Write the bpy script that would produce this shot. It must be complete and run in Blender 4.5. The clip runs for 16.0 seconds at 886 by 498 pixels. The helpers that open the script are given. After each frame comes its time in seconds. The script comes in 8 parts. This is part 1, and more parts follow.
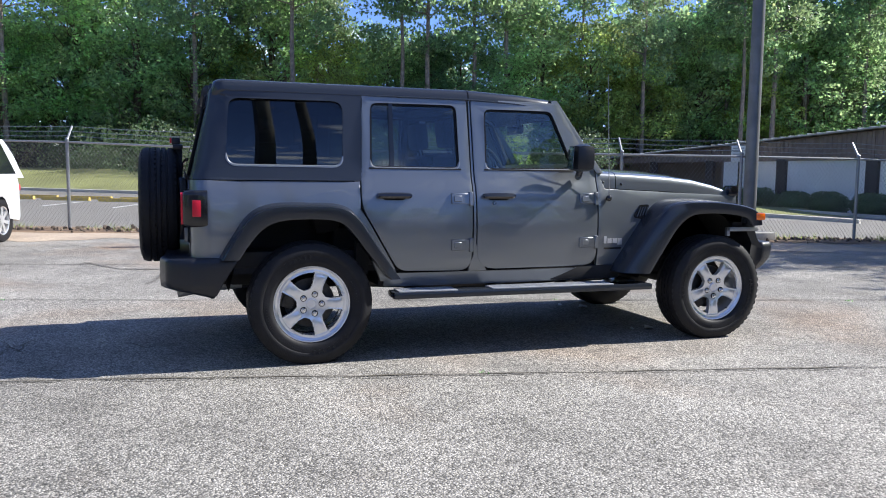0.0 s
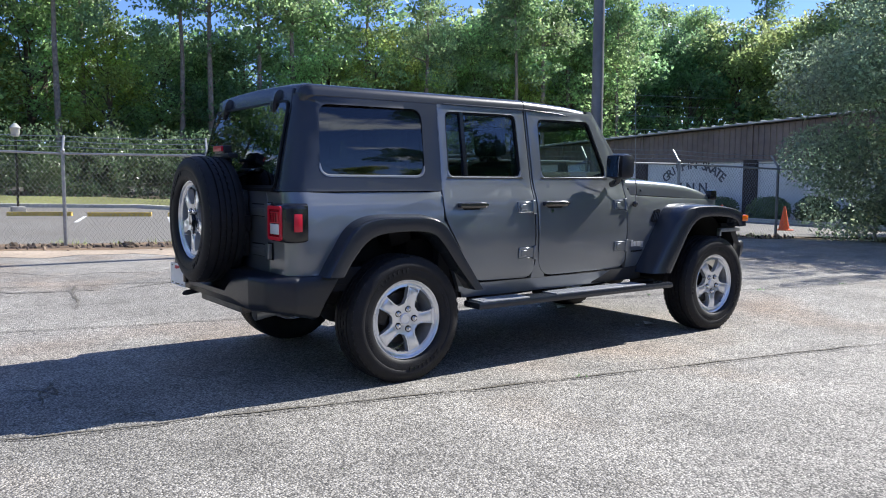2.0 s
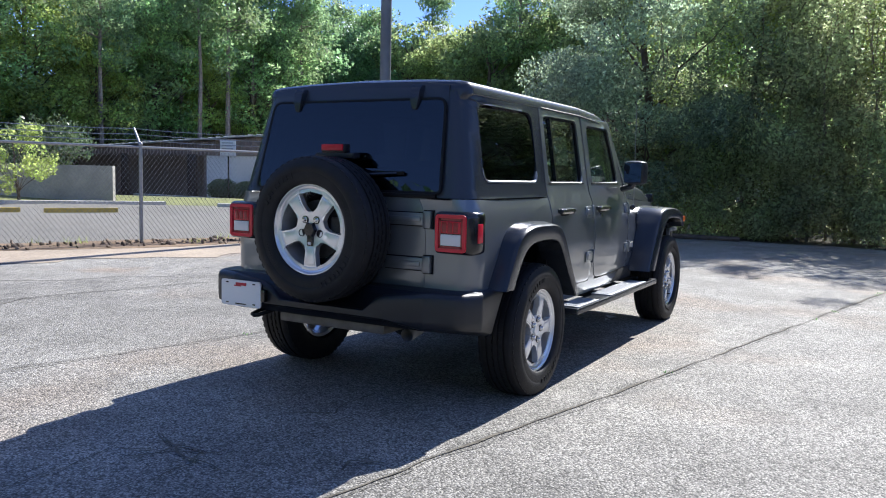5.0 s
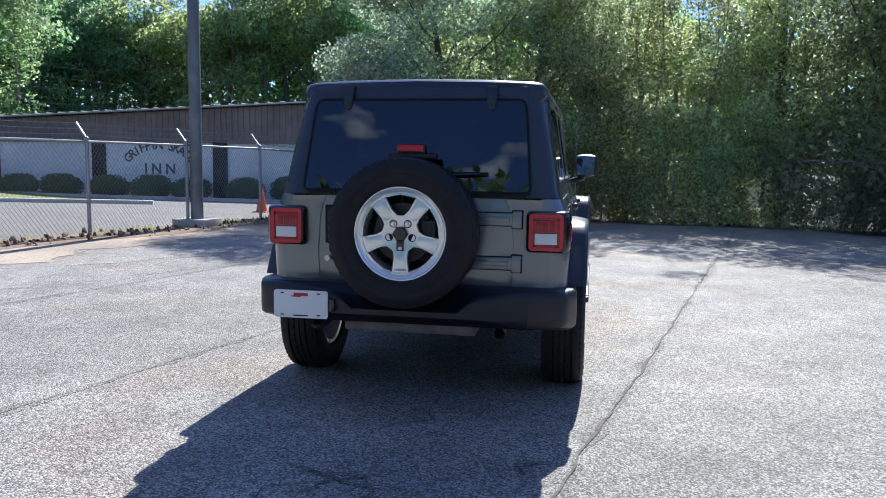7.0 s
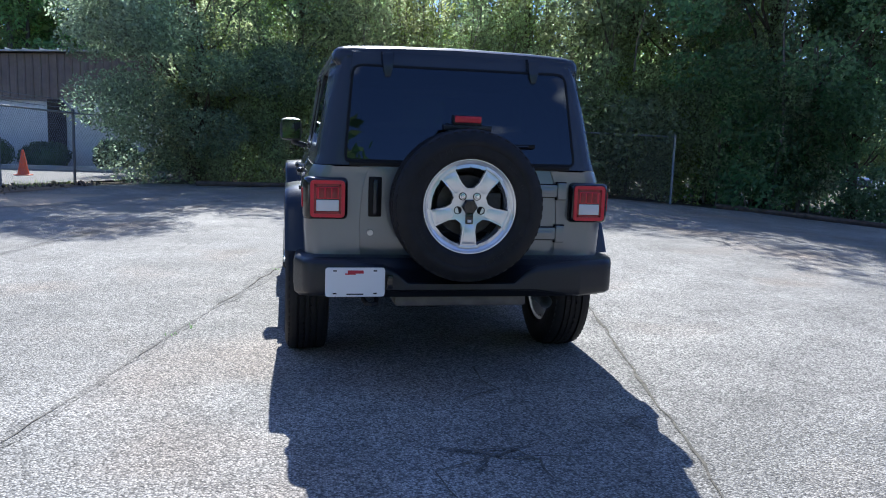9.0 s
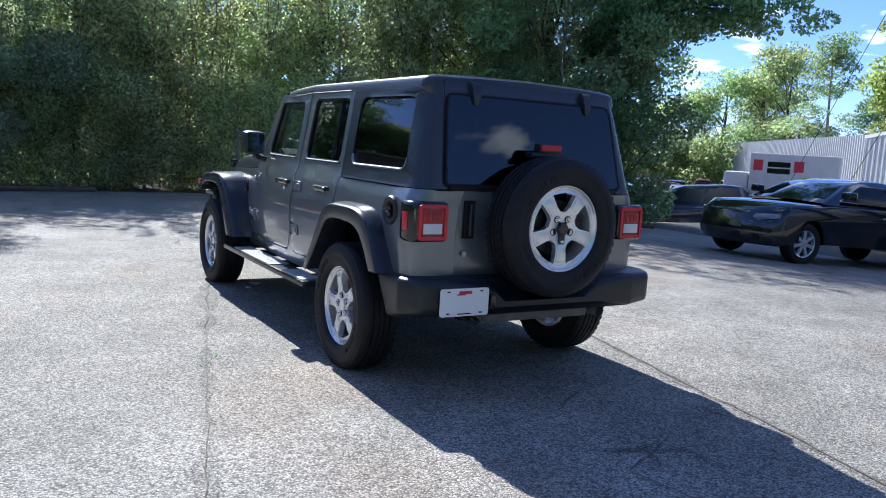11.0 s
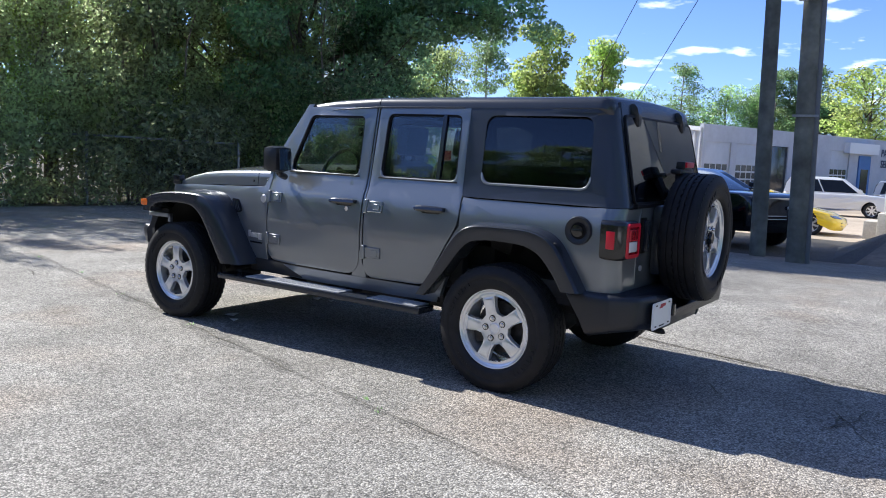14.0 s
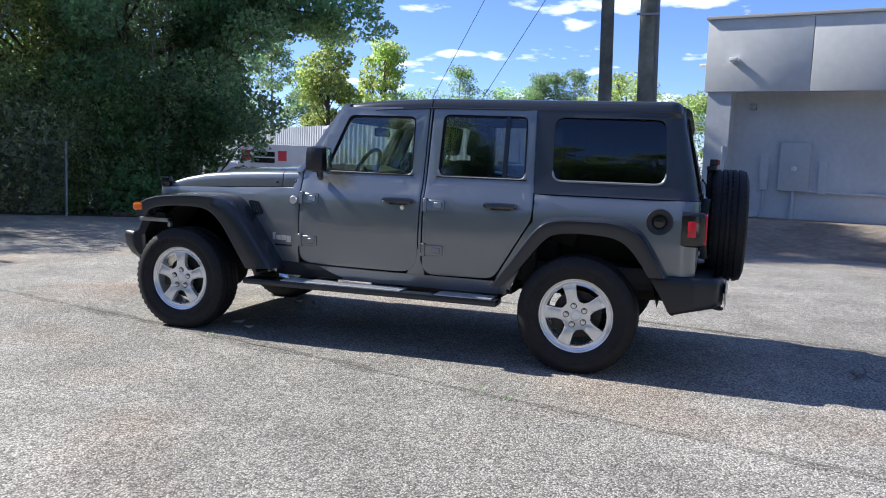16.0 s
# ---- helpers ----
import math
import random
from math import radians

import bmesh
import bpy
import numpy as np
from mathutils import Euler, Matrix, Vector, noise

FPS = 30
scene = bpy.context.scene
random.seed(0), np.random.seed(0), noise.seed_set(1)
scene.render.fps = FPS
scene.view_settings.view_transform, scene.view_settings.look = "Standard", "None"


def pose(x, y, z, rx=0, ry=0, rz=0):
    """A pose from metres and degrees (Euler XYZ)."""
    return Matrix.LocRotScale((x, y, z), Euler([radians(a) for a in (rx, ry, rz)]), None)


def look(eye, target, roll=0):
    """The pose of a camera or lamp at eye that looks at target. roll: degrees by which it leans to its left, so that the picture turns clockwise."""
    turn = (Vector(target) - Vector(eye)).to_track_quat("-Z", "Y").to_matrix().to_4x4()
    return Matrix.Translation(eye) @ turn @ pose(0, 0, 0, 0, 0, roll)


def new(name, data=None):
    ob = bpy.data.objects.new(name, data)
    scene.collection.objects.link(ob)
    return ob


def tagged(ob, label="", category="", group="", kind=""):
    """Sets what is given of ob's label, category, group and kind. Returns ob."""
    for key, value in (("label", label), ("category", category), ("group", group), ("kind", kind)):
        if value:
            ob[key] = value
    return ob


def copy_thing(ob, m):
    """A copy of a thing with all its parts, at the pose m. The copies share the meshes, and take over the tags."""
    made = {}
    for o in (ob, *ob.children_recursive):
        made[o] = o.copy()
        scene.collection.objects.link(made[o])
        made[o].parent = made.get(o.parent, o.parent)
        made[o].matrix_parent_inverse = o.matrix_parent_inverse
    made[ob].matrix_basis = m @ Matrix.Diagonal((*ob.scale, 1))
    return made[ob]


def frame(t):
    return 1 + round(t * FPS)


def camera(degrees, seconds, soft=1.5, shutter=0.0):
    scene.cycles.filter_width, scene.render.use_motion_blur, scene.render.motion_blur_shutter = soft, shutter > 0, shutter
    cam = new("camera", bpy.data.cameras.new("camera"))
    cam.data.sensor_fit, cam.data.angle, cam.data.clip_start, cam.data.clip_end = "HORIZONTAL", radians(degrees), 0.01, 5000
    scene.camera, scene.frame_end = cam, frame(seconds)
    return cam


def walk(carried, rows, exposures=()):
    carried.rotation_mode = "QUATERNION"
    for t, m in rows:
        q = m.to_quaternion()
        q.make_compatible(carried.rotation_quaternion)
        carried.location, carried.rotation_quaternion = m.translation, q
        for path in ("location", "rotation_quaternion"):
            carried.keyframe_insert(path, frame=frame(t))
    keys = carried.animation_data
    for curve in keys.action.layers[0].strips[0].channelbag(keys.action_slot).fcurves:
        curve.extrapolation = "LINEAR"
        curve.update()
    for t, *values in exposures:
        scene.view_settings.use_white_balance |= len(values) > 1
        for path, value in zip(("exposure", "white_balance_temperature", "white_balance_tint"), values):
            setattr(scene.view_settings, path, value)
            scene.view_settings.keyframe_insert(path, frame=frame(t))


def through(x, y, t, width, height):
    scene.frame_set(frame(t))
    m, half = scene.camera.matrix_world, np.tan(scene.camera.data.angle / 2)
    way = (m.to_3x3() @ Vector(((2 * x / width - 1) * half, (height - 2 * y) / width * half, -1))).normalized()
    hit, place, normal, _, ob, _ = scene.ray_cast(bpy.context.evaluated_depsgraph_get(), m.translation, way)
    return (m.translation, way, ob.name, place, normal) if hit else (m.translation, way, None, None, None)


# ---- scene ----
cam = camera(58.3, 16.0, 1.0)
PATH = [
    (0, (-2.314, -5.806, 1.204), (-1.673, -3.921, 1.014), 0.7),
    (0.5, (-2.785, -5.609, 1.193), (-2.001, -3.778, 1.014), 0.8),
    (1, (-3.234, -5.364, 1.202), (-2.316, -3.595, 1.027), 0.8),
    (1.5, (-3.670, -5.167, 1.208), (-2.625, -3.470, 1.035), 0.6),
    (2, (-4.092, -4.865, 1.224), (-2.929, -3.248, 1.048), 0.3),
    (2.5, (-4.506, -4.645, 1.253), (-3.232, -3.115, 1.068), 0.2),
    (3, (-4.780, -4.259, 1.258), (-3.404, -2.821, 1.063), 0.3),
    (3.5, (-5.146, -3.931, 1.259), (-3.675, -2.592, 1.056), 0.6),
    (3.7, (-5.259, -3.813, 1.258), (-3.749, -2.516, 1.058), 0.8),
    (5.8, (-6.204, -2.017, 1.312), (-4.364, -1.258, 1.117), 1.1),
    (6, (-6.309, -1.891, 1.337), (-4.445, -1.193, 1.139), 1),
    (6.5, (-6.329, -1.406, 1.306), (-4.413, -0.866, 1.114), 0.9),
    (7, (-6.415, -0.940, 1.331), (-4.460, -0.577, 1.114), 0.8),
    (7.5, (-6.405, -0.483, 1.318), (-4.428, -0.308, 1.075), 0.9),
    (8, (-6.496, -0.010, 1.329), (-4.515, -0.021, 1.060), 1.2),
    (8.5, (-6.463, 0.429, 1.327), (-4.493, 0.227, 1.046), 1.7),
    (9, (-6.397, 0.926, 1.328), (-4.457, 0.537, 1.040), 2),
    (9.5, (-6.352, 1.388, 1.369), (-4.455, 0.819, 1.089), 2.2),
    (10, (-6.198, 1.830, 1.411), (-4.353, 1.112, 1.127), 2.4),
    (10.2, (-6.185, 2.058, 1.406), (-4.367, 1.274, 1.125), 2.9),
    (12.3, (-5.044, 3.825, 1.375), (-3.563, 2.503, 1.130), 1.9),
    (12.5, (-4.922, 3.977, 1.375), (-3.477, 2.616, 1.128), 1.9),
    (13, (-4.580, 4.276, 1.374), (-3.235, 2.817, 1.127), 1.9),
    (13.5, (-4.188, 4.574, 1.379), (-2.950, 3.022, 1.137), 2.1),
    (14, (-3.871, 4.930, 1.405), (-2.751, 3.290, 1.168), 2.5),
    (14.5, (-3.464, 5.135, 1.376), (-2.467, 3.417, 1.143), 2.7),
    (15, (-3.113, 5.490, 1.390), (-2.242, 3.704, 1.165), 2.7),
    (15.5, (-2.684, 5.704, 1.355), (-1.941, 3.860, 1.137), 2.6),
    (16, (-2.229, 5.972, 1.331), (-1.618, 4.080, 1.114), 2.2),
]
walk(cam, [(t, look(eye, target, roll)) for t, eye, target, roll in PATH],
     [(0.0, 0.98, 5750, 10), (3.7, 0.98, 5700, 10), (6.0, 0.98, 5550, 10), (9.5, 0.96, 5350, 9), (13.0, 0.96, 5650, 9), (16.0, 0.96, 5780, 9)])
# ---------------------------------------------------------------- light
SUN_EL, SUN_AZ = radians(39.8), radians(-3.3)   # azimuth from +x towards +y
sun = new("sun", bpy.data.lights.new("sun", "SUN"))
sun.data.energy, sun.data.angle, sun.data.color = 4.8, radians(0.55), (1.0, 0.905, 0.765)
sun_way = Vector((math.cos(SUN_EL) * math.cos(SUN_AZ), math.cos(SUN_EL) * math.sin(SUN_AZ), math.sin(SUN_EL)))
sun.matrix_world = look(sun_way * 60, (0, 0, 0))

world = bpy.data.worlds.new("sky")
scene.world = world
world.use_nodes = True
wn, wl = world.node_tree.nodes, world.node_tree.links
wn.clear()
w_out, w_bg, w_sky = wn.new("ShaderNodeOutputWorld"), wn.new("ShaderNodeBackground"), wn.new("ShaderNodeTexSky")
w_sky.sky_type, w_sky.sun_disc = "NISHITA", False
w_sky.sun_elevation, w_sky.sun_rotation = SUN_EL, math.pi / 2 - SUN_AZ
w_sky.air_density, w_sky.dust_density, w_sky.ozone_density = 0.75, 0.12, 5.0
w_bg.inputs["Strength"].default_value = 0.113
# fair-weather clouds: the direction laid on a flat cloud deck
w_geo, w_sep = wn.new("ShaderNodeTexCoord"), wn.new("ShaderNodeSeparateXYZ")
wl.new(w_geo.outputs["Generated"], w_sep.inputs[0])
w_add = wn.new("ShaderNodeMath"); w_add.operation = "ADD"; w_add.inputs[1].default_value = 0.15
wl.new(w_sep.outputs["Z"], w_add.inputs[0])
w_max = wn.new("ShaderNodeMath"); w_max.operation = "MAXIMUM"; w_max.inputs[1].default_value = 0.03
wl.new(w_add.outputs[0], w_max.inputs[0])
w_div = wn.new("ShaderNodeVectorMath"); w_div.operation = "SCALE"
w_inv = wn.new("ShaderNodeMath"); w_inv.operation = "DIVIDE"; w_inv.inputs[0].default_value = 1.0
wl.new(w_max.outputs[0], w_inv.inputs[1])
wl.new(w_geo.outputs["Generated"], w_div.inputs[0]); wl.new(w_inv.outputs[0], w_div.inputs["Scale"])
w_noise = wn.new("ShaderNodeTexNoise")
w_noise.inputs["Scale"].default_value, w_noise.inputs["Detail"].default_value, w_noise.inputs["Roughness"].default_value = 3.4, 6, 0.5
w_shift = wn.new("ShaderNodeVectorMath"); w_shift.operation = "ADD"; w_shift.inputs[1].default_value = (5.3, 2.1, 0.7)
wl.new(w_div.outputs[0], w_shift.inputs[0]); wl.new(w_shift.outputs[0], w_noise.inputs["Vector"])
w_ramp = wn.new("ShaderNodeValToRGB")
w_ramp.color_ramp.elements[0].position, w_ramp.color_ramp.elements[1].position = 0.595, 0.68
wl.new(w_noise.outputs["Fac"], w_ramp.inputs[0])
w_mix = wn.new("ShaderNodeMix"); w_mix.data_type = "RGBA"
w_mix.inputs["B"].default_value = (7.0, 7.2, 7.5, 1)
wl.new(w_ramp.outputs[0], w_mix.inputs["Factor"])
w_tint = wn.new("ShaderNodeMix"); w_tint.data_type, w_tint.blend_type = "RGBA", "MULTIPLY"
w_tint.inputs["Factor"].default_value, w_tint.inputs["B"].default_value = 1.0, (0.815, 0.76, 0.885, 1)
wl.new(w_sky.outputs[0], w_tint.inputs["A"]); wl.new(w_tint.outputs["Result"], w_mix.inputs["A"])
wl.new(w_mix.outputs["Result"], w_bg.inputs["Color"]); wl.new(w_bg.outputs[0], w_out.inputs[0])

# ---------------------------------------------------------------- materials


def mat(name, color, rough=0.5, metal=0.0, vary=0.0, scale=8.0, bump=0.0, bump_scale=60.0, coat=0.0, stain=0.0,
        stain_scale=0.6, spec=0.5, island=0.0, alpha_glow=None):
    """A principled surface; vary and stain shift the colour at a fine and a coarse scale, bump gives fine relief."""
    m = bpy.data.materials.new(name)
    m.use_nodes = True
    n, l = m.node_tree.nodes, m.node_tree.links
    b = n["Principled BSDF"]
    b.inputs["Base Color"].default_value = (*color, 1)
    b.inputs["Roughness"].default_value, b.inputs["Metallic"].default_value = rough, metal
    b.inputs["Specular IOR Level"].default_value = spec
    b.inputs["Coat Weight"].default_value, b.inputs["Coat Roughness"].default_value = coat, 0.03
    at = n.new("ShaderNodeTexCoord")
    if vary or stain or island:
        hsv = n.new("ShaderNodeHueSaturation")
        hsv.inputs["Color"].default_value = (*color, 1)
        last = None
        for amount, sc, det in ((vary, scale, 3), (stain, stain_scale, 5)):
            if amount:
                t = n.new("ShaderNodeTexNoise")
                t.inputs["Scale"].default_value, t.inputs["Detail"].default_value = sc, det
                l.new(at.outputs["Object"], t.inputs["Vector"])
                r = n.new("ShaderNodeMapRange")
                r.inputs["From Min"].default_value, r.inputs["From Max"].default_value = 0.3, 0.7
                r.inputs["To Min"].default_value, r.inputs["To Max"].default_value = 1 - amount, 1 + amount
                l.new(t.outputs["Fac"], r.inputs["Value"])
                last = times(n, l, last, r.outputs[0])
        if island:
            g = n.new("ShaderNodeNewGeometry")
            r = n.new("ShaderNodeMapRange")
            r.inputs["To Min"].default_value, r.inputs["To Max"].default_value = 1 - island, 1 + island
            l.new(g.outputs["Random Per Island"], r.inputs["Value"])
            last = times(n, l, last, r.outputs[0])
        l.new(last, hsv.inputs["Value"])
        l.new(hsv.outputs[0], b.inputs["Base Color"])
    if bump:
        t = n.new("ShaderNodeTexNoise")
        t.inputs["Scale"].default_value, t.inputs["Detail"].default_value = bump_scale, 4
        l.new(at.outputs["Object"], t.inputs["Vector"])
        bm_ = n.new("ShaderNodeBump")
        bm_.inputs["Strength"].default_value, bm_.inputs["Distance"].default_value = bump, 0.01
        l.new(t.outputs["Fac"], bm_.inputs["Height"])
        l.new(bm_.outputs[0], b.inputs["Normal"])
    return m


def times(n, l, a, b):
    if a is None:
        return b
    x = n.new("ShaderNodeMath"); x.operation = "MULTIPLY"
    l.new(a, x.inputs[0]); l.new(b, x.inputs[1])
    return x.outputs[0]


def glass(name, tint, rough=0.0):
    """Clear or tinted pane: what passes through is tinted, the gloss follows Fresnel."""
    m = bpy.data.materials.new(name)
    m.use_nodes = True
    n, l = m.node_tree.nodes, m.node_tree.links
    n.clear()
    out, mix, thru, shine, face, p5, fr = (n.new("ShaderNode" + k) for k in ("OutputMaterial", "MixShader", "BsdfTransparent", "BsdfGlossy", "LayerWeight", "Math", "MapRange"))
    thru.inputs["Color"].default_value = (*tint, 1)
    shine.inputs["Color"].default_value, shine.inputs["Roughness"].default_value = (1, 1, 1, 1), rough
    face.inputs["Blend"].default_value = 0.5
    p5.operation, p5.inputs[1].default_value = "POWER", 4.5
    fr.inputs["To Min"].default_value = 0.06
    l.new(face.outputs["Facing"], p5.inputs[0]); l.new(p5.outputs[0], fr.inputs["Value"])
    l.new(fr.outputs[0], mix.inputs[0]); l.new(thru.outputs[0], mix.inputs[1]); l.new(shine.outputs[0], mix.inputs[2])
    l.new(mix.outputs[0], out.inputs[0])
    return m


def leaf_mat(name, color, shift=0.35, through=0.55, rough=0.42):
    """Leaves: diffuse with light coming through, each leaf its own shade."""
    m = bpy.data.materials.new(name)
    m.use_nodes = True
    n, l = m.node_tree.nodes, m.node_tree.links
    n.clear()
    out, mix, d, t, g, hsv = (n.new("ShaderNode" + k) for k in ("OutputMaterial", "MixShader", "BsdfPrincipled", "BsdfTranslucent", "NewGeometry", "HueSaturation"))
    hsv.inputs["Color"].default_value = (*color, 1)
    r, rh = n.new("ShaderNodeMapRange"), n.new("ShaderNodeMapRange")
    r.inputs["To Min"].default_value, r.inputs["To Max"].default_value = 1 - shift, 1 + shift * 1.4
    rh.inputs["To Min"].default_value, rh.inputs["To Max"].default_value = 0.474, 0.512
    tree, rt, rb = n.new("ShaderNodeObjectInfo"), n.new("ShaderNodeMapRange"), n.new("ShaderNodeMapRange")
    rt.inputs["To Min"].default_value, rt.inputs["To Max"].default_value = 0.82, 1.26
    l.new(tree.outputs["Random"], rt.inputs["Value"])
    rb.inputs["From Min"].default_value, rb.inputs["From Max"].default_value = 0.35, 0.65
    rb.inputs["To Min"].default_value, rb.inputs["To Max"].default_value = 0.75, 1.25
    l.new(g.outputs["Random Per Island"], r.inputs["Value"])
    at, big = n.new("ShaderNodeTexCoord"), n.new("ShaderNodeTexNoise")
    big.inputs["Scale"].default_value = 0.35
    l.new(at.outputs["Object"], big.inputs["Vector"])
    rh.inputs["From Min"].default_value, rh.inputs["From Max"].default_value = 0.3, 0.7
    l.new(big.outputs["Fac"], rh.inputs["Value"]); l.new(rh.outputs[0], hsv.inputs["Hue"]); l.new(big.outputs["Fac"], rb.inputs["Value"])
    l.new(times(n, l, times(n, l, r.outputs[0], rt.outputs[0]), rb.outputs[0]), hsv.inputs["Value"])
    l.new(hsv.outputs[0], d.inputs["Base Color"])
    d.inputs["Roughness"].default_value, d.inputs["Specular IOR Level"].default_value = rough, 0.45
    warm = n.new("ShaderNodeHueSaturation")
    warm.inputs["Hue"].default_value, warm.inputs["Saturation"].default_value, warm.inputs["Value"].default_value = 0.482, 0.92, 2.75
    l.new(hsv.outputs[0], warm.inputs["Color"]); l.new(warm.outputs[0], t.inputs["Color"])
    mix.inputs[0].default_value = through
    l.new(d.outputs[0], mix.inputs[1]); l.new(t.outputs[0], mix.inputs[2]); l.new(mix.outputs[0], out.inputs[0])
    return m


def asphalt_mat(name, base, spread, stone_scale, stain, warm=0.0, bump=0.5):
    """Worn asphalt: pale stones in dark binder, broad stains, rusty tints."""
    m = bpy.data.materials.new(name)
    m.use_nodes = True
    n, l = m.node_tree.nodes, m.node_tree.links
    b = n["Principled BSDF"]
    at = n.new("ShaderNodeTexCoord")
    v = n.new("ShaderNodeTexVoronoi")
    v.inputs["Scale"].default_value = stone_scale
    l.new(at.outputs["Object"], v.inputs["Vector"])
    bw = n.new("ShaderNodeRGBToBW")
    l.new(v.outputs["Color"], bw.inputs[0])
    r = n.new("ShaderNodeMapRange")
    r.inputs["From Min"].default_value, r.inputs["From Max"].default_value = 0.2, 0.8
    r.inputs["To Min"].default_value, r.inputs["To Max"].default_value = base - spread, base + spread
    l.new(bw.outputs[0], r.inputs["Value"])
    # dark binder round the stones
    e = n.new("ShaderNodeMapRange")
    e.inputs["From Min"].default_value, e.inputs["From Max"].default_value = 0.25, 0.75
    e.inputs["To Min"].default_value, e.inputs["To Max"].default_value = 1.14, 0.54
    l.new(v.outputs["Distance"], e.inputs["Value"])
    val = times(n, l, r.outputs[0], e.outputs[0])
    for sc, amount, lo, hi in ((0.22, stain, 0.3, 0.7), (1.7, stain * 0.8, 0.3, 0.7), (9.0, stain * 0.5, 0.3, 0.7)):
        t = n.new("ShaderNodeTexNoise")
        t.inputs["Scale"].default_value, t.inputs["Detail"].default_value = sc, 5
        l.new(at.outputs["Object"], t.inputs["Vector"])
        q = n.new("ShaderNodeMapRange")
        q.inputs["From Min"].default_value, q.inputs["From Max"].default_value = lo, hi
        q.inputs["To Min"].default_value, q.inputs["To Max"].default_value = 1 - amount, 1 + amount
        l.new(t.outputs["Fac"], q.inputs["Value"])
        val = times(n, l, val, q.outputs[0])
    tint = n.new("ShaderNodeCombineColor")
    l.new(val, tint.inputs[0])
    for ch, k in ((1, 0.945), (2, 0.84)):
        x = n.new("ShaderNodeMath"); x.operation = "MULTIPLY"; x.inputs[1].default_value = k
        l.new(val, x.inputs[0]); l.new(x.outputs[0], tint.inputs[ch])
    col = tint.outputs[0]
    if warm:
        t = n.new("ShaderNodeTexNoise")
        t.inputs["Scale"].default_value, t.inputs["Detail"].default_value = 0.5, 6
        l.new(at.outputs["Object"], t.inputs["Vector"])
        q = n.new("ShaderNodeMapRange")
        q.inputs["From Min"].default_value, q.inputs["From Max"].default_value = 0.52, 0.72
        q.inputs["To Max"].default_value = warm
        l.new(t.outputs["Fac"], q.inputs["Value"])
        mx = n.new("ShaderNodeMix"); mx.data_type = "RGBA"; mx.blend_type = "MULTIPLY"
        mx.inputs["B"].default_value = (1.0, 0.74, 0.55, 1)
        l.new(q.outputs[0], mx.inputs["Factor"]); l.new(col, mx.inputs["A"])
        col = mx.outputs["Result"]
    l.new(col, b.inputs["Base Color"])
    b.inputs["Roughness"].default_value, b.inputs["Specular IOR Level"].default_value = 0.8, 0.35
    bp = n.new("ShaderNodeBump")
    bp.inputs["Strength"].default_value, bp.inputs["Distance"].default_value = bump, 0.006
    bp.invert = True
    l.new(v.outputs["Distance"], bp.inputs["Height"]); l.new(bp.outputs[0], b.inputs["Normal"])
    return m


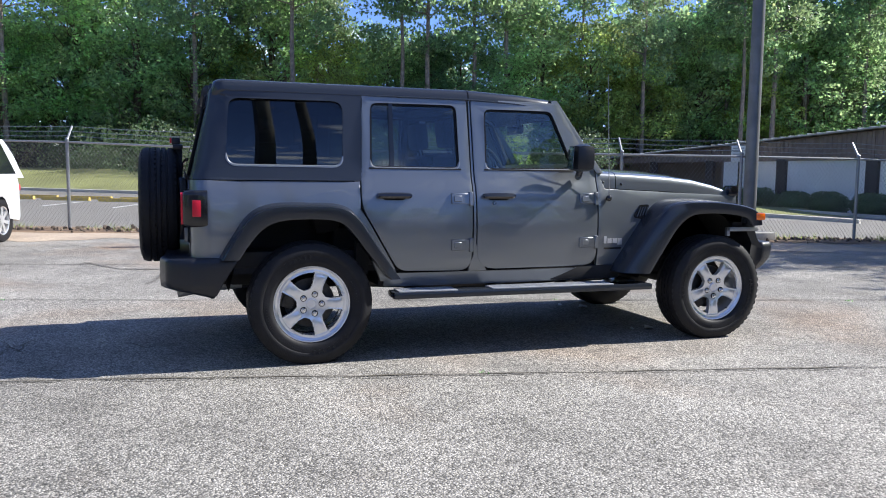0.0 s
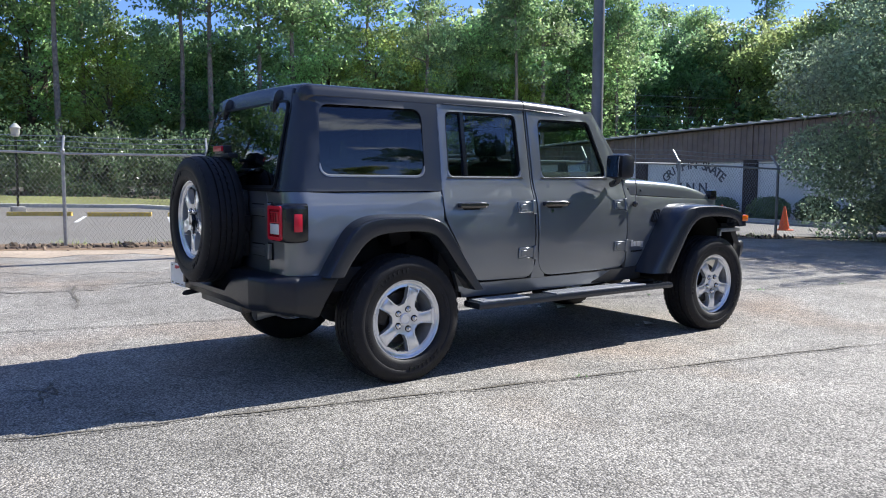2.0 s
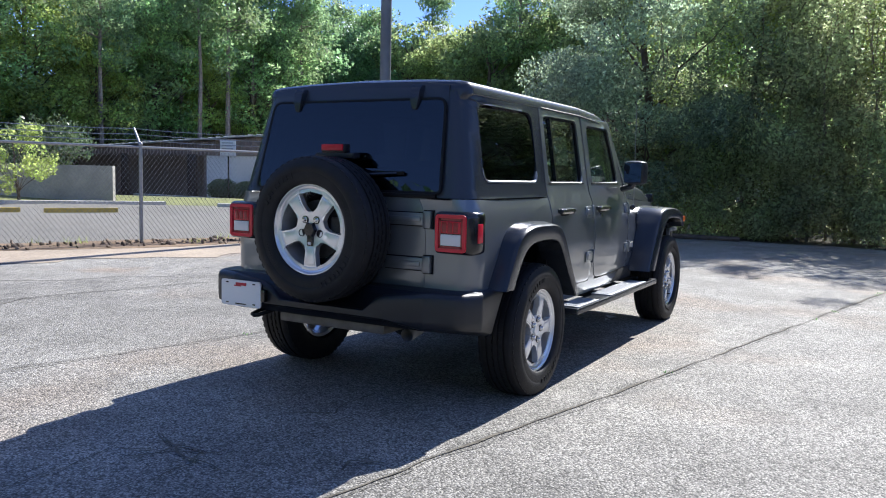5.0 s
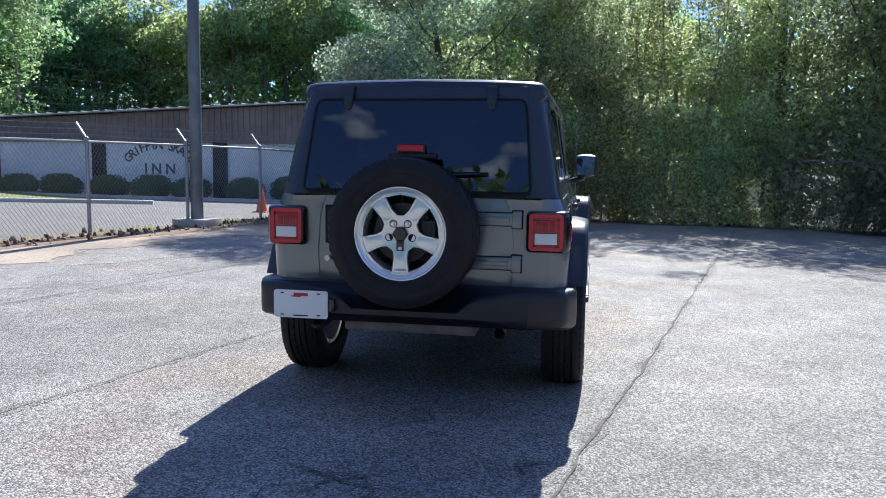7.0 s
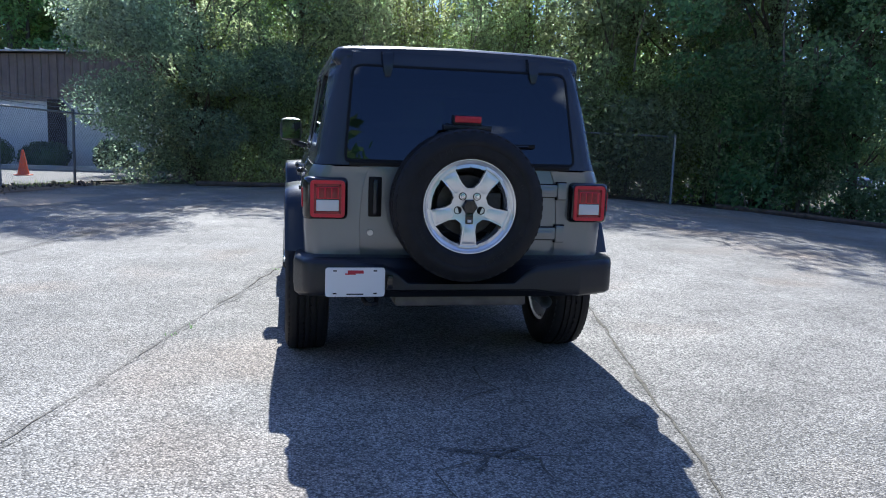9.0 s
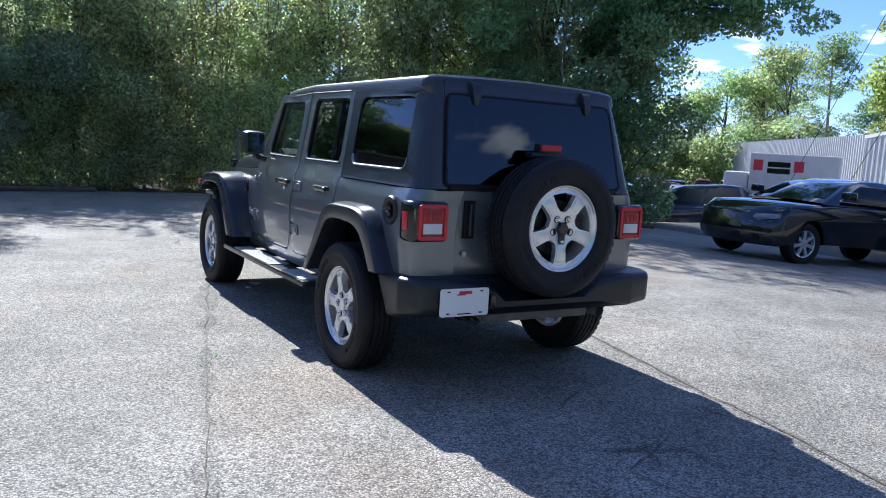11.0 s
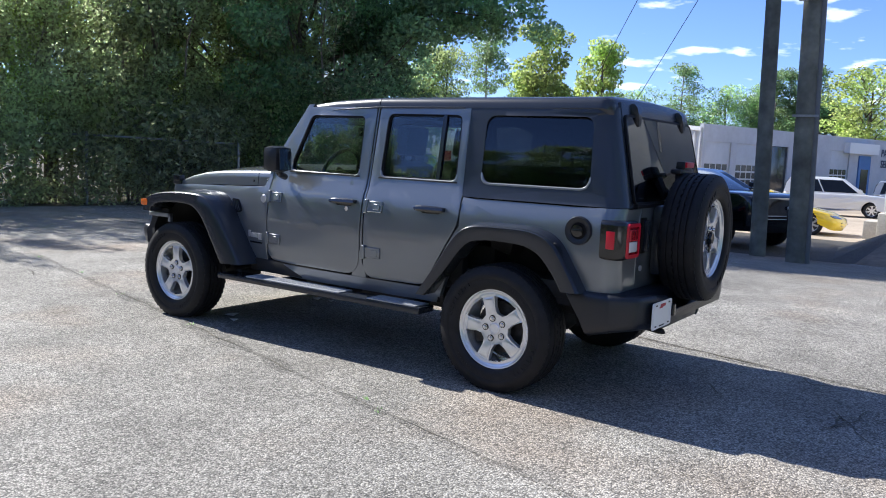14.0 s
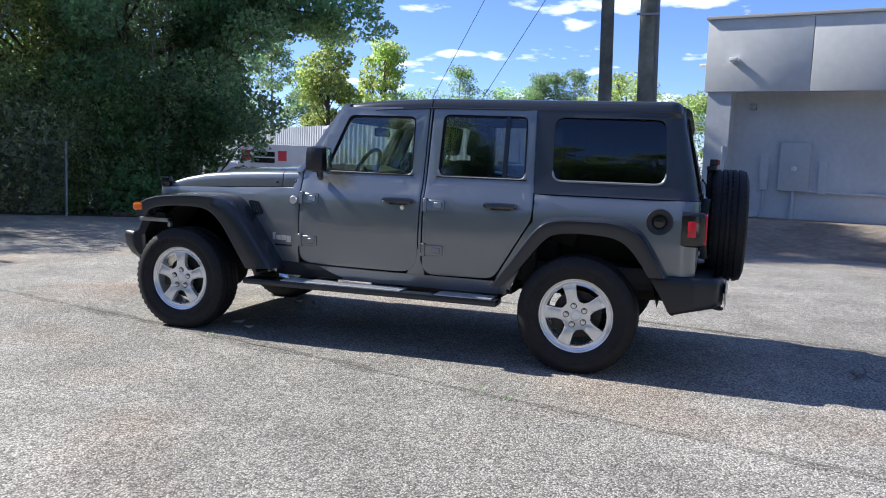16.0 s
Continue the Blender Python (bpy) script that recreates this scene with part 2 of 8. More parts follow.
M = dict(
    asphalt=asphalt_mat("worn_asphalt", 0.308, 0.172, 105.0, 0.22, 0.55, 0.8),
    asphalt_stained=asphalt_mat("stained_asphalt", 0.238, 0.14, 105.0, 0.30, 0.55, 0.8),
    asphalt_dusty=asphalt_mat("dusty_asphalt", 0.335, 0.13, 105.0, 0.24, 0.9, 0.75),
    asphalt_far=asphalt_mat("smooth_asphalt", 0.245, 0.06, 60.0, 0.12, 0.15, 0.3),
    # asphalt tone lowered for the shade beyond the poles
    asphalt_shaded=asphalt_mat("dark_asphalt", 0.075, 0.03, 70.0, 0.2, 0.3, 0.3),
    dusty=mat("sandy_asphalt", (0.40, 0.325, 0.245), 0.95, vary=0.22, scale=30, stain=0.28, stain_scale=0.6, bump=0.6, bump_scale=90),
    soil=mat("bare_soil", (0.22, 0.15, 0.09), 0.95, vary=0.35, scale=14, stain=0.3, bump=0.8, bump_scale=30),
    grass=mat("lawn", (0.19, 0.20, 0.065), 0.9, vary=0.35, scale=5, stain=0.25, stain_scale=0.25, bump=0.8, bump_scale=40),
    wood_floor=mat("leaf_litter", (0.07, 0.055, 0.03), 0.95, vary=0.4, scale=4, stain=0.3, bump=0.8, bump_scale=20),
    crack=mat("crack_filling", (0.125, 0.112, 0.088), 0.95, vary=0.4, scale=20, bump=0.6),
    sand=mat("sandy_drive", (0.40, 0.33, 0.25), 0.95, vary=0.15, scale=12, stain=0.2, stain_scale=0.4, bump=0.5),
    concrete=mat("concrete", (0.42, 0.40, 0.36), 0.85, vary=0.12, scale=20, stain=0.18, stain_scale=1.2, bump=0.3),
    kerb=mat("pale_kerb", (0.55, 0.53, 0.48), 0.85, vary=0.15, scale=12, stain=0.2, bump=0.3),
    line=mat("road_paint_white", (0.72, 0.72, 0.70), 0.7, vary=0.25, scale=14),
    yellow_line=mat("stop_paint_yellow", (0.62, 0.44, 0.10), 0.7, vary=0.2, scale=9),
    paint=mat("grey_metallic_paint", (0.190, 0.206, 0.224), 0.33, 0.60, vary=0.03, scale=900, coat=1.0),
    top=mat("hardtop_grained", (0.024, 0.029, 0.040), 0.27, bump=0.03, bump_scale=900, spec=0.6),
    plastic=mat("black_grained_plastic", (0.020, 0.024, 0.032), 0.24, bump=0.03, bump_scale=800, stain=0.08, stain_scale=3, spec=0.6),
    bumper=mat("bumper_black_plastic", (0.012, 0.014, 0.020), 0.34, bump=0.15, bump_scale=500, stain=0.15, stain_scale=2),
    black=mat("black_trim", (0.01, 0.01, 0.011), 0.16, coat=0.4),
    seal=mat("rubber_seal", (0.006, 0.006, 0.007), 0.5, spec=0.25),
    # pale tone paints the highlight on the windows' lower edges
    glint_bead=mat("painted_window_glint", (0.34, 0.35, 0.37), 0.28, 0.6),
    pad=mat("tread_pad_grey", (0.42, 0.43, 0.45), 0.40, 0.3, vary=0.1, scale=40),
    handle=mat("handle_black", (0.012, 0.012, 0.013), 0.16, coat=0.7),
    gap=mat("shut_line_black", (0.004, 0.004, 0.004), 0.9),
    under=mat("underbody_black", (0.012, 0.012, 0.013), 0.75, vary=0.3, scale=9),
    tyre=mat("tyre_rubber", (0.0135, 0.0135, 0.0155), 0.58, spec=0.28, vary=0.2, scale=20, bump=0.2, bump_scale=120),
    rim=mat("silver_alloy", (0.80, 0.81, 0.83), 0.22, 0.66, vary=0.05, scale=30),
    disc=mat("brake_steel", (0.05, 0.048, 0.046), 0.5, 0.8, vary=0.2, scale=40),
    dark_well=mat("wheel_dark", (0.015, 0.015, 0.016), 0.6),
    chrome=mat("chrome", (0.75, 0.76, 0.78), 0.08, 1.0),
    steel=mat("galvanised_steel", (0.34, 0.35, 0.36), 0.5, 0.6, vary=0.15, scale=30),
    red_lens=mat("red_lens", (0.60, 0.006, 0.03), 0.3, coat=0.25),
    dark_red=mat("dark_red_lens", (0.26, 0.004, 0.012), 0.2, coat=0.4),
    mirror=mat("mirror_glass", (0.42, 0.44, 0.45), 0.03, 1.0),
    muffler=mat("dull_muffler", (0.15, 0.14, 0.13), 0.55, 0.5, vary=0.2, scale=12),
    clear_lens=mat("clear_lens", (0.74, 0.72, 0.72), 0.15, coat=0.5),
    amber=mat("amber_lens", (0.85, 0.17, 0.01), 0.15, coat=1.0),
    plate=mat("white_plate", (0.82, 0.82, 0.82), 0.35, coat=0.3),
    red_ink=mat("red_ink", (0.5, 0.03, 0.05), 0.5),
    badge=mat("pale_badge", (0.62, 0.62, 0.63), 0.3, 0.5),
    seat=mat("black_cloth", (0.014, 0.014, 0.016), 0.85, vary=0.2, scale=60),
    tint=glass("privacy_glass", (0.20, 0.225, 0.24)),
    half_tint=glass("door_privacy_glass", (0.66, 0.71, 0.73)),
    clear=glass("clear_glass", (0.80, 0.86, 0.83)),
    bark=mat("bark", (0.12, 0.09, 0.065), 0.95, vary=0.35, scale=7, bump=0.9, bump_scale=18),
    pine_bark=mat("pine_bark", (0.27, 0.22, 0.18), 0.95, vary=0.35, scale=6, bump=0.9, bump_scale=14),
    leaf=leaf_mat("leaf_mid_green", (0.165, 0.262, 0.105)),
    leaf_light=leaf_mat("leaf_spring_green", (0.18, 0.245, 0.065)),
    leaf_dark=leaf_mat("leaf_deep_green", (0.095, 0.175, 0.075), 0.35, 0.5),
    # leaf colour darkened to hold the shade behind fence and lawn
    leaf_shade=leaf_mat("leaf_shaded", (0.060, 0.098, 0.046), 0.35, 0.3),
    leaf_far=leaf_mat("leaf_distant", (0.155, 0.212, 0.080), 0.35, 0.64),
    leaf_hedge=leaf_mat("leaf_thicket", (0.190, 0.228, 0.130), 0.5, 0.68, 0.28),
    cedar=leaf_mat("cedar_foliage", (0.155, 0.212, 0.138), 0.4, 0.60),
    needle=leaf_mat("pine_needle", (0.125, 0.20, 0.085), 0.3, 0.45),
    bush=leaf_mat("clipped_bush", (0.075, 0.13, 0.048), 0.3, 0.25),
    cone=mat("orange_cone", (0.75, 0.12, 0.03), 0.5, vary=0.1, scale=10),
)

# ---------------------------------------------------------------- mesh helpers


def link(name, bm, material, parent=None, label="", smooth=38):
    """One mesh object out of a bmesh; a child of parent where there is one."""
    bmesh.ops.recalc_face_normals(bm, faces=bm.faces)
    me = bpy.data.meshes.new(name)
    bm.to_mesh(me)
    bm.free()
    me.materials.append(material)
    if smooth:
        me.shade_smooth()
        me.set_sharp_from_angle(angle=radians(smooth))
    ob = new(name, me)
    if parent:
        ob.parent = parent
    if label:
        tagged(ob, label)
    return ob


def part(name, bm, material, parent, label="", smooth=38):
    return link(name, bm, material, parent, label, smooth)


def empty(name, label="", category="", group="", kind="", m=None):
    ob = new(name)
    ob.empty_display_size = 0.2
    if m is not None:
        ob.matrix_basis = m
    return tagged(ob, label, category, group, kind)


def box(bm, x0, x1, y0, y1, z0, z1, bevel=0.0, m=None):
    vs = [bm.verts.new((x, y, z)) for x in (x0, x1) for y in (y0, y1) for z in (z0, z1)]
    fs = [bm.faces.new([vs[i] for i in f]) for f in ((0, 1, 3, 2), (4, 6, 7, 5), (0, 4, 5, 1), (2, 3, 7, 6), (0, 2, 6, 4), (1, 5, 7, 3))]
    geom = vs
    if bevel:
        es = list({e for f in fs for e in f.edges})
        r = bmesh.ops.bevel(bm, geom=es, offset=bevel, segments=2, profile=0.6, affect="EDGES", clamp_overlap=True)
        geom = list({v for f in r["faces"] for v in f.verts} | {v for v in vs if v.is_valid})
    if m is not None:
        bmesh.ops.transform(bm, matrix=m, verts=geom)
    return bm


def boxes(*args, bevel=0.0):
    bm = bmesh.new()
    for a in args:
        box(bm, *a, bevel=bevel)
    return bm


def tube(bm, pts, r, n=8, r_end=None, cap=True):
    """A round bar along points; r may taper to r_end."""
    pts = [Vector(p) for p in pts]
    rings = []
    for i, p in enumerate(pts):
        d = (pts[min(i + 1, len(pts) - 1)] - pts[max(i - 1, 0)]).normalized()
        a = d.orthogonal().normalized() if i == 0 else (last - d * last.dot(d)).normalized()
        last = a
        b = d.cross(a)
        rr = r if r_end is None else r + (r_end - r) * i / (len(pts) - 1)
        rings.append([bm.verts.new(p + (a * math.cos(2 * math.pi * k / n) + b * math.sin(2 * math.pi * k / n)) * rr) for k in range(n)])
    for s, t in zip(rings, rings[1:]):
        for k in range(n):
            bm.faces.new((s[k], s[(k + 1) % n], t[(k + 1) % n], t[k]))
    if cap:
        bm.faces.new(rings[0]); bm.faces.new(rings[-1][::-1])
    return bm


def lathe(bm, profile, n=32, closed=False, m=None):
    """Turns (radius, along) round the y axis."""
    rings = [[bm.verts.new((r * math.cos(2 * math.pi * k / n), a, r * math.sin(2 * math.pi * k / n))) for k in range(n)] for r, a in profile]
    pairs = list(zip(rings, rings[1:])) + ([(rings[-1], rings[0])] if closed else [])
    for s, t in pairs:
        for k in range(n):
            bm.faces.new((s[k], s[(k + 1) % n], t[(k + 1) % n], t[k]))
    if m is not None:
        bmesh.ops.transform(bm, matrix=m, verts=[v for r in rings for v in r])
    return bm


def disc(bm, r, y, n=24):
    vs = [bm.verts.new((r * math.cos(2 * math.pi * k / n), y, r * math.sin(2 * math.pi * k / n))) for k in range(n)]
    bm.faces.new(vs)
    return bm


def loft(bm, sections, ring=True, cap=True):
    rows = [[bm.verts.new(p) for p in s] for s in sections]
    n = len(rows[0])
    for s, t in zip(rows, rows[1:]):
        for k in range(n if ring else n - 1):
            bm.faces.new((s[k], s[(k + 1) % n], t[(k + 1) % n], t[k]))
    if ring and cap:
        bm.faces.new(rows[0]); bm.faces.new(rows[-1][::-1])
    return bm


def rounded(pts, seg=5):
    """A closed outline from (u, v, radius) corners with rounded ones."""
    out = []
    n = len(pts)
    for i in range(n):
        p, a, b = (Vector(pts[j % n][:2]) for j in (i, i - 1, i + 1))
        r = pts[i][2] if len(pts[i]) > 2 else 0
        if not r:
            out.append(tuple(p))
            continue
        da, db = (a - p).normalized(), (b - p).normalized()
        half = da.angle(db) / 2
        cut = min(r / math.tan(half), 0.48 * (a - p).length, 0.48 * (b - p).length)
        for k in range(seg + 1):
            t = k / seg
            q = (p + da * cut) * (1 - t) ** 2 + p * 2 * t * (1 - t) + (p + db * cut) * t ** 2
            out.append(tuple(q))
    return out


def sheet(outline, holes, place, thick, us=(), vs=(), edge=0.0, inward=None):
    """A bent plate: an outline with holes in (u, v), laid by place(u, v, depth), with thickness."""
    bm = bmesh.new()
    for loop in (outline, *holes):
        ring = [bm.verts.new((u, v, 0)) for u, v in loop]
        for a, b in zip(ring, ring[1:] + ring[:1]):
            bm.edges.new((a, b))
    bmesh.ops.triangle_fill(bm, use_beauty=True, use_dissolve=False, edges=bm.edges[:])
    for axis, cuts in ((0, us), (1, vs)):
        for c in cuts:
            co, no = [0, 0, 0], [0, 0, 0]
            co[axis], no[axis] = c, 1
            bmesh.ops.bisect_plane(bm, geom=bm.verts[:] + bm.edges[:] + bm.faces[:], plane_co=co, plane_no=no, dist=1e-5)
    bmesh.ops.join_triangles(bm, faces=bm.faces[:], angle_face_threshold=3.2, angle_shape_threshold=3.2)
    front = bm.verts[:]
    faces = bm.faces[:]
    back = {v: bm.verts.new((v.co.x, v.co.y, 1)) for v in front}
    rim = [e for e in bm.edges if e.is_boundary]
    for f in faces:
        bm.faces.new([back[v] for v in reversed(f.verts)])
    side = []
    for e in rim:
        a, b = e.verts
        side.append(bm.faces.new((a, b, back[b], back[a])))
    for v in bm.verts:
        v.co = place(v.co.x, v.co.y, thick * v.co.z)
    if edge:
        bm.normal_update()
        bmesh.ops.bevel(bm, geom=[e for e in rim if e.is_valid], offset=edge, segments=2, profile=0.6, affect="EDGES", clamp_overlap=True)
    return bm


def lerp_table(table, x):
    for (a, p), (b, q) in zip(table, table[1:]):
        if x <= b:
            t = max(0.0, (x - a) / (b - a))
            return p + (q - p) * t
    return table[-1][1]


def steps(a, b, d):
    n = max(1, round((b - a) / d))
    return [a + (b - a) * i / n for i in range(n + 1)]


def ground_z(x, y):
    """The lie of the land: flat under the lot, falling away gently beyond it."""
    z = 0.0
    if y < -6:
        z += 0.060 * max(y + 6, -6.3)
    if y < -12.3:
        z += 0.011 * max(y + 12.3, -30)
    if y > 7:
        z += 0.0045 * min(y - 7, 40)
    if x > 10:
        z -= 0.03 * min(x - 10, 20)
        if y < -10:      # the far lot lies lower
            z -= 0.8 * min(1.0, (x - 10) / 5) * min(1.0, (-10 - y) / 6)
    return z

# ---------------------------------------------------------------- the parked off-roader
car = empty("parked_suv", "dark grey four-door off-road SUV with black hardtop on asphalt", "car")
BELT = 1.145
HALF = [(0.40, 0.775), (0.50, 0.80), (0.62, 0.826), (0.85, 0.836), (1.02, 0.824), (1.10, 0.806), (1.145, 0.786), (1.20, 0.770), (1.45, 0.731), (1.70, 0.691), (1.78, 0.67)]


def half_width(x, z):
    """Half the body's width: bulged tub, leaning windows, narrowing towards the grille."""
    w = lerp_table(HALF, z)
    if x > -0.1:
        w -= lerp_table([(-0.1, 0.0), (0.25, 0.012), (0.55, 0.042), (0.8, 0.07), (1.2, 0.13), (1.95, 0.21)], x)
    return w


def rear_face(z):
    return -2.22 if z < BELT else -2.22 + 0.138 * (z - BELT) / 0.6


def skin(s, r=0.115):
    """Lays a side panel on the body; beyond the rear corner it bends round to the back."""
    def place(x, z, d):
        w, xs = half_width(max(x, -2.1), z) - d, rear_face(z) + r
        if x >= xs:
            return Vector((x, s * w, z))
        a = (xs - x) / r
        rr = r - d
        if a < math.pi / 2:
            return Vector((xs - rr * math.sin(a), s * (w + d - r + rr * math.cos(a)), z))
        return Vector((xs - rr, s * (w + d - r - (a - math.pi / 2) * r), z))
    return place


ARC = [-2.100 - 0.018 * i for i in range(11)]
ZS = steps(0.45, 1.75, 0.065)

REAR_DOOR = rounded([(-1.150, 1.705, .03), (-1.172, 0.985, .25), (-0.925, 0.562, .12), (-0.418, 0.552, .09), (-0.412, 1.13), (-0.425, 1.705, .03)])
REAR_WIN = rounded([(-1.092, 1.655, .05), (-1.104, 1.232, .05), (-0.488, 1.232, .05), (-0.498, 1.660, .05)])
FRONT_DOOR = rounded([(-0.392, 1.705, .03), (-0.378, 0.85), (-0.378, 0.56, .16), (0.553, 0.562, .10), (0.557, 1.235, .02), (0.268, 1.702, .04)])
FRONT_WIN = rounded([(-0.298, 1.642, .05), (-0.303, 1.228, .05), (0.392, 1.236, .05), (0.214, 1.645, .06)])
ARCH = [(-2.06, 0.50), (-2.06, 0.66), (-1.93, 0.70), (-1.82, 0.88), (-1.70, 0.95), (-1.32, 0.945), (-1.22, 0.88), (-0.985, 0.50)]
QUARTER = [(-2.462, BELT - .004), (-2.462, 0.66), *ARCH[1:-1], (-1.04, 0.50), (-0.90, 0.50), (-0.937, 0.552), (-1.184, 0.975), (-1.180, BELT - .004)]
TOP_SIDE = rounded([(-2.36, BELT + .004), (-2.20, 1.712), (-1.143, 1.712), (-1.162, BELT + .004)])
TOP_WIN = rounded([(-1.982, 1.652, .07), (-2.008, 1.238, .07), (-1.283, 1.236, .07), (-1.272, 1.655, .07)])


def grown(loop, k):
    """The outline moved outwards by k."""
    n = len(loop)
    area = sum(loop[i][0] * loop[(i + 1) % n][1] - loop[(i + 1) % n][0] * loop[i][1] for i in range(n))
    out = []
    for i in range(n):
        d = Vector(loop[(i + 1) % n]) - Vector(loop[i - 1])
        nrm = Vector((d.y, -d.x)).normalized() * (1 if area > 0 else -1)
        out.append((loop[i][0] + nrm.x * k, loop[i][1] + nrm.y * k))
    return out


def frame_ring(loop, a, b, place, lift, depth):
    """A bead between the outline grown by a and by b, standing lift proud."""
    bm = bmesh.new()
    rows = []
    for k, d in ((a, depth), (a, -lift), (b, -lift), (b, depth)):
        rows.append([bm.verts.new(place(u, v, d)) for u, v in grown(loop, k)])
    n = len(rows[0])
    for s, t in zip(rows, rows[1:]):
        for i in range(n):
            bm.faces.new((s[i], s[(i + 1) % n], t[(i + 1) % n], t[i]))
    return bm


def round_bead(loop, place, r=0.006):
    """A half-round bead along a window opening's lower rim, painted pale as its highlight."""
    low = min(v for u, v in loop)
    run = [p for p in loop if p[1] < low + 0.10]
    k = max(range(len(loop)), key=lambda i: loop[i][1])
    run = [p for p in loop[k:] + loop[:k] if p[1] < low + 0.10]
    mid = Vector((sum(p[0] for p in loop) / len(loop), sum(p[1] for p in loop) / len(loop)))
    rows = []
    for i, p in enumerate(run):
        d = Vector(run[min(i + 1, len(run) - 1)]) - Vector(run[max(i - 1, 0)])
        n = Vector((-d.y, d.x)).normalized()
        n = n if n.dot(mid - Vector(p)) > 0 else -n
        thin = 0.3 if i in (0, len(run) - 1) else 1.0
        rows.append([place(p[0] + n.x * o * thin, p[1] + n.y * o * thin, dd * thin) for o, dd in ((r * 1.2, 0.014), (r * 1.4, 0.004), (r * 0.5, -0.0025), (-r, -0.0015), (-r, 0.014))])
    return loft(bmesh.new(), rows)


def pane(loop, place, depth, us=(), vs=()):
    return sheet(grown(loop, 0.012), [], lambda u, v, d: place(u, v, depth + d), 0.004, us, vs)


for s in (1, -1):
    put = skin(s)
    # quarter panel and hardtop side
    q = part("quarter_panel", sheet(QUARTER, [], put, 0.03, ARC + [-1.9, -1.6, -1.3], ZS, 0.004), M["paint"], car)
    t = part("hardtop_side", sheet(TOP_SIDE, [TOP_WIN], put, 0.03, ARC + [-2.0, -1.7, -1.4], ZS, 0.010), M["top"], car, "dark grained hardtop side with tinted window")
    part("quarter_window", pane(TOP_WIN, lambda u, v, d: put(u, v, d - 0.017 * (u + 1.63) - 0.040 * (v - 1.345) + 0.24 * (v - 1.345) ** 2), 0.011, (-1.8, -1.5), ZS), M["tint"], t, "tinted privacy glass")
    # added bead: the edge highlight made as a pale strip
    part("window_bead", round_bead(TOP_WIN, put), M["glint_bead"], t)
    # doors
    for name, out, win, tintm, hx, hinge_x in (("rear_door", REAR_DOOR, REAR_WIN, "half_tint", -0.957, -0.47), ("front_door", FRONT_DOOR, FRONT_WIN, "clear", -0.225, 0.50)):
        d = part(name, sheet(out, [win], put, 0.05, steps(-1.1, 0.5, 0.12), ZS, 0.006), M["paint"], car)
        g = part("window_pane", pane(win, put, 0.018, steps(-1.1, 0.5, 0.2), ZS), M[tintm], d)
        part("window_seal", frame_ring(win, -0.013, 0.0, put, -0.009, 0.03), M["seal"], d)
        # sill line below the glass
        bm = bmesh.new()
        x0, x1 = min(u for u, v in win) - 0.01, max(u for u, v in win if v < 1.3) + 0.01
        loft(bm, [[put(x, z, dd) for z, dd in ((1.226, -0.003), (1.236, -0.002), (1.238, 0.012), (1.224, 0.012))] for x in steps(x0, x1, 0.1)])
        part("belt_moulding", bm, M["seal"], d)
        part("window_bead", round_bead(win, put), M["glint_bead"], d)
        if name == "rear_door":
            bm = bmesh.new()
            loft(bm, [[put(-0.955 + a, z, dd) for a, dd in ((-0.014, 0.004), (0.014, 0.004), (0.014, 0.03), (-0.014, 0.03))] for z in steps(1.235, 1.655, 0.1)])
            part("window_divider", bm, M["black"], d)
        # flat black plate painting the shade of the cup, pull handle, key lock
        cup = rounded([(hx - 0.075, 1.026, .025), (hx + 0.075, 1.026, .025), (hx + 0.075, 1.074, .025), (hx - 0.075, 1.074, .025)])
        part("handle_cup", sheet(cup, [], lambda u, v, dd: put(u, v, dd - 0.0025), 0.004, (), (1.05,)), M["gap"], d)
        bm = bmesh.new()
        loft(bm, [[put(hx + u, 1.056 + zz * k, dd) for zz, dd in ((-0.014, -0.012), (-0.017, -0.03), (-0.004, -0.042), (0.012, -0.040), (0.019, -0.028), (0.016, -0.012))]
                  for u, k in ((-0.112, .55), (-0.106, .85), (-0.09, 1), (-0.05, 1.04), (0.05, 1.04), (0.09, 1), (0.106, .85), (0.112, .55))])
        for u in (-0.095, 0.095):
            loft(bm, [[put(hx + u + o, z, dd) for o, z in ((-0.014, 1.043), (0.014, 1.043), (0.014, 1.07), (-0.014, 1.07))] for dd in (0.002, -0.03)])
        part("door_handle", bm, M["handle"], d, "black pull handle")
        if name == "front_door":
            bm = lathe(bmesh.new(), [(0.0, -0.004 * s), (0.013, -0.004 * s), (0.015, 0.012 * s), (0.0, 0.012 * s)], 14, m=Matrix.Translation(put(hx - 0.035, 1.008, 0.0)))
            part("door_lock", bm, M["chrome"], d)
        for hz in (1.037, 0.727):
            bm = bmesh.new()
            for u0, u1, z0, z1, dd in ((-0.095, 0.035, -0.036, 0.036, -0.011), (0.030, 0.058, -0.046, 0.046, -0.019), (-0.078, -0.022, -0.020, 0.020, -0.016)):
                c = [put(hinge_x + u, hz + z, q_) for q_ in (0.002, dd) for u, z in ((u0, z0), (u1, z0), (u1, z1), (u0, z1))]
                vv = [bm.verts.new(p) for p in c]
                for f in ((0, 1, 2, 3), (7, 6, 5, 4), (0, 4, 5, 1), (1, 5, 6, 2), (2, 6, 7, 3), (3, 7, 4, 0)):
                    bm.faces.new([vv[i] for i in f])
            bmesh.ops.bevel(bm, geom=bm.edges[:], offset=0.0035, segments=1, affect="EDGES", clamp_overlap=True)
            part("door_hinge", bm, M["paint"], d)
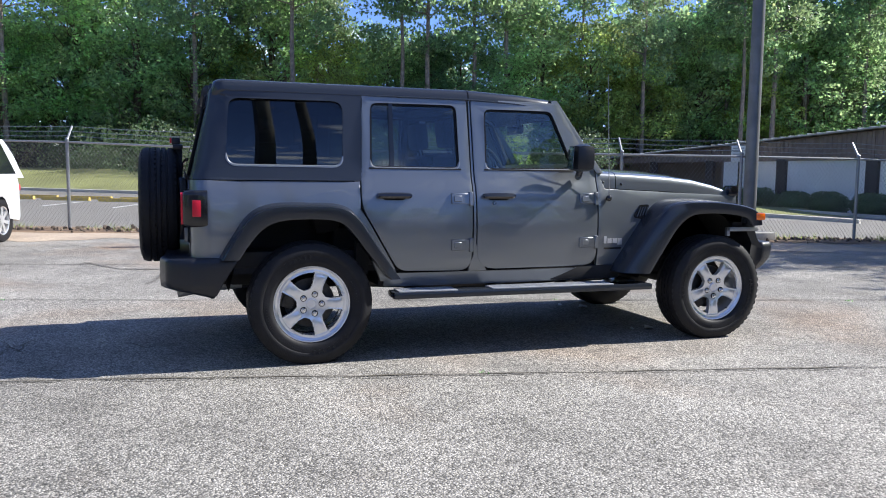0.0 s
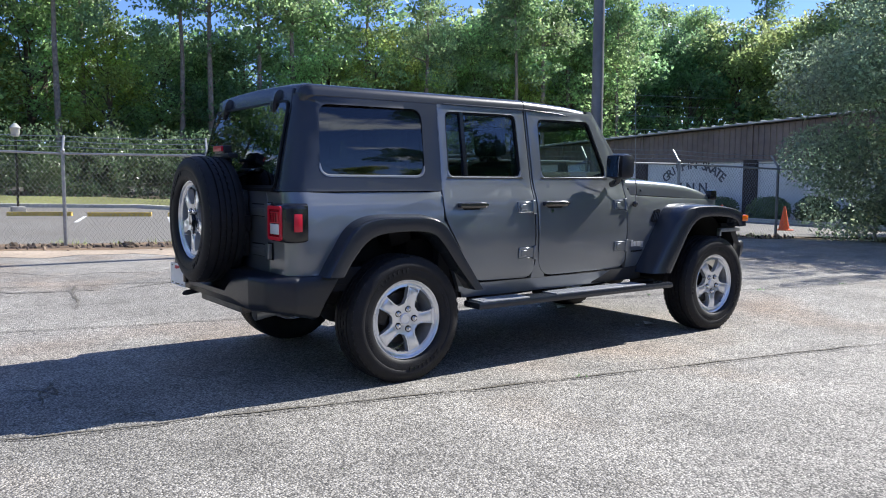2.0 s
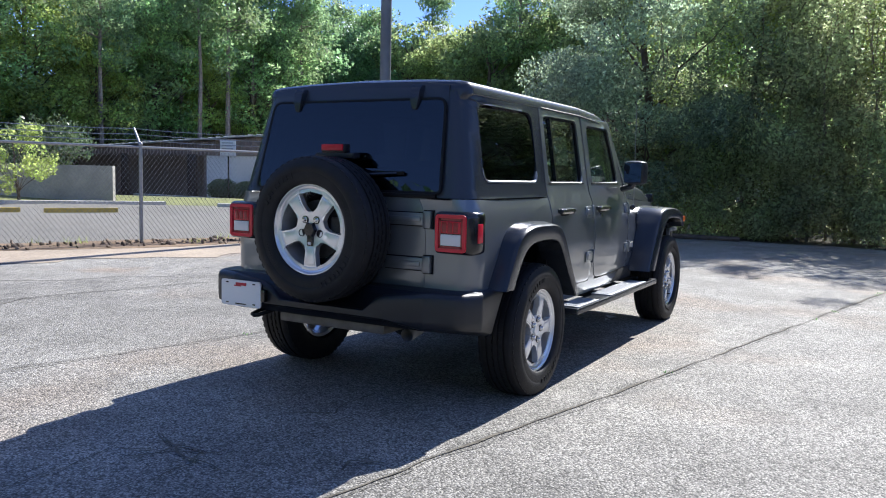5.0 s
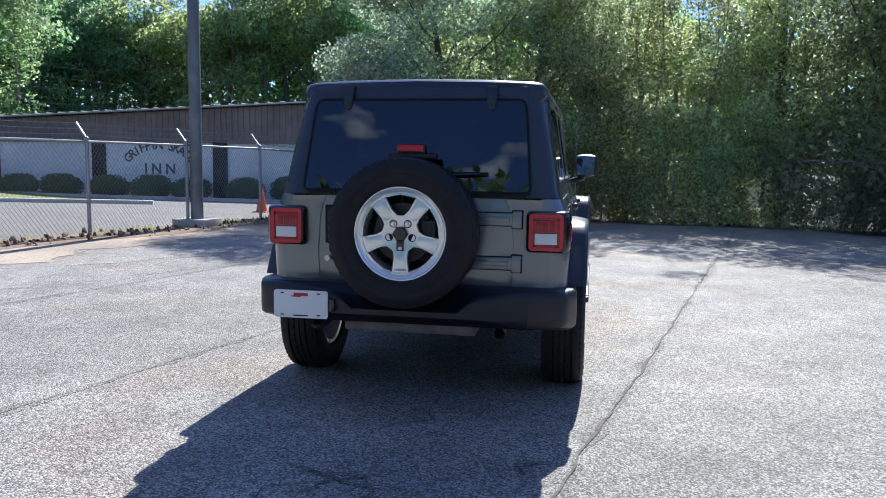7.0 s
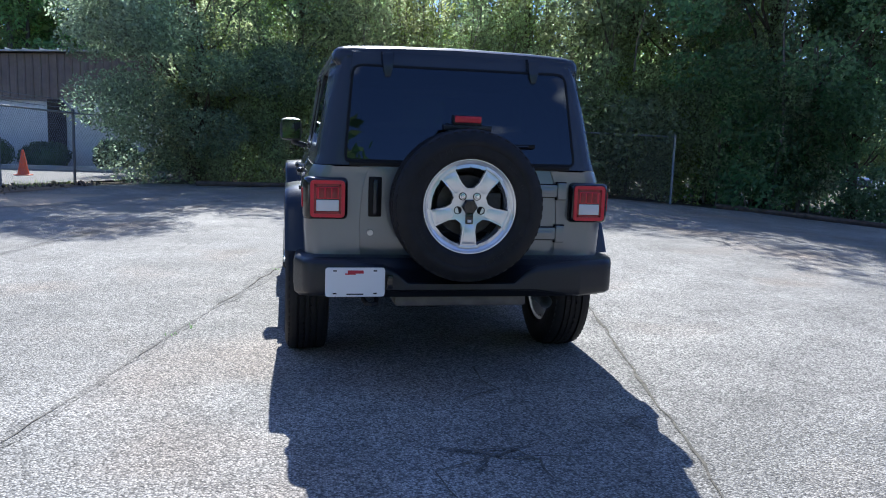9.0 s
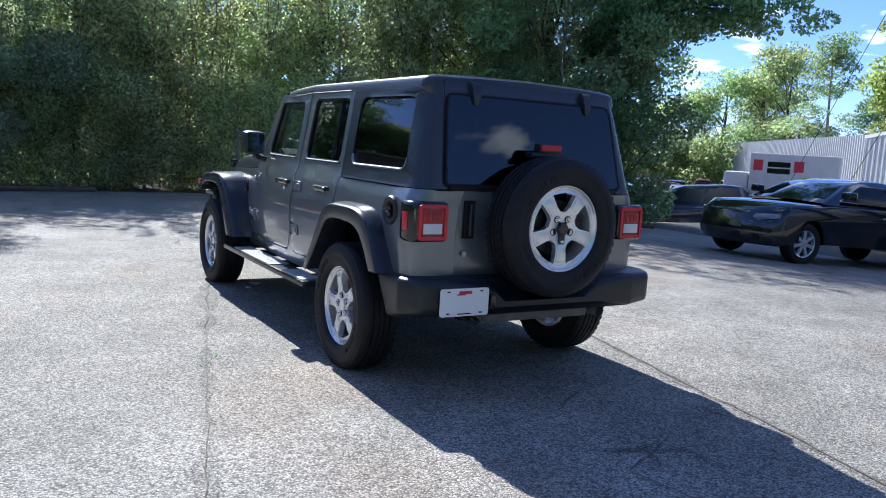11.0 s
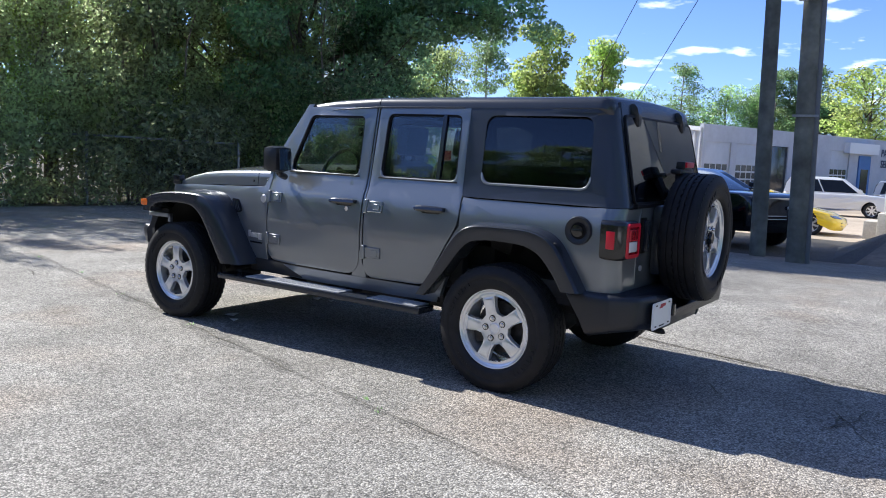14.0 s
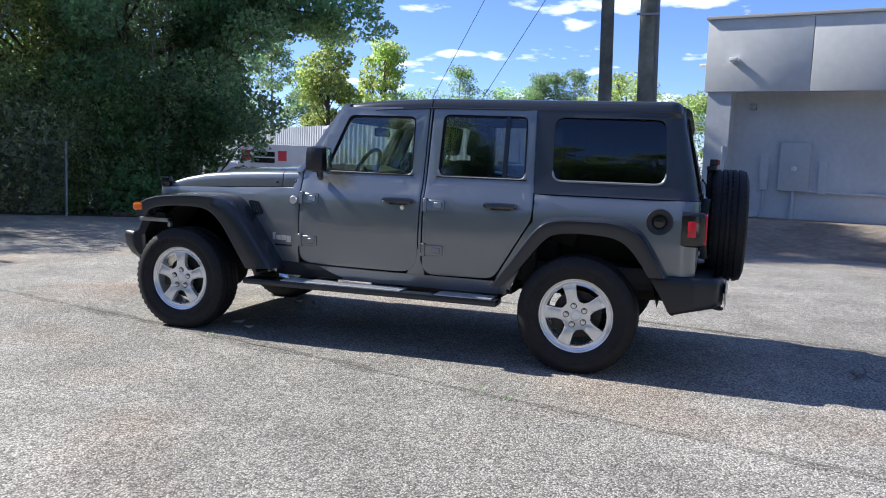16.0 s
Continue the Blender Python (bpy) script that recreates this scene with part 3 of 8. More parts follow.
    # black pillars and door frames behind the shut lines
    for x0, x1 in ((-0.445, -0.355), (-1.205, -1.12)):
        bm = loft(bmesh.new(), [[put(x, z, dd) for x, dd in ((x0, 0.028), (x1, 0.028), (x1, 0.09), (x0, 0.09))] for z in steps(0.55, 1.74, 0.1)])
        part("door_pillar", bm, M["gap"], car)
    lane = [(-0.409, 1.70), (-0.403, 1.13), (-0.403, 0.66), (-0.43, 0.575), (-0.43, 0.548), (-0.30, 0.548), (-0.34, 0.62), (-0.386, 0.74), (-0.389, 1.1), (-0.401, 1.70)]
    part("pillar_strip", sheet(lane, [], lambda u, v, d: put(u, v, d + 0.003), 0.02, (), ZS), M["paint"], car)
    # rocker and cowl side
    bm = sheet(rounded([(-1.0, 0.545), (-1.02, 0.455, .02), (0.66, 0.455, .02), (0.66, 0.545)]), [], lambda u, v, d: put(u, v, d + 0.012), 0.05, steps(-1, .6, .2), (0.5, 0.53))
    part("rocker_panel", bm, M["paint"], car)
    bm = loft(bmesh.new(), [[put(x, z, dd) for z, dd in ((0.52, 0.035), (0.62, 0.035), (0.62, 0.08), (0.52, 0.08))] for x in steps(-1.0, 0.62, 0.2)])
    part("sill_seal", bm, M["gap"], car)
    cowl = [(0.566, 0.50), (0.78, 0.50), (1.05, 0.86), (1.20, 1.0), (1.88, 1.0), (1.88, 1.055), (0.63, 1.105), (0.585, 1.235), (0.566, 1.24)]
    part("cowl_side", sheet(cowl, [], put, 0.03, steps(0.6, 1.8, 0.1), ZS, 0.004), M["paint"], car)
    # hood latch and vent behind the front wheel
    v = part("fender_vent", sheet(rounded([(0.865, 0.90, .02), (0.93, 0.99, .02), (1.03, 0.995, .02), (0.95, 0.885, .02)]), [], lambda u, w, d: put(u, w, d - 0.008), 0.012, (), ()), M["black"], car)
    bm = bmesh.new()
    for k in range(4):
        a, b = 0.895 + 0.026 * k, 0.945 + 0.022 * k
        loft(bm, [[put(x + o, z, dd) for o, dd in ((0, -0.012), (0.010, -0.014), (0.010, -0.004), (0, -0.004))] for x, z in ((a, 0.905 + 0.004 * k), (b - 0.015, 0.975))])
    part("vent_slat", bm, M["plastic"], v)
    # pale emblem as a plain shape, and a dark bar below it
    bm = bmesh.new()
    for k, (w, h) in enumerate(((0.022, 0.05), (0.038, 0.034), (0.038, 0.034), (0.036, 0.046))):
        u = 0.615 + sum((0.030, 0.046, 0.046, 0.046)[:k])
        u = u if s < 0 else 1.385 - u - w + 0.015
        z0 = 0.715 if k < 3 else 0.703
        loft(bm, [[put(x, z, dd) for z, dd in ((z0, 0.0), (z0, -0.006), (z0 + h, -0.006), (z0 + h, 0.0))] for x in (u, u + w)])
    part("emblem", bm, M["badge"], car, "pale plain emblem")
    bm = bmesh.new()
    loft(bm, [[put(x, z, dd) for z, dd in ((0.672, 0.0), (0.672, -0.003), (0.684, -0.003), (0.684, 0.0))] for x in (0.62, 0.77)])
    part("model_bar", bm, M["black"], car)

    # ---- fender flares
    def flare(name, outer, inner, body_y, lip=0.936):
        def dense(pts):
            out = []
            n = len(pts)
            for i in range(n - 1):
                p0, p1, p2, p3 = (Vector(pts[max(0, min(n - 1, j))]) for j in (i - 1, i, i + 1, i + 2))
                for k in range(4):
                    t = k / 4
                    out.append(0.5 * ((2 * p1) + (p2 - p0) * t + (2 * p0 - 5 * p1 + 4 * p2 - p3) * t * t + (3 * p1 - p0 - 3 * p2 + p3) * t ** 3))
            return out + [Vector(pts[-1])]
        o, i_ = dense(outer), dense(inner)
        sections = []
        for p, q in zip(o, i_):
            b = body_y(p.x, p.y)
            m1, m2 = p.lerp(q, 0.12), p.lerp(q, 0.42)
            sections.append([Vector((x, s * y, z)) for (x, z), y in ((p, b), (p.lerp(q, 0.05), (b + lip) / 2 - 0.004), (m1, lip - 0.030), (p.lerp(q, 0.15), lip - 0.016), (p.lerp(q, 0.22), lip - 0.006), (p.lerp(q, 0.88), lip), (q, lip - 0.006), (q, b - 0.05))])
        bm = bmesh.new()
        loft(bm, sections)
        return part(name, bm, M["plastic"], car, "black grained plastic fender flare", smooth=42)
    flare("rear_flare", [(-2.062, 0.668), (-1.985, 0.80), (-1.88, 0.945), (-1.74, 1.006), (-1.52, 1.012), (-1.32, 1.0), (-1.205, 0.93), (-1.06, 0.72), (-0.925, 0.522)],
          [(-1.945, 0.668), (-1.885, 0.76), (-1.80, 0.855), (-1.70, 0.90), (-1.52, 0.912), (-1.36, 0.90), (-1.27, 0.845), (-1.14, 0.68), (-1.005, 0.522)], lambda x, z: half_width(x, z) - 0.01)
    flare("front_flare", [(0.675, 0.515), (0.83, 0.735), (1.0, 0.945), (1.13, 1.022), (1.32, 1.036), (1.55, 1.026), (1.77, 0.992), (1.88, 0.93), (1.905, 0.845)],
          [(0.915, 0.505), (1.02, 0.665), (1.13, 0.825), (1.23, 0.908), (1.34, 0.932), (1.53, 0.932), (1.68, 0.915), (1.76, 0.885), (1.79, 0.84)], lambda x, z: min(half_width(x, z), 0.80) - 0.015)
    bm = box(bmesh.new(), 1.815, 1.900, s * 0.80, s * 0.941, 0.880, 0.938, 0.018)
    part("marker_lamp", bm, M["amber"], car, "amber marker lamp")
    # inner bracket and wheel housing
    for cx, x0, x1 in ((-1.504, -2.0, -1.02), (1.504, 0.9, 1.86)):
        bm = bmesh.new()
        prof = [(x0, 0.46), (x0 + 0.06, 0.72), (x0 + 0.22, 0.90), (cx, 0.95), (x1 - 0.22, 0.90), (x1 - 0.06, 0.72), (x1, 0.46)]
        loft(bm, [[Vector((x, s * 0.80, z)) for x, z in prof], [Vector((x, s * 0.45, z)) for x, z in prof]], ring=False)
        bm.faces.new([bm.verts.new((x, s * 0.45, z)) for x, z in prof])
        part("wheel_housing", bm, M["under"], car)
    bm = boxes((1.62, 1.90, s * 0.83, s * 0.86, 0.795, 0.825), (1.62, 1.645, s * 0.83, s * 0.86, 0.76, 0.825), bevel=0.004)
    part("headlamp_bracket", bm, M["steel"], car, "bare steel bracket under the flare")
    # ---- side step
    st = part("side_step", box(bmesh.new(), -0.985, 0.93, s * 0.775, s * 0.945, 0.392, 0.436, 0.014), M["plastic"], car, "black side step bar")
    for x0, x1 in ((-0.95, -0.55), (-0.30, 0.62)):
        bm = box(bmesh.new(), x0, x1, s * 0.79, s * 0.938, 0.435, 0.444, 0.003)
        for k in range(7):
            box(bm, x0 + 0.03, x1 - 0.03, s * (0.807 + 0.016 * k), s * (0.814 + 0.016 * k), 0.4435, 0.447)
        part("tread_pad", bm, M["pad"], st)
    for x in (-0.8, -0.2, 0.35, 0.85):
        part("step_bracket", box(bmesh.new(), x - 0.03, x + 0.03, s * 0.60, s * 0.80, 0.40, 0.45, 0.008), M["under"], st)
    # ---- mirror
    mi = part("door_mirror", box(bmesh.new(), 0.285, 0.43, s * 0.80, s * 0.975, 1.228, 1.412, 0.05), M["bumper"], car, "black door mirror")
    bm = box(bmesh.new(), -0.0015, 0.0015, -0.072, 0.072, -0.075, 0.075, m=pose(0.279, s * 0.887, 1.32, 0, 3, 13 * s))
    part("mirror_glass", bm, M["mirror"], mi)
    bm = bmesh.new()
    tube(bm, [(0.40, s * 0.77, 1.19), (0.385, s * 0.81, 1.20), (0.36, s * 0.86, 1.215), (0.36, s * 0.88, 1.25)], 0.024, 10)
    part("mirror_arm", bm, M["plastic"], mi)
    # ---- tail lamp
    bm = bmesh.new()
    rows = []
    for x, y0, y1, k in ((-2.12, 0.604, 0.836, 0.0), (-2.16, 0.604, 0.843, 0.0), (-2.215, 0.606, 0.838, 0.0), (-2.245, 0.609, 0.824, 0.004), (-2.258, 0.616, 0.812, 0.012), (-2.263, 0.628, 0.800, 0.024)):
        loop = rounded([(y0, 0.862 + k, .03), (y1, 0.862 + k, .03), (y1, 1.084 - k, .03), (y0, 1.084 - k, .03)], 4)
        rows.append([Vector((x, s * y, z)) for y, z in loop])
    tl = part("tail_lamp", loft(bm, rows), M["black"], car, "boxy red tail lamp in glossy black housing", smooth=50)
    rim_ = rounded([(0.622, 0.874, .026), (0.806, 0.874, .026), (0.806, 1.072, .026), (0.622, 1.072, .026)])
    on_face = lambda y, z, d: Vector((-2.258 + d, s * y, z))
    part("red_ring", frame_ring(rim_, -0.022, -0.003, on_face, 0.014, 0.010), M["red_lens"], tl, "glowing-red outer ring lens")
    part("lens_surround", frame_ring(rim_, -0.034, -0.022, on_face, 0.009, 0.004), M["dark_red"], tl)
    part("red_lens", boxes((-2.270, -2.258, s * 0.656, s * 0.772, 0.972, 1.036), bevel=0.004), M["red_lens"], tl)
    part("lens_stripe", boxes(*[(-2.2725, -2.2695, s * (0.664 + 0.034 * k), s * (0.690 + 0.034 * k), 0.978, 1.030) for k in range(3)], bevel=0.001), M["dark_red"], tl)
    part("white_lens", boxes((-2.270, -2.258, s * 0.656, s * 0.772, 0.910, 0.968), bevel=0.003), M["clear_lens"], tl)
    part("side_marker", boxes((-2.208, -2.158, s * 0.836, s * 0.8455, 0.925, 1.025), bevel=0.006), M["red_lens"], tl)

# ---- roof: rear shell and front panels with a seam
def roof_row(x):
    drop = lerp_table([(-2.080, 0.045), (-2.066, 0.016), (-2.03, 0.0), (-0.4, 0.0), (0.0, 0.018), (0.24, 0.040), (0.30, 0.062), (0.335, 0.10)], x)
    near = max(0.0, min(0.074, -2.006 - x))
    ease = 0.075 - math.sqrt(0.075 ** 2 - near ** 2) + lerp_table([(0.2, 0.0), (0.335, 0.02)], x) + lerp_table([(-0.1, 0.0), (0.335, 0.03)], x)
    half = [(0.6925, 1.70), (0.688, 1.728), (0.678, 1.749), (0.660, 1.763), (0.61, 1.772), (0.40, 1.783), (0.0, 1.79)]
    top = [(w - ease, z - drop) for w, z in half]
    full = [(-w, z) for w, z in top] + [(w, z) for w, z in reversed(top[:-1])]
    low = [(w * 0.97, min(z - 0.03, 1.70 - drop)) for w, z in reversed(full)]
    return [Vector((x, w, z)) for w, z in full + low]


for name, xs in (("hardtop_roof", [-2.080, -2.078, -2.074, -2.066, -2.055, -2.04, -2.02, -2.005, -1.6, -1.2, -0.8, -0.412]), ("roof_panel", [-0.404, -0.2, 0.0, 0.12, 0.24, 0.28, 0.305, 0.335])):
    part(name, loft(bmesh.new(), [roof_row(x) for x in xs]), M["top"], car)
for s in (1, -1):   # rain gutter lip
    bm = loft(bmesh.new(), [[Vector((x, s * (roof_row(x)[0].y * -1 + a), z - lerp_table([(-0.4, 0.0), (0.0, 0.018), (0.24, 0.04), (0.3, 0.06)], x))) for a, z in ((0.0, 1.706), (0.006, 1.702), (0.006, 1.697), (-0.01, 1.695))] for x in steps(-1.10, 0.29, 0.12)])
    part("roof_gutter", bm, M["top"], car)

# ---- rear: hardtop header, back glass, tailgate
def back(y, z, d):
    return Vector((rear_face(z) - 0.004 + d, y, z))


bm = sheet([(-0.600, 1.60), (0.600, 1.60), (0.585, 1.742), (-0.585, 1.742)], [], back, 0.03, (-0.3, 0, 0.3), (1.7,), 0.004)
part("hardtop_header", bm, M["top"], car)
GLASS = rounded([(-0.628, 1.172, .03), (0.628, 1.172, .03), (0.585, 1.672, .06), (-0.585, 1.672, .06)])
lg = part("liftgate_glass", sheet(GLASS, [], lambda y, z, d: back(y, z, d - 0.014), 0.008, (-0.3, 0, 0.3), (1.3, 1.45, 1.6)), M["tint"], car, "tinted lift-up rear glass")
part("glass_border", frame_ring(GLASS, -0.009, 0.004, back, 0.0155, -0.004), M["seal"], lg)
for y in (-0.40, 0.40):
    bm = bmesh.new()
    loft(bm, [[back(y + w * k, z, dd) for w, dd in ((-1, 0.0), (-0.8, -lift), (0.8, -lift), (1, 0.0))] for z, k, lift in ((1.615, 0.016, 0.022), (1.66, 0.03, 0.034), (1.72, 0.036, 0.036), (1.745, 0.036, 0.02))])
    part("glass_hinge", bm, M["plastic"], lg)
gate = part("tailgate", sheet(rounded([(-0.548, 0.675, .02), (0.548, 0.675, .02), (0.548, 1.148, .02), (-0.548, 1.148, .02)]), [], lambda y, z, d: Vector((-2.226 + d + 0.010 * abs(y / 0.55) ** 4, y, z)), 0.05, steps(-0.5, 0.5, 0.1), (0.8, 1.0), 0.006), M["paint"], car)
part("gate_ledge", box(bmesh.new(), -2.238, -2.16, -0.60, 0.60, 1.145, 1.168, 0.006), M["seal"], gate)
for z in (1.035, 0.80):
    bm = boxes((-2.252, -2.222, -0.585, -0.535, z - 0.045, z + 0.045), (-2.244, -2.222, -0.54, -0.30, z - 0.033, z + 0.033), (-2.250, -2.23, -0.52, -0.33, z - 0.014, z + 0.014), bevel=0.006)
    gh_ = part("gate_hinge", bm, M["paint"], gate)
    # black backing plates that draw a dark outline round the hinge
    part("hinge_gasket", boxes((-2.2285, -2.22, -0.546, -0.294, z - 0.038, z + 0.038), (-2.229, -2.221, -0.591, -0.530, z - 0.050, z + 0.050), bevel=0.002), M["gap"], gh_)
bm = boxes((-2.236, -2.222, 0.43, 0.50, 0.88, 1.09), bevel=0.008)
gh = part("gate_handle_bezel", bm, M["seal"], gate)
part("gate_handle", boxes((-2.262, -2.23, 0.452, 0.478, 0.895, 1.075), bevel=0.008), M["plastic"], gh)
bm = lathe(bmesh.new(), [(0.0, 0.0), (0.016, 0.0), (0.016, 0.01), (0.0, 0.01)], 14, m=pose(-2.228, 0.488, 0.795, 0, 0, 90))
part("gate_lock", bm, M["badge"], gate)
part("spare_carrier", boxes((-2.36, -2.22, -0.16, 0.16, 0.82, 1.10), (-2.33, -2.23, -0.30, 0.30, 0.90, 1.0), bevel=0.02), M["under"], gate)
part("spare_shroud", boxes((-2.30, -2.225, -0.26, 0.33, 0.74, 1.16), bevel=0.03), M["plastic"], gate)
# high brake lamp on its bracket above the spare wheel
bl = part("brake_lamp_bracket", boxes((-2.318, -2.262, -0.078, 0.078, 1.372, 1.424), (-2.312, -2.245, -0.135, 0.125, 1.345, 1.376), (-2.300, -2.250, -0.05, 0.05, 1.08, 1.36), bevel=0.01), M["bumper"], gate)
part("brake_lamp", boxes((-2.330, -2.316, -0.070, 0.070, 1.386, 1.420), bevel=0.004), M["red_lens"], bl, "red high-mounted brake lamp")
# rear wiper resting across the foot of the glass
wp = part("rear_wiper", tube(bmesh.new(), [(-2.262, -0.03, 1.165), (-2.250, -0.02, 1.24), (-2.238, -0.16, 1.262), (-2.228, -0.36, 1.272)], 0.009, 6), M["black"], gate)
part("wiper_blade", boxes((-2.228, -2.216, -0.40, -0.12, 1.262, 1.282), bevel=0.003), M["seal"], wp)

# ---- rear bumper, number plate, exhaust
NOTCH = (0.42, 0.36, 0.30, 0.15, 0.0, -0.13, -0.27, -0.33, -0.39)     # the cut that clears the spare wheel
TOPVIEW = rounded([(-1.975, 0.872, .01), (-2.22, 0.884, .05), (-2.36, 0.825, .09), (-2.40, 0.64, .05), *[(-2.40, q) for q in NOTCH], (-2.40, -0.64, .05), (-2.36, -0.825, .09), (-2.22, -0.884, .05), (-1.975, -0.872, .01), (-1.975, -0.76), (-2.16, -0.66), *[(-2.16, q) for q in reversed(NOTCH)], (-2.16, 0.66), (-1.975, 0.76)], 4)
bm = bmesh.new()
rows = []
for z, k in ((0.450, 0.025), (0.468, 0.004), (0.52, 0.0), (0.60, 0.0), (0.645, 0.0), (0.664, 0.006), (0.676, 0.022)):
    def bz(x, y):
        mid = max(0.0, min(1.0, (0.62 - abs(y)) / 0.17))
        cut = max(0.0, min(1.0, (0.385 - abs(y - 0.015)) / 0.10))
        zz = z + (0.055 * mid if z < 0.5 else (-0.03 * mid * (1 - cut) if z > 0.6 else 0))
        zz -= 0.80 * cut * max(0.0, zz - 0.525)
        return zz + (-0.02 if x > -2.1 and z < 0.5 else 0)
    def bx(x, y):
        low = max(0.0, (0.66 - z) / 0.21)
        if x > -2.05:
            return x + 0.03 - 0.135 * low
        return x
    def lift(x, y):
        return 0.045 * min(1.0, max(0.0, (abs(y) - 0.45) / 0.3)) * max(0.0, min(1.0, (-2.12 - x) / 0.26)) * max(0.0, (0.56 - z) / 0.11)
    rows.append([Vector((bx(x, y), y, bz(x, y) + lift(x, y))) for x, y in grown(TOPVIEW, -k)])
loft(bm, rows)
bump_r = part("rear_bumper", bm, M["bumper"], car, "black plastic rear bumper", smooth=50)
pl = part("licence_plate", loft(bmesh.new(), [[Vector((x, y, z)) for y, z in rounded([(0.425, 0.488, .016), (0.728, 0.488, .016), (0.728, 0.638, .016), (0.425, 0.638, .016)], 4)] for x in (-2.415, -2.408)]), M["plate"], bump_r, "blank white paper dealer plate")
bm = bmesh.new()
for y0, y1, z0, z1 in ((0.535, 0.615, 0.608, 0.624), (0.575, 0.628, 0.602, 0.609)):
    box(bm, -2.4175, -2.415, y0, y1, z0, z1)
part("plate_print", bm, M["red_ink"], pl)
for y in (0.475, 0.68):
    for z in (0.505, 0.622):
        part("plate_bolt", boxes((-2.419, -2.415, y - 0.009, y + 0.009, z - 0.003, z + 0.003)), M["seal"], pl)
part("plate_fine_print", boxes((-2.4165, -2.415, 0.535, 0.62, 0.498, 0.504)), M["seal"], pl)
part("plate_lamp", boxes((-2.43, -2.40, 0.385, 0.415, 0.53, 0.60), bevel=0.006), M["black"], bump_r)
bm = boxes((-2.33, -2.10, -0.36, 0.36, 0.415, 0.475), bevel=0.02)
part("muffler", bm, M["muffler"], car, "grey metal muffler under the bumper")
bm = bmesh.new()
tube(bm, [(-1.9, -0.46, 0.47), (-2.1, -0.47, 0.455), (-2.30, -0.485, 0.425)], 0.036, 14, cap=False)
part("exhaust_tip", bm, M["steel"], car)
bm = tube(bmesh.new(), [(-2.20, 0.455, 0.47), (-2.32, 0.455, 0.455), (-2.385, 0.465, 0.445), (-2.40, 0.49, 0.442), (-2.385, 0.515, 0.445), (-2.32, 0.525, 0.455), (-2.20, 0.525, 0.47)], 0.012, 8)
part("tow_hook", bm, M["under"], car)

# ---- underbody: frame rails, axles, tank, driveline
bm = bmesh.new()
for s in (1, -1):
    box(bm, -2.15, 1.95, s * 0.40, s * 0.50, 0.46, 0.58, 0.01)
box(bm, -1.05, 0.75, -0.77, 0.77, 0.46, 0.56, 0.01)
box(bm, -2.18, -1.05, -0.75, 0.75, 0.60, 0.70, 0.01)
box(bm, -0.9, 0.1, 0.10, 0.52, 0.36, 0.48, 0.04)
box(bm, 0.2, 0.9, -0.35, 0.30, 0.38, 0.48, 0.03)
part("chassis", bm, M["under"], car)
for x in (-1.504, 1.504):
    bm = bmesh.new()
    tube(bm, [(x, -0.72, 0.38), (x, 0.72, 0.38)], 0.045, 12)
    bmesh.ops.create_uvsphere(bm, u_segments=16, v_segments=10, radius=0.15, matrix=pose(x, 0.0 if x < 0 else 0.22, 0.38))
    for s in (1, -1):
        tube(bm, [(x + 0.12, s * 0.52, 0.36), (x + 0.14, s * 0.50, 0.72)], 0.035, 10)
    part("axle", bm, M["under"], car)
bm = bmesh.new()
tube(bm, [(-1.3, -0.05, 0.40), (0.2, -0.1, 0.46)], 0.04, 10)
tube(bm, [(0.9, -0.3, 0.42), (-0.4, -0.42, 0.40), (-1.2, -0.5, 0.46), (-1.9, -0.46, 0.47)], 0.032, 10)
part("driveline", bm, M["disc"], car)

# ---- hood, cowl, windscreen, grille, front bumper
def hood_row(x):
    w = lerp_table([(0.60, 0.735), (0.9, 0.715), (1.4, 0.66), (1.80, 0.605), (1.90, 0.585)], x)
    e = lerp_table([(0.60, 1.112), (1.2, 1.088), (1.88, 1.05)], x)
    c = lerp_table([(0.60, 1.262), (0.9, 1.252), (1.2, 1.236), (1.45, 1.21), (1.65, 1.165), (1.78, 1.118), (1.86, 1.08), (1.90, 1.055)], x)
    e = min(e, c - 0.004)
    h = c - e
    half = [(w, e), (w - 0.003, e + h * 0.38), (w - 0.008, e + h * 0.60), (w - 0.022, e + h * 0.71), (w - 0.06, e + h * 0.78), (w * 0.58, e + h * 0.90), (w * 0.48, e + h * 0.985), (0.0, c)]
    return [Vector((x, -a, z)) for a, z in half] + [Vector((x, a, z)) for a, z in reversed(half[:-1])]


bm = bmesh.new()
loft(bm, [hood_row(x) for x in (0.735, 0.9, 1.05, 1.2, 1.32, 1.45, 1.55, 1.65, 1.72, 1.78, 1.83, 1.87, 1.90)], ring=True)
part("hood", bm, M["paint"], car, smooth=45)
bm = bmesh.new()
loft(bm, [hood_row(x) for x in (0.575, 0.65, 0.728)], ring=True)
part("cowl_panel", bm, M["paint"], car)
for s in (1, -1):
    bm = boxes((1.80, 1.885, s * 0.575, s * 0.632, 1.055, 1.135), bevel=0.012)
    part("hood_latch", bm, M["black"], car, "black rubber hood latch")
    for x, z in ((0.62, 1.15), (0.78, 1.14)):
        bm = bmesh.new()
        bmesh.ops.create_uvsphere(bm, u_segments=8, v_segments=6, radius=0.011, matrix=pose(x, s * (hood_row(x)[0].y * -1 - 0.004), z))
        part("cowl_bolt", bm, M["black"], car)
SCREEN = lambda y, v, d: Vector((0.622 - 0.345 * v + d, y * (0.735 - 0.075 * v), 1.218 + 0.505 * v))
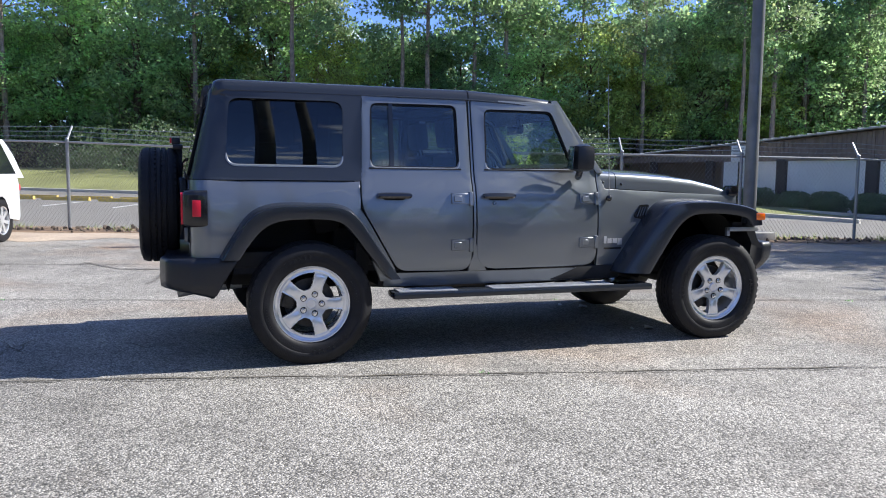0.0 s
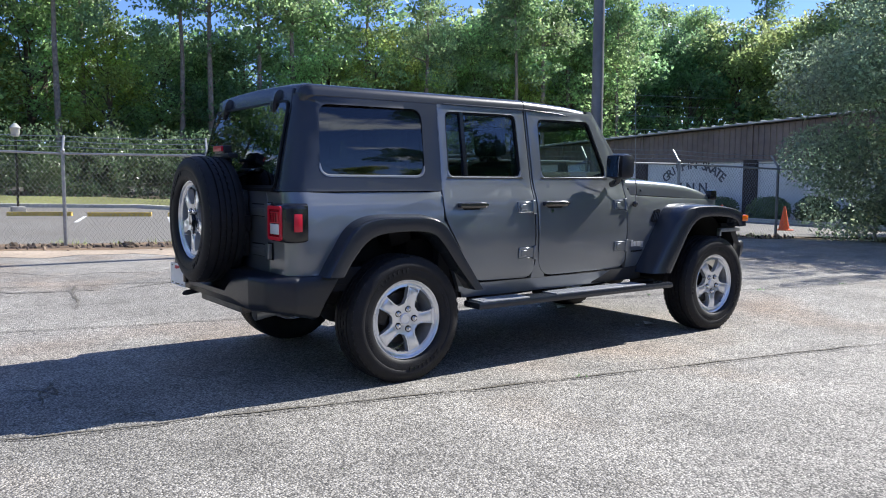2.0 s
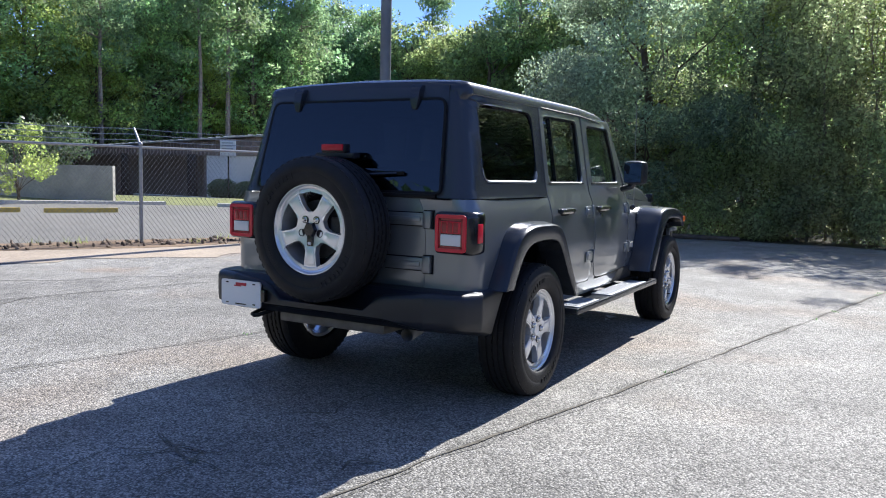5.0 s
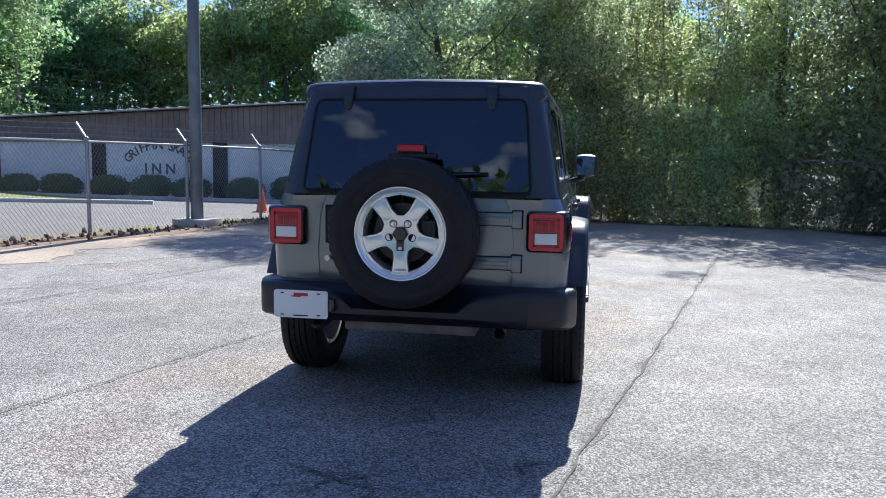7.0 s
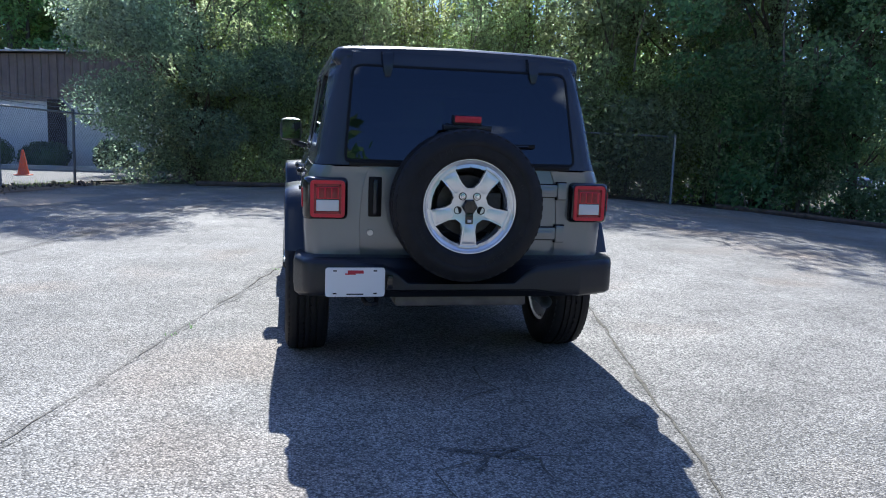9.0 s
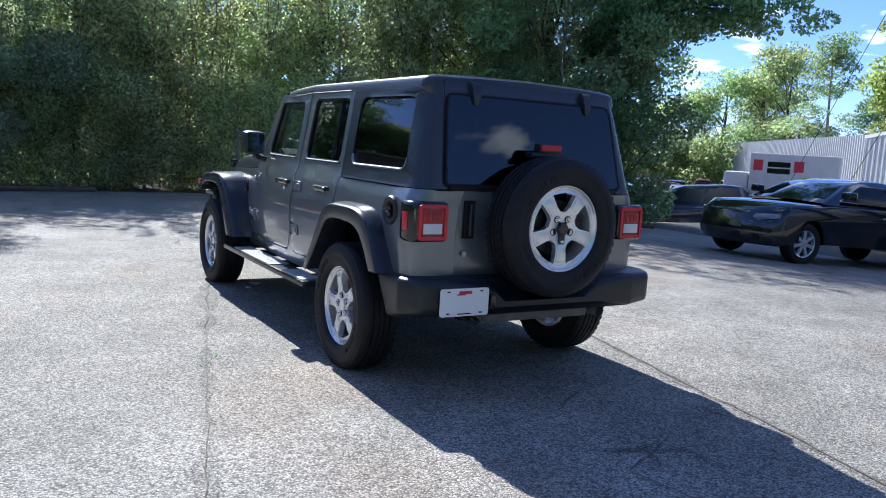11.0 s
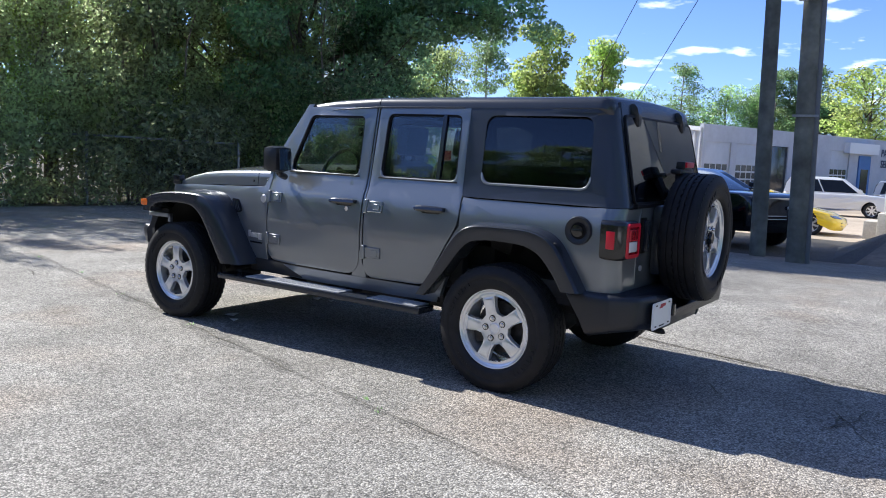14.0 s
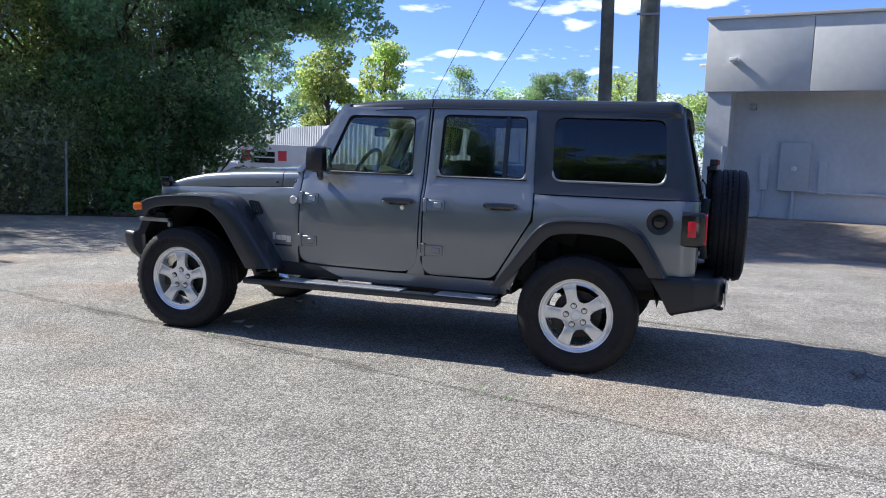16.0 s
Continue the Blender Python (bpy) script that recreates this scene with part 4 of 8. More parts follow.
screen_hole = rounded([(-0.90, 0.10, .04), (0.90, 0.10, .04), (0.89, 0.90, .05), (-0.89, 0.90, .05)])
ws = part("windscreen_frame", sheet([(-1.0, 0.0), (1.0, 0.0), (1.0, 1.0), (-1.0, 1.0)], [screen_hole], lambda y, v, d: SCREEN(y, v, -d), 0.055, (), (), 0.008), M["paint"], car)
part("windscreen", sheet(grown(screen_hole, 0.02), [], lambda y, v, d: SCREEN(y, v, -0.012 - d), 0.005), M["clear"], ws)
for y in (-0.35, 0.25):
    part("wiper", tube(bmesh.new(), [SCREEN(y / 0.735, 0.06, 0.02), SCREEN(y / 0.735 + 0.5, 0.14, 0.02)], 0.008, 6), M["black"], ws)
bm = sheet(rounded([(-0.60, 0.70, .06), (0.60, 0.70, .06), (0.585, 1.05, .05), (-0.585, 1.05, .05)]),
           [rounded([(-0.235 + 0.078 * k - 0.025, 0.76, .02), (-0.235 + 0.078 * k + 0.025, 0.76, .02), (-0.235 + 0.078 * k + 0.025, 1.0, .02), (-0.235 + 0.078 * k - 0.025, 1.0, .02)]) for k in range(7)],
           lambda y, z, d: Vector((1.905 - d, y, z)), 0.04)
part("grille", bm, M["paint"], car)
part("radiator", boxes((1.84, 1.855, -0.32, 0.32, 0.72, 1.03)), M["under"], car)
part("engine_bay", boxes((0.62, 1.80, -0.45, 0.45, 0.62, 1.04)), M["under"], car)
for s in (1, -1):
    bm = lathe(bmesh.new(), [(0.0, -0.03), (0.06, -0.028), (0.085, -0.015), (0.09, 0.0), (0.105, 0.01), (0.105, 0.03)], 24, m=pose(1.91, s * 0.43, 0.90, 0, 0, 90))
    part("headlamp", bm, M["clear_lens"], car)
FRONT_TOP = rounded([(2.20, 0.55, .06), (2.20, -0.55, .06), (2.15, -0.74, .07), (2.00, -0.80, .05), (1.98, -0.70), (1.98, 0.70), (2.00, 0.80, .05), (2.15, 0.74, .07)], 4)
bm = bmesh.new()
loft(bm, [[Vector((x + tilt_, y, z)) for x, y in grown(FRONT_TOP, -k)] for z, k, tilt_ in ((0.475, 0.035, -0.10), (0.52, 0.012, -0.055), (0.58, 0.0, -0.015), (0.66, 0.0, 0.0), (0.69, 0.008, 0.0), (0.70, 0.022, 0.0))])
part("front_bumper", bm, M["bumper"], car, "black plastic front bumper", smooth=50)
for s in (1, -1):       # liner between flare and bumper
    liner = rounded([(1.70, 0.86, .02), (1.885, 0.865, .03), (1.93, 0.74, .02), (1.985, 0.66, .01), (1.975, 0.56, .02), (1.885, 0.49, .02), (1.86, 0.54, .02), (1.885, 0.70, .03), (1.82, 0.81, .03), (1.70, 0.83, .01)])
    part("wheel_liner", sheet(liner, [], lambda u, v, d: Vector((u, s * (0.815 - d), v)), 0.30, (), (), 0.006), M["under"], car, "black plastic liner before the wheel")
part("bumper_mount", boxes((1.86, 2.05, -0.62, 0.62, 0.53, 0.72), bevel=0.02), M["under"], car)

# ---- aerial, fuel filler
ae = part("aerial", tube(bmesh.new(), [(0.642, -0.795, 1.045), (0.636, -0.80, 1.10), (0.60, -0.80, 1.91)], 0.0045, 6, 0.002), M["steel"], car, "thin whip aerial")
bm = bmesh.new()
bmesh.ops.create_uvsphere(bm, u_segments=12, v_segments=8, radius=0.022, matrix=pose(0.642, -0.79, 1.04))
part("aerial_base", bm, M["black"], ae)
fy = half_width(-1.985, 1.01)
ff = part("fuel_filler", lathe(bmesh.new(), [(0.045, 0.004), (0.062, 0.016), (0.078, 0.016), (0.084, 0.0)], 28, m=pose(-1.985, fy, 1.01)), M["bumper"], car, "round black fuel filler surround")
part("filler_well", disc(bmesh.new(), 0.058, 0.006, 24), M["gap"], ff).matrix_basis = pose(-1.985, fy, 1.01)
bm = lathe(bmesh.new(), [(0.034, 0.006), (0.034, 0.02), (0.0, 0.022)], 20, m=pose(-1.985, fy, 1.01))
box(bm, -2.017, -1.953, fy + 0.018, fy + 0.032, 1.0, 1.02, 0.004)
part("fuel_cap", bm, M["black"], ff)
bm = lathe(bmesh.new(), [(0.0, 0.012), (0.026, 0.010), (0.032, 0.0)], 18, m=pose(0.615, half_width(0.615, 1.015) - 0.002, 1.015))
part("trail_badge", bm, M["badge"], car)

# ---- wheels
def wheel_meshes():
    tyre = bmesh.new()
    w = 0.122
    prof = [(0.240, -0.100), (0.246, -0.114), (0.27, -0.124), (0.31, -w - 0.004), (0.345, -w), (0.37, -0.113), (0.383, -0.098), (0.389, -0.08)]
    for g in (-0.052, -0.017, 0.018, 0.053):
        prof += [(0.39, g - 0.007), (0.379, g - 0.005), (0.379, g + 0.005), (0.39, g + 0.007)]
    prof += [(0.389, 0.08), (0.383, 0.098), (0.37, 0.113), (0.345, w), (0.335, w + 0.004), (0.31, w + 0.004), (0.306, w + 0.001), (0.27, 0.124), (0.2505, 0.117), (0.2435, 0.108), (0.240, 0.098)]
    lathe(tyre, prof, 56, closed=True)
    for start in (20, 200):
        for k, wide in enumerate((0.012, 0.006, 0.012, 0.012, 0.010, 0.006, 0.012, 0.012)):
            box(tyre, -wide * 0.75, wide * 0.75, w + 0.002, w + 0.0065, 0.300 - 0.013, 0.300 + 0.013, m=Matrix.Rotation(radians(start + 6.2 * k), 4, "Y"))
    for start in (110, 290):
        for k in range(9):
            box(tyre, -0.004, 0.004, w - 0.001, w + 0.004, 0.278, 0.290, m=Matrix.Rotation(radians(start + 3.4 * k), 4, "Y"))
    tread = bmesh.new()
    for k in range(52):        # shoulder lugs
        for s in (1, -1):
            a = 2 * math.pi * (k + (0.5 if s < 0 else 0)) / 52
            mm = Matrix.Rotation(a, 4, "Y")
            box(tread, -0.012, 0.012, s * 0.083, s * 0.107, 0.362, 0.3815, m=mm)
            box(tread, -0.011, 0.011, s * 0.030 - 0.014, s * 0.030 + 0.014, 0.384, 0.3905, m=mm)
    rim = bmesh.new()
    lathe(rim, [(0.232, -0.10), (0.212, -0.095), (0.200, -0.05), (0.197, 0.02), (0.201, 0.055), (0.208, 0.072), (0.214, 0.082), (0.222, 0.0865), (0.227, 0.0885), (0.230, 0.094), (0.236, 0.099), (0.2405, 0.099), (0.2415, 0.092), (0.236, 0.085)], 60)
    # face plate with five windows, its edges rounded; each spoke carries a raised flat
    rad = lambda r, a: (r * math.sin(a), r * math.cos(a))
    ring = [rad(0.224, 2 * math.pi * k / 60) for k in range(60)]
    holes, step = [], 2 * math.pi / 5
    for k in range(5):
        c = step * (k + 0.5)
        outer = [(*rad(0.198, c + q), 0.0) for q in (-0.34, -0.22, -0.08, 0.08, 0.22, 0.34)]
        pts = [(*rad(0.204, c - 0.415), 0.016), *outer, (*rad(0.204, c + 0.415), 0.016), (*rad(0.128, c + 0.36), 0.012), (*rad(0.096, c + 0.20), 0.012), (*rad(0.096, c - 0.20), 0.012), (*rad(0.128, c - 0.36), 0.012)]
        holes.append(rounded(pts, 3))
    def face_y(u, v, d):
        r = math.hypot(u, v)
        y = lerp_table([(0.0, 0.076), (0.06, 0.078), (0.10, 0.0845), (0.16, 0.0865), (0.20, 0.0845), (0.224, 0.080)], r)
        return Vector((u, y - d, v))
    plate = sheet(ring, holes, face_y, 0.034, steps(-0.2, 0.2, 0.05), steps(-0.2, 0.2, 0.05), 0.005)
    me_ = bpy.data.meshes.new("plate")
    plate.to_mesh(me_); plate.free()
    rim.from_mesh(me_)
    bpy.data.meshes.remove(me_)
    for k in range(5):
        mm = Matrix.Rotation(step * k, 4, "Y")
        rows = []
        for r, hw, y in ((0.092, 0.020, 0.0835), (0.104, 0.024, 0.0875), (0.14, 0.027, 0.0895), (0.172, 0.031, 0.0895), (0.184, 0.033, 0.0880), (0.190, 0.033, 0.0855)):
            rows.append([mm @ Vector((x, yy, r)) for x, yy in ((-hw - 0.003, y - 0.012), (-hw, y - 0.001), (-hw + 0.003, y), (hw - 0.003, y), (hw, y - 0.001), (hw + 0.003, y - 0.012))])
        loft(rim, rows)
        rows = []
        for r, hw, y in ((0.200, 0.046, 0.0835), (0.204, 0.048, 0.0865), (0.213, 0.054, 0.0865), (0.220, 0.058, 0.0845)):
            rows.append([mm @ Vector((x, yy, r - abs(x) ** 2 * 2.0)) for x, yy in ((-hw - 0.003, y - 0.01), (-hw, y), (0.0, y), (hw, y), (hw + 0.003, y - 0.01))])
        loft(rim, rows)
    cap = lathe(bmesh.new(), [(0.037, 0.074), (0.036, 0.083), (0.031, 0.0865), (0.026, 0.086), (0.024, 0.084), (0.0, 0.084)], 28)
    nut = lathe(bmesh.new(), [(0.0165, 0.076), (0.0160, 0.0845), (0.0115, 0.0850), (0.0108, 0.095), (0.0085, 0.0985), (0.0, 0.0990)], 12)
    seat_ = lathe(bmesh.new(), [(0.0205, 0.070), (0.0205, 0.0835), (0.0165, 0.0838), (0.0160, 0.078)], 16)
    stem = tube(bmesh.new(), [(0.0, 0.060, -0.205), (0.0, 0.086, -0.196), (0.0, 0.096, -0.193)], 0.0048, 8)
    hub = lathe(bmesh.new(), [(0.0, 0.012), (0.155, 0.012), (0.158, 0.006), (0.158, -0.012), (0.0, -0.012)], 40)
    box(hub, 0.10, 0.175, -0.04, 0.045, -0.07, 0.07, 0.012)
    return tyre, rim, cap, nut, hub, tread, seat_, stem


protos = {}
for name, bm, mt in zip(("tyre", "rim", "centre_cap", "lug_nut", "brake_disc", "tread_pattern", "nut_seat", "valve_stem"), wheel_meshes(), ("tyre", "rim", "rim", "chrome", "disc", "tyre", "gap", "seal")):
    ob = link(name, bm, M[mt])
    protos[name] = ob.data
    bpy.data.objects.remove(ob)
spin = {"rr": -18, "rf": 36, "lr": 15, "lf": 0, "spare": 180}
for key, (x, y, z), turn in (("rr", (-1.504, -0.80, 0.378), 180), ("rf", (1.504, -0.80, 0.378), 180), ("lr", (-1.504, 0.80, 0.378), 0), ("lf", (1.504, 0.80, 0.378), 0), ("spare", (-2.402, 0.012, 0.965), 90)):
    hub = new("spare_wheel" if key == "spare" else "wheel", protos["brake_disc"])
    hub.parent, hub.matrix_basis = car, pose(x, y, z, 0, 0, turn) @ pose(0, 0, 0, 0, spin[key], 0)
    tagged(hub, "silver five-spoke spare wheel on the tailgate" if key == "spare" else "silver five-spoke alloy wheel with black tyre")
    for name in ("tyre", "rim", "centre_cap", "tread_pattern", "valve_stem"):
        if key == "spare" and name == "centre_cap":
            continue
        o = new(name, protos[name])
        o.parent = hub
        if name == "tread_pattern":
            tagged(o, kind="stuff")
    for k in range(5):
        a = 2 * math.pi * k / 5
        where = Matrix.Translation((0.0635 * math.sin(a), 0, 0.0635 * math.cos(a)))
        o = new("nut_seat", protos["nut_seat"])
        o.parent, o.matrix_basis = hub, where
        if key == "spare" and k in (0, 1, 4):       # the spare is held by two nuts
            part("bolt_hole", disc(bmesh.new(), 0.017, 0.0795, 14), M["gap"], hub).matrix_basis = where
            continue
        o = new("lug_nut", protos["lug_nut"])
        o.parent, o.matrix_basis = hub, where
    if key == "spare":
        bm = lathe(bmesh.new(), [(0.041, 0.06), (0.041, 0.092), (0.034, 0.100), (0.0, 0.101)], 6)
        box(bm, -0.020, 0.020, 0.074, 0.092, 0.03, 0.088, 0.006)
        part("centre_cap", bm, M["black"], hub, "black plastic cap with a camera stalk")
        part("camera_window", boxes((-0.010, 0.010, 0.0915, 0.0945, 0.066, 0.080), bevel=0.002), M["clear_lens"], hub)

# ---- cabin
bm = boxes((-2.15, 0.55, -0.74, 0.74, 0.56, 0.60), (0.44, 0.50, -0.70, 0.70, 0.58, 1.16))
part("cabin_floor", bm, M["seat"], car)
bm = bmesh.new()
loft(bm, [[Vector((x, y, z)) for x, z in ((0.58, 0.95), (0.30, 0.98), (0.26, 1.08), (0.33, 1.24), (0.46, 1.285), (0.58, 1.26))] for y in (-0.70, -0.5, 0.2, 0.38, 0.55, 0.70)])
part("dashboard", bm, M["seat"], car)
bm = bmesh.new()
rings = [(0.19 * math.cos(a), 0.19 * math.sin(a)) for a in (2 * math.pi * k / 24 for k in range(25))]
tilt = pose(0.22, 0.37, 1.235, 0, 65, 0)
tube(bm, [tilt @ Vector((u, v, 0)) for u, v in rings], 0.016, 8, cap=False)
tube(bm, [tilt @ Vector((-0.0, -0.18, 0)), tilt @ Vector((0, 0.18, 0))], 0.018, 6)
tube(bm, [tilt @ Vector((0, 0, 0)), tilt @ Vector((0.18, 0, 0))], 0.018, 6)
tube(bm, [tilt @ Vector((0, 0, 0)), (0.42, 0.37, 1.14)], 0.045, 10)
part("steering_wheel", bm, M["seat"], car)


def seat(y, x, w):
    bm = bmesh.new()
    box(bm, x - 0.22, x + 0.28, y - w, y + w, 0.66, 0.84, 0.05)
    box(bm, -0.09, 0.09, y - w, y + w, 0.0, 0.56, 0.05, m=pose(x - 0.24, 0, 0.80, 0, -14, 0))
    for yy in ((y,) if w < 0.3 else (y - 0.36, y + 0.36)):
        box(bm, -0.055, 0.055, yy - 0.13, yy + 0.13, 0.0, 0.21, 0.04, m=pose(x - 0.40, 0, 1.385, 0, -8, 0))
        for dy in (-0.05, 0.05):
            tube(bm, [(x - 0.37, yy + dy, 1.32), (x - 0.405, yy + dy, 1.42)], 0.008, 6)
    return bm


part("front_seat", seat(0.36, -0.03, 0.25), M["seat"], car)
part("front_seat", seat(-0.36, -0.03, 0.25), M["seat"], car)
part("rear_bench", seat(0.0, -1.10, 0.60), M["seat"], car)
bm = bmesh.new()
for s in (1, -1):
    tube(bm, [(0.50, s * 0.66, 1.20), (0.30, s * 0.63, 1.62), (0.20, s * 0.62, 1.66), (-1.3, s * 0.64, 1.68), (-1.9, s * 0.64, 1.45), (-2.05, s * 0.68, 1.15), (-2.08, s * 0.70, 0.65)], 0.035, 8)
    tube(bm, [(-0.45, s * 0.64, 1.68), (-0.47, s * 0.70, 1.2), (-0.47, s * 0.72, 0.6)], 0.038, 8)
for x in (-0.45, -1.35):
    tube(bm, [(x, -0.64, 1.68), (x, 0.64, 1.68)], 0.035, 8)
part("roll_bar", bm, M["seat"], car)
part("interior_mirror", boxes((0.23, 0.265, -0.13, 0.13, 1.515, 1.585), (0.255, 0.285, -0.015, 0.015, 1.56, 1.66), bevel=0.012), M["black"], car)

# ---------------------------------------------------------------- ground


def grid_sheet(name, xs, ys, lift, material, label, kind="structure", inside=None):
    bm = bmesh.new()
    vs = [[bm.verts.new((x, y, ground_z(x, y) + lift)) for y in ys] for x in xs]
    for i in range(len(xs) - 1):
        for j in range(len(ys) - 1):
            if inside is None or inside((xs[i] + xs[i + 1]) / 2, (ys[j] + ys[j + 1]) / 2):
                bm.faces.new((vs[i][j], vs[i + 1][j], vs[i + 1][j + 1], vs[i][j + 1]))
    bmesh.ops.delete(bm, geom=[v for v in bm.verts if not v.link_faces], context="VERTS")
    ob = link(name, bm, material, smooth=0)
    ob.data.shade_smooth()
    return tagged(ob, label, "", "", kind)


FENCE = [(-7.0, 12.2), (-4.25, 11.3), (-1.36, 10.25), (0.9, 9.45), (3.3, 8.35), (5.75, 7.45), (8.0, 6.85), (10.35, 6.35), (13.05, 5.65)]


def fence_y(x):
    return lerp_table([(-60, 29.3), *FENCE, (40, -2.0)], x)


def kerb_y(x):
    """The kerb line between the neighbouring lot and the lawn."""
    return lerp_table([(-80, 58), (-9.5, 37.5), (-4.5, 33), (-2, 30.3), (0, 28.3), (4, 25.5), (5.1, 21.8), (8, 20.9), (26, 18.5)], x)


far = steps(-600, -60, 90) + steps(-56, 56, 4) + steps(60, 600, 90)
grid_sheet("ground", far, far, -0.05, M["wood_floor"], "open ground round the lot reaching the horizon")


def strip(name, xs, near, beyond, lift, material, label):
    """A sheet between two lines y(x)."""
    bm = bmesh.new()
    n = 60
    rows = [[(x, near(x) + (beyond(x) - near(x)) * k / n) for k in range(n + 1)] for x in xs]
    vs = [[bm.verts.new((x, y, ground_z(x, y) + lift)) for x, y in r] for r in rows]
    for a, b in zip(vs, vs[1:]):
        for k in range(n):
            bm.faces.new((a[k], b[k], b[k + 1], a[k + 1]))
    ob = link(name, bm, material, smooth=0)
    ob.data.shade_smooth()
    return tagged(ob, label, "", "", "structure")


strip("asphalt_lot", steps(-40, 16, 1.0), lambda x: -60, lambda x: fence_y(x) - 0.8, 0.0, M["asphalt"], "pale worn asphalt of the lot")
strip("dirt_strip", steps(-40, 13.5, 0.6), lambda x: fence_y(x) - 0.95 + 0.12 * math.sin(x * 1.7), lambda x: fence_y(x) + 0.45 + 0.1 * math.sin(x * 2.3), 0.012, M["soil"], "bare soil and rubble under the fence")
strip("neighbour_lot", steps(-60, 26, 1.0), lambda x: fence_y(x) + 0.3, lambda x: max(kerb_y(x), fence_y(x) + 1), 0.004, M["asphalt_far"], "smooth grey asphalt of the neighbouring lot")
bm = bmesh.new()
lawn_xs = steps(-80, 26, 1.0)
vs = [[bm.verts.new((x, y, ground_z(x, y) + 0.012 + lerp_table([(-6, 1.05), (1, 0.45)], x) * (lambda q: q * q * (3 - 2 * q))(max(0.0, min(1.0, (y - kerb_y(x)) / 12))))) for y in (kerb_y(x) + lerp_table([(-80, 14), (-10, 13), (-4, 11), (0, 6.5), (26, 5)], x) * k / 20 for k in range(21))] for x in lawn_xs]
for a, b in zip(vs, vs[1:]):
    for k in range(20):
        bm.faces.new((a[k], b[k], b[k + 1], a[k + 1]))
ob = link("lawn", bm, M["grass"], smooth=0)
ob.data.shade_smooth()
tagged(ob, "sunlit lawn rising gently to the woods", kind="structure")


grid_sheet("far_lot", steps(12, 56, 2), steps(-72, -12, 2), 0.012, M["asphalt_far"], "grey asphalt of the crowded far lot", inside=lambda x, y: x - y > 29 and x + y > -28)


strip("dusty_edge", steps(-14, 9, 0.25), lambda x: fence_y(x) - 4.1 - 0.5 * math.sin(x * 0.7 + 2) - 0.3 * math.sin(x * 2.1) + 0.15 * math.sin(x * 6.3), lambda x: fence_y(x) - 1.2, 0.003, M["asphalt_dusty"], "asphalt lightly dusted with sand")
strip("sandy_edge", steps(-14, 9, 0.25), lambda x: fence_y(x) - 2.3 - 0.35 * math.sin(x * 0.9) - 0.25 * math.sin(x * 2.7 + 1) + 0.12 * math.sin(x * 7.1), lambda x: fence_y(x) - 0.7, 0.008, M["dusty"], "asphalt dusted with tan sand along the fence")


def ribbon(name, pts, width, lift, material, label, jag=0.0, kind="structure"):
    bm = bmesh.new()
    fine = []
    for (x0, y0), (x1, y1) in zip(pts, pts[1:]):
        n = max(1, int(math.hypot(x1 - x0, y1 - y0) / 0.07)) if jag else 1
        for k in range(n):
            fine.append((x0 + (x1 - x0) * k / n, y0 + (y1 - y0) * k / n))
    fine.append(pts[-1])
    prev = None
    for i, (x, y) in enumerate(fine):
        x2, y2 = fine[min(i + 1, len(fine) - 1)]
        x1, y1 = fine[max(i - 1, 0)]
        d = Vector((x2 - x1, y2 - y1)).normalized()
        nn = Vector((-d.y, d.x))
        if jag:
            o = jag * (noise.noise((x * 1.1, y * 1.1, 3.0)) + 0.5 * noise.noise((x * 5, y * 5, 1.0)))
            w = width * max(0.12, 0.55 + 1.1 * noise.noise((x * 2.3, y * 2.3, 7.0)))
        else:
            o, w = 0.0, width
        a, b = Vector((x, y)) + nn * (o + w / 2), Vector((x, y)) + nn * (o - w / 2)
        row = [bm.verts.new((p.x, p.y, ground_z(p.x, p.y) + lift)) for p in (a, b)]
        if prev:
            bm.faces.new((prev[0], row[0], row[1], prev[1]))
        prev = row
    return tagged(link(name, bm, material, smooth=0), label, "", "", kind)


crack = lambda x: -1.06 - 0.217 * (x + 2.24)
seam = lambda x: 1.44 - 0.257 * (x + 0.51)
for k, (pts, wide) in enumerate((([(11, crack(11)), (-9, crack(-9))], 0.11), ([(9, seam(9)), (-9, seam(-9))], 0.15), ([(9, 1.86), (-9, 6.54)], 0.13), ([(-2.34, 4.72), (-2.48, 3.6), (-2.60, 3.1)], 0.13), ([(-3.4, 5.3), (-2.9, 4.5), (-2.0, 4.2), (-1.2, 4.5)], 0.12))):
    ribbon("seam_stain_%d" % (k + 1), pts, wide, 0.002 + 0.0015 * max(0, k - 2), M["asphalt_stained"], "dirty stained band along a paving seam", 0.05)
ribbon("paving_seam_1", [(11, crack(11)), (-9, crack(-9))], 0.022, 0.0065, M["crack"], "dark weedy seam in the asphalt", 0.04)
ribbon("paving_seam_2", [(9, seam(9)), (-9, seam(-9))], 0.009, 0.0065, M["crack"], "dark weedy seam in the asphalt", 0.04)
ribbon("paving_seam_3", [(9, 1.86), (-9, 6.54)], 0.009, 0.0065, M["crack"], "dark seam in the asphalt", 0.035)
ribbon("paving_crack_1", [(-2.34, 4.72), (-2.48, 3.6), (-2.60, 3.1)], 0.016, 0.0085, M["crack"], "branching crack in the asphalt", 0.10)
ribbon("paving_crack_2", [(-3.1, -0.4), (-3.5, 0.3), (-4.6, 0.2)], 0.013, 0.0065, M["crack"], "short crack in the asphalt", 0.14)

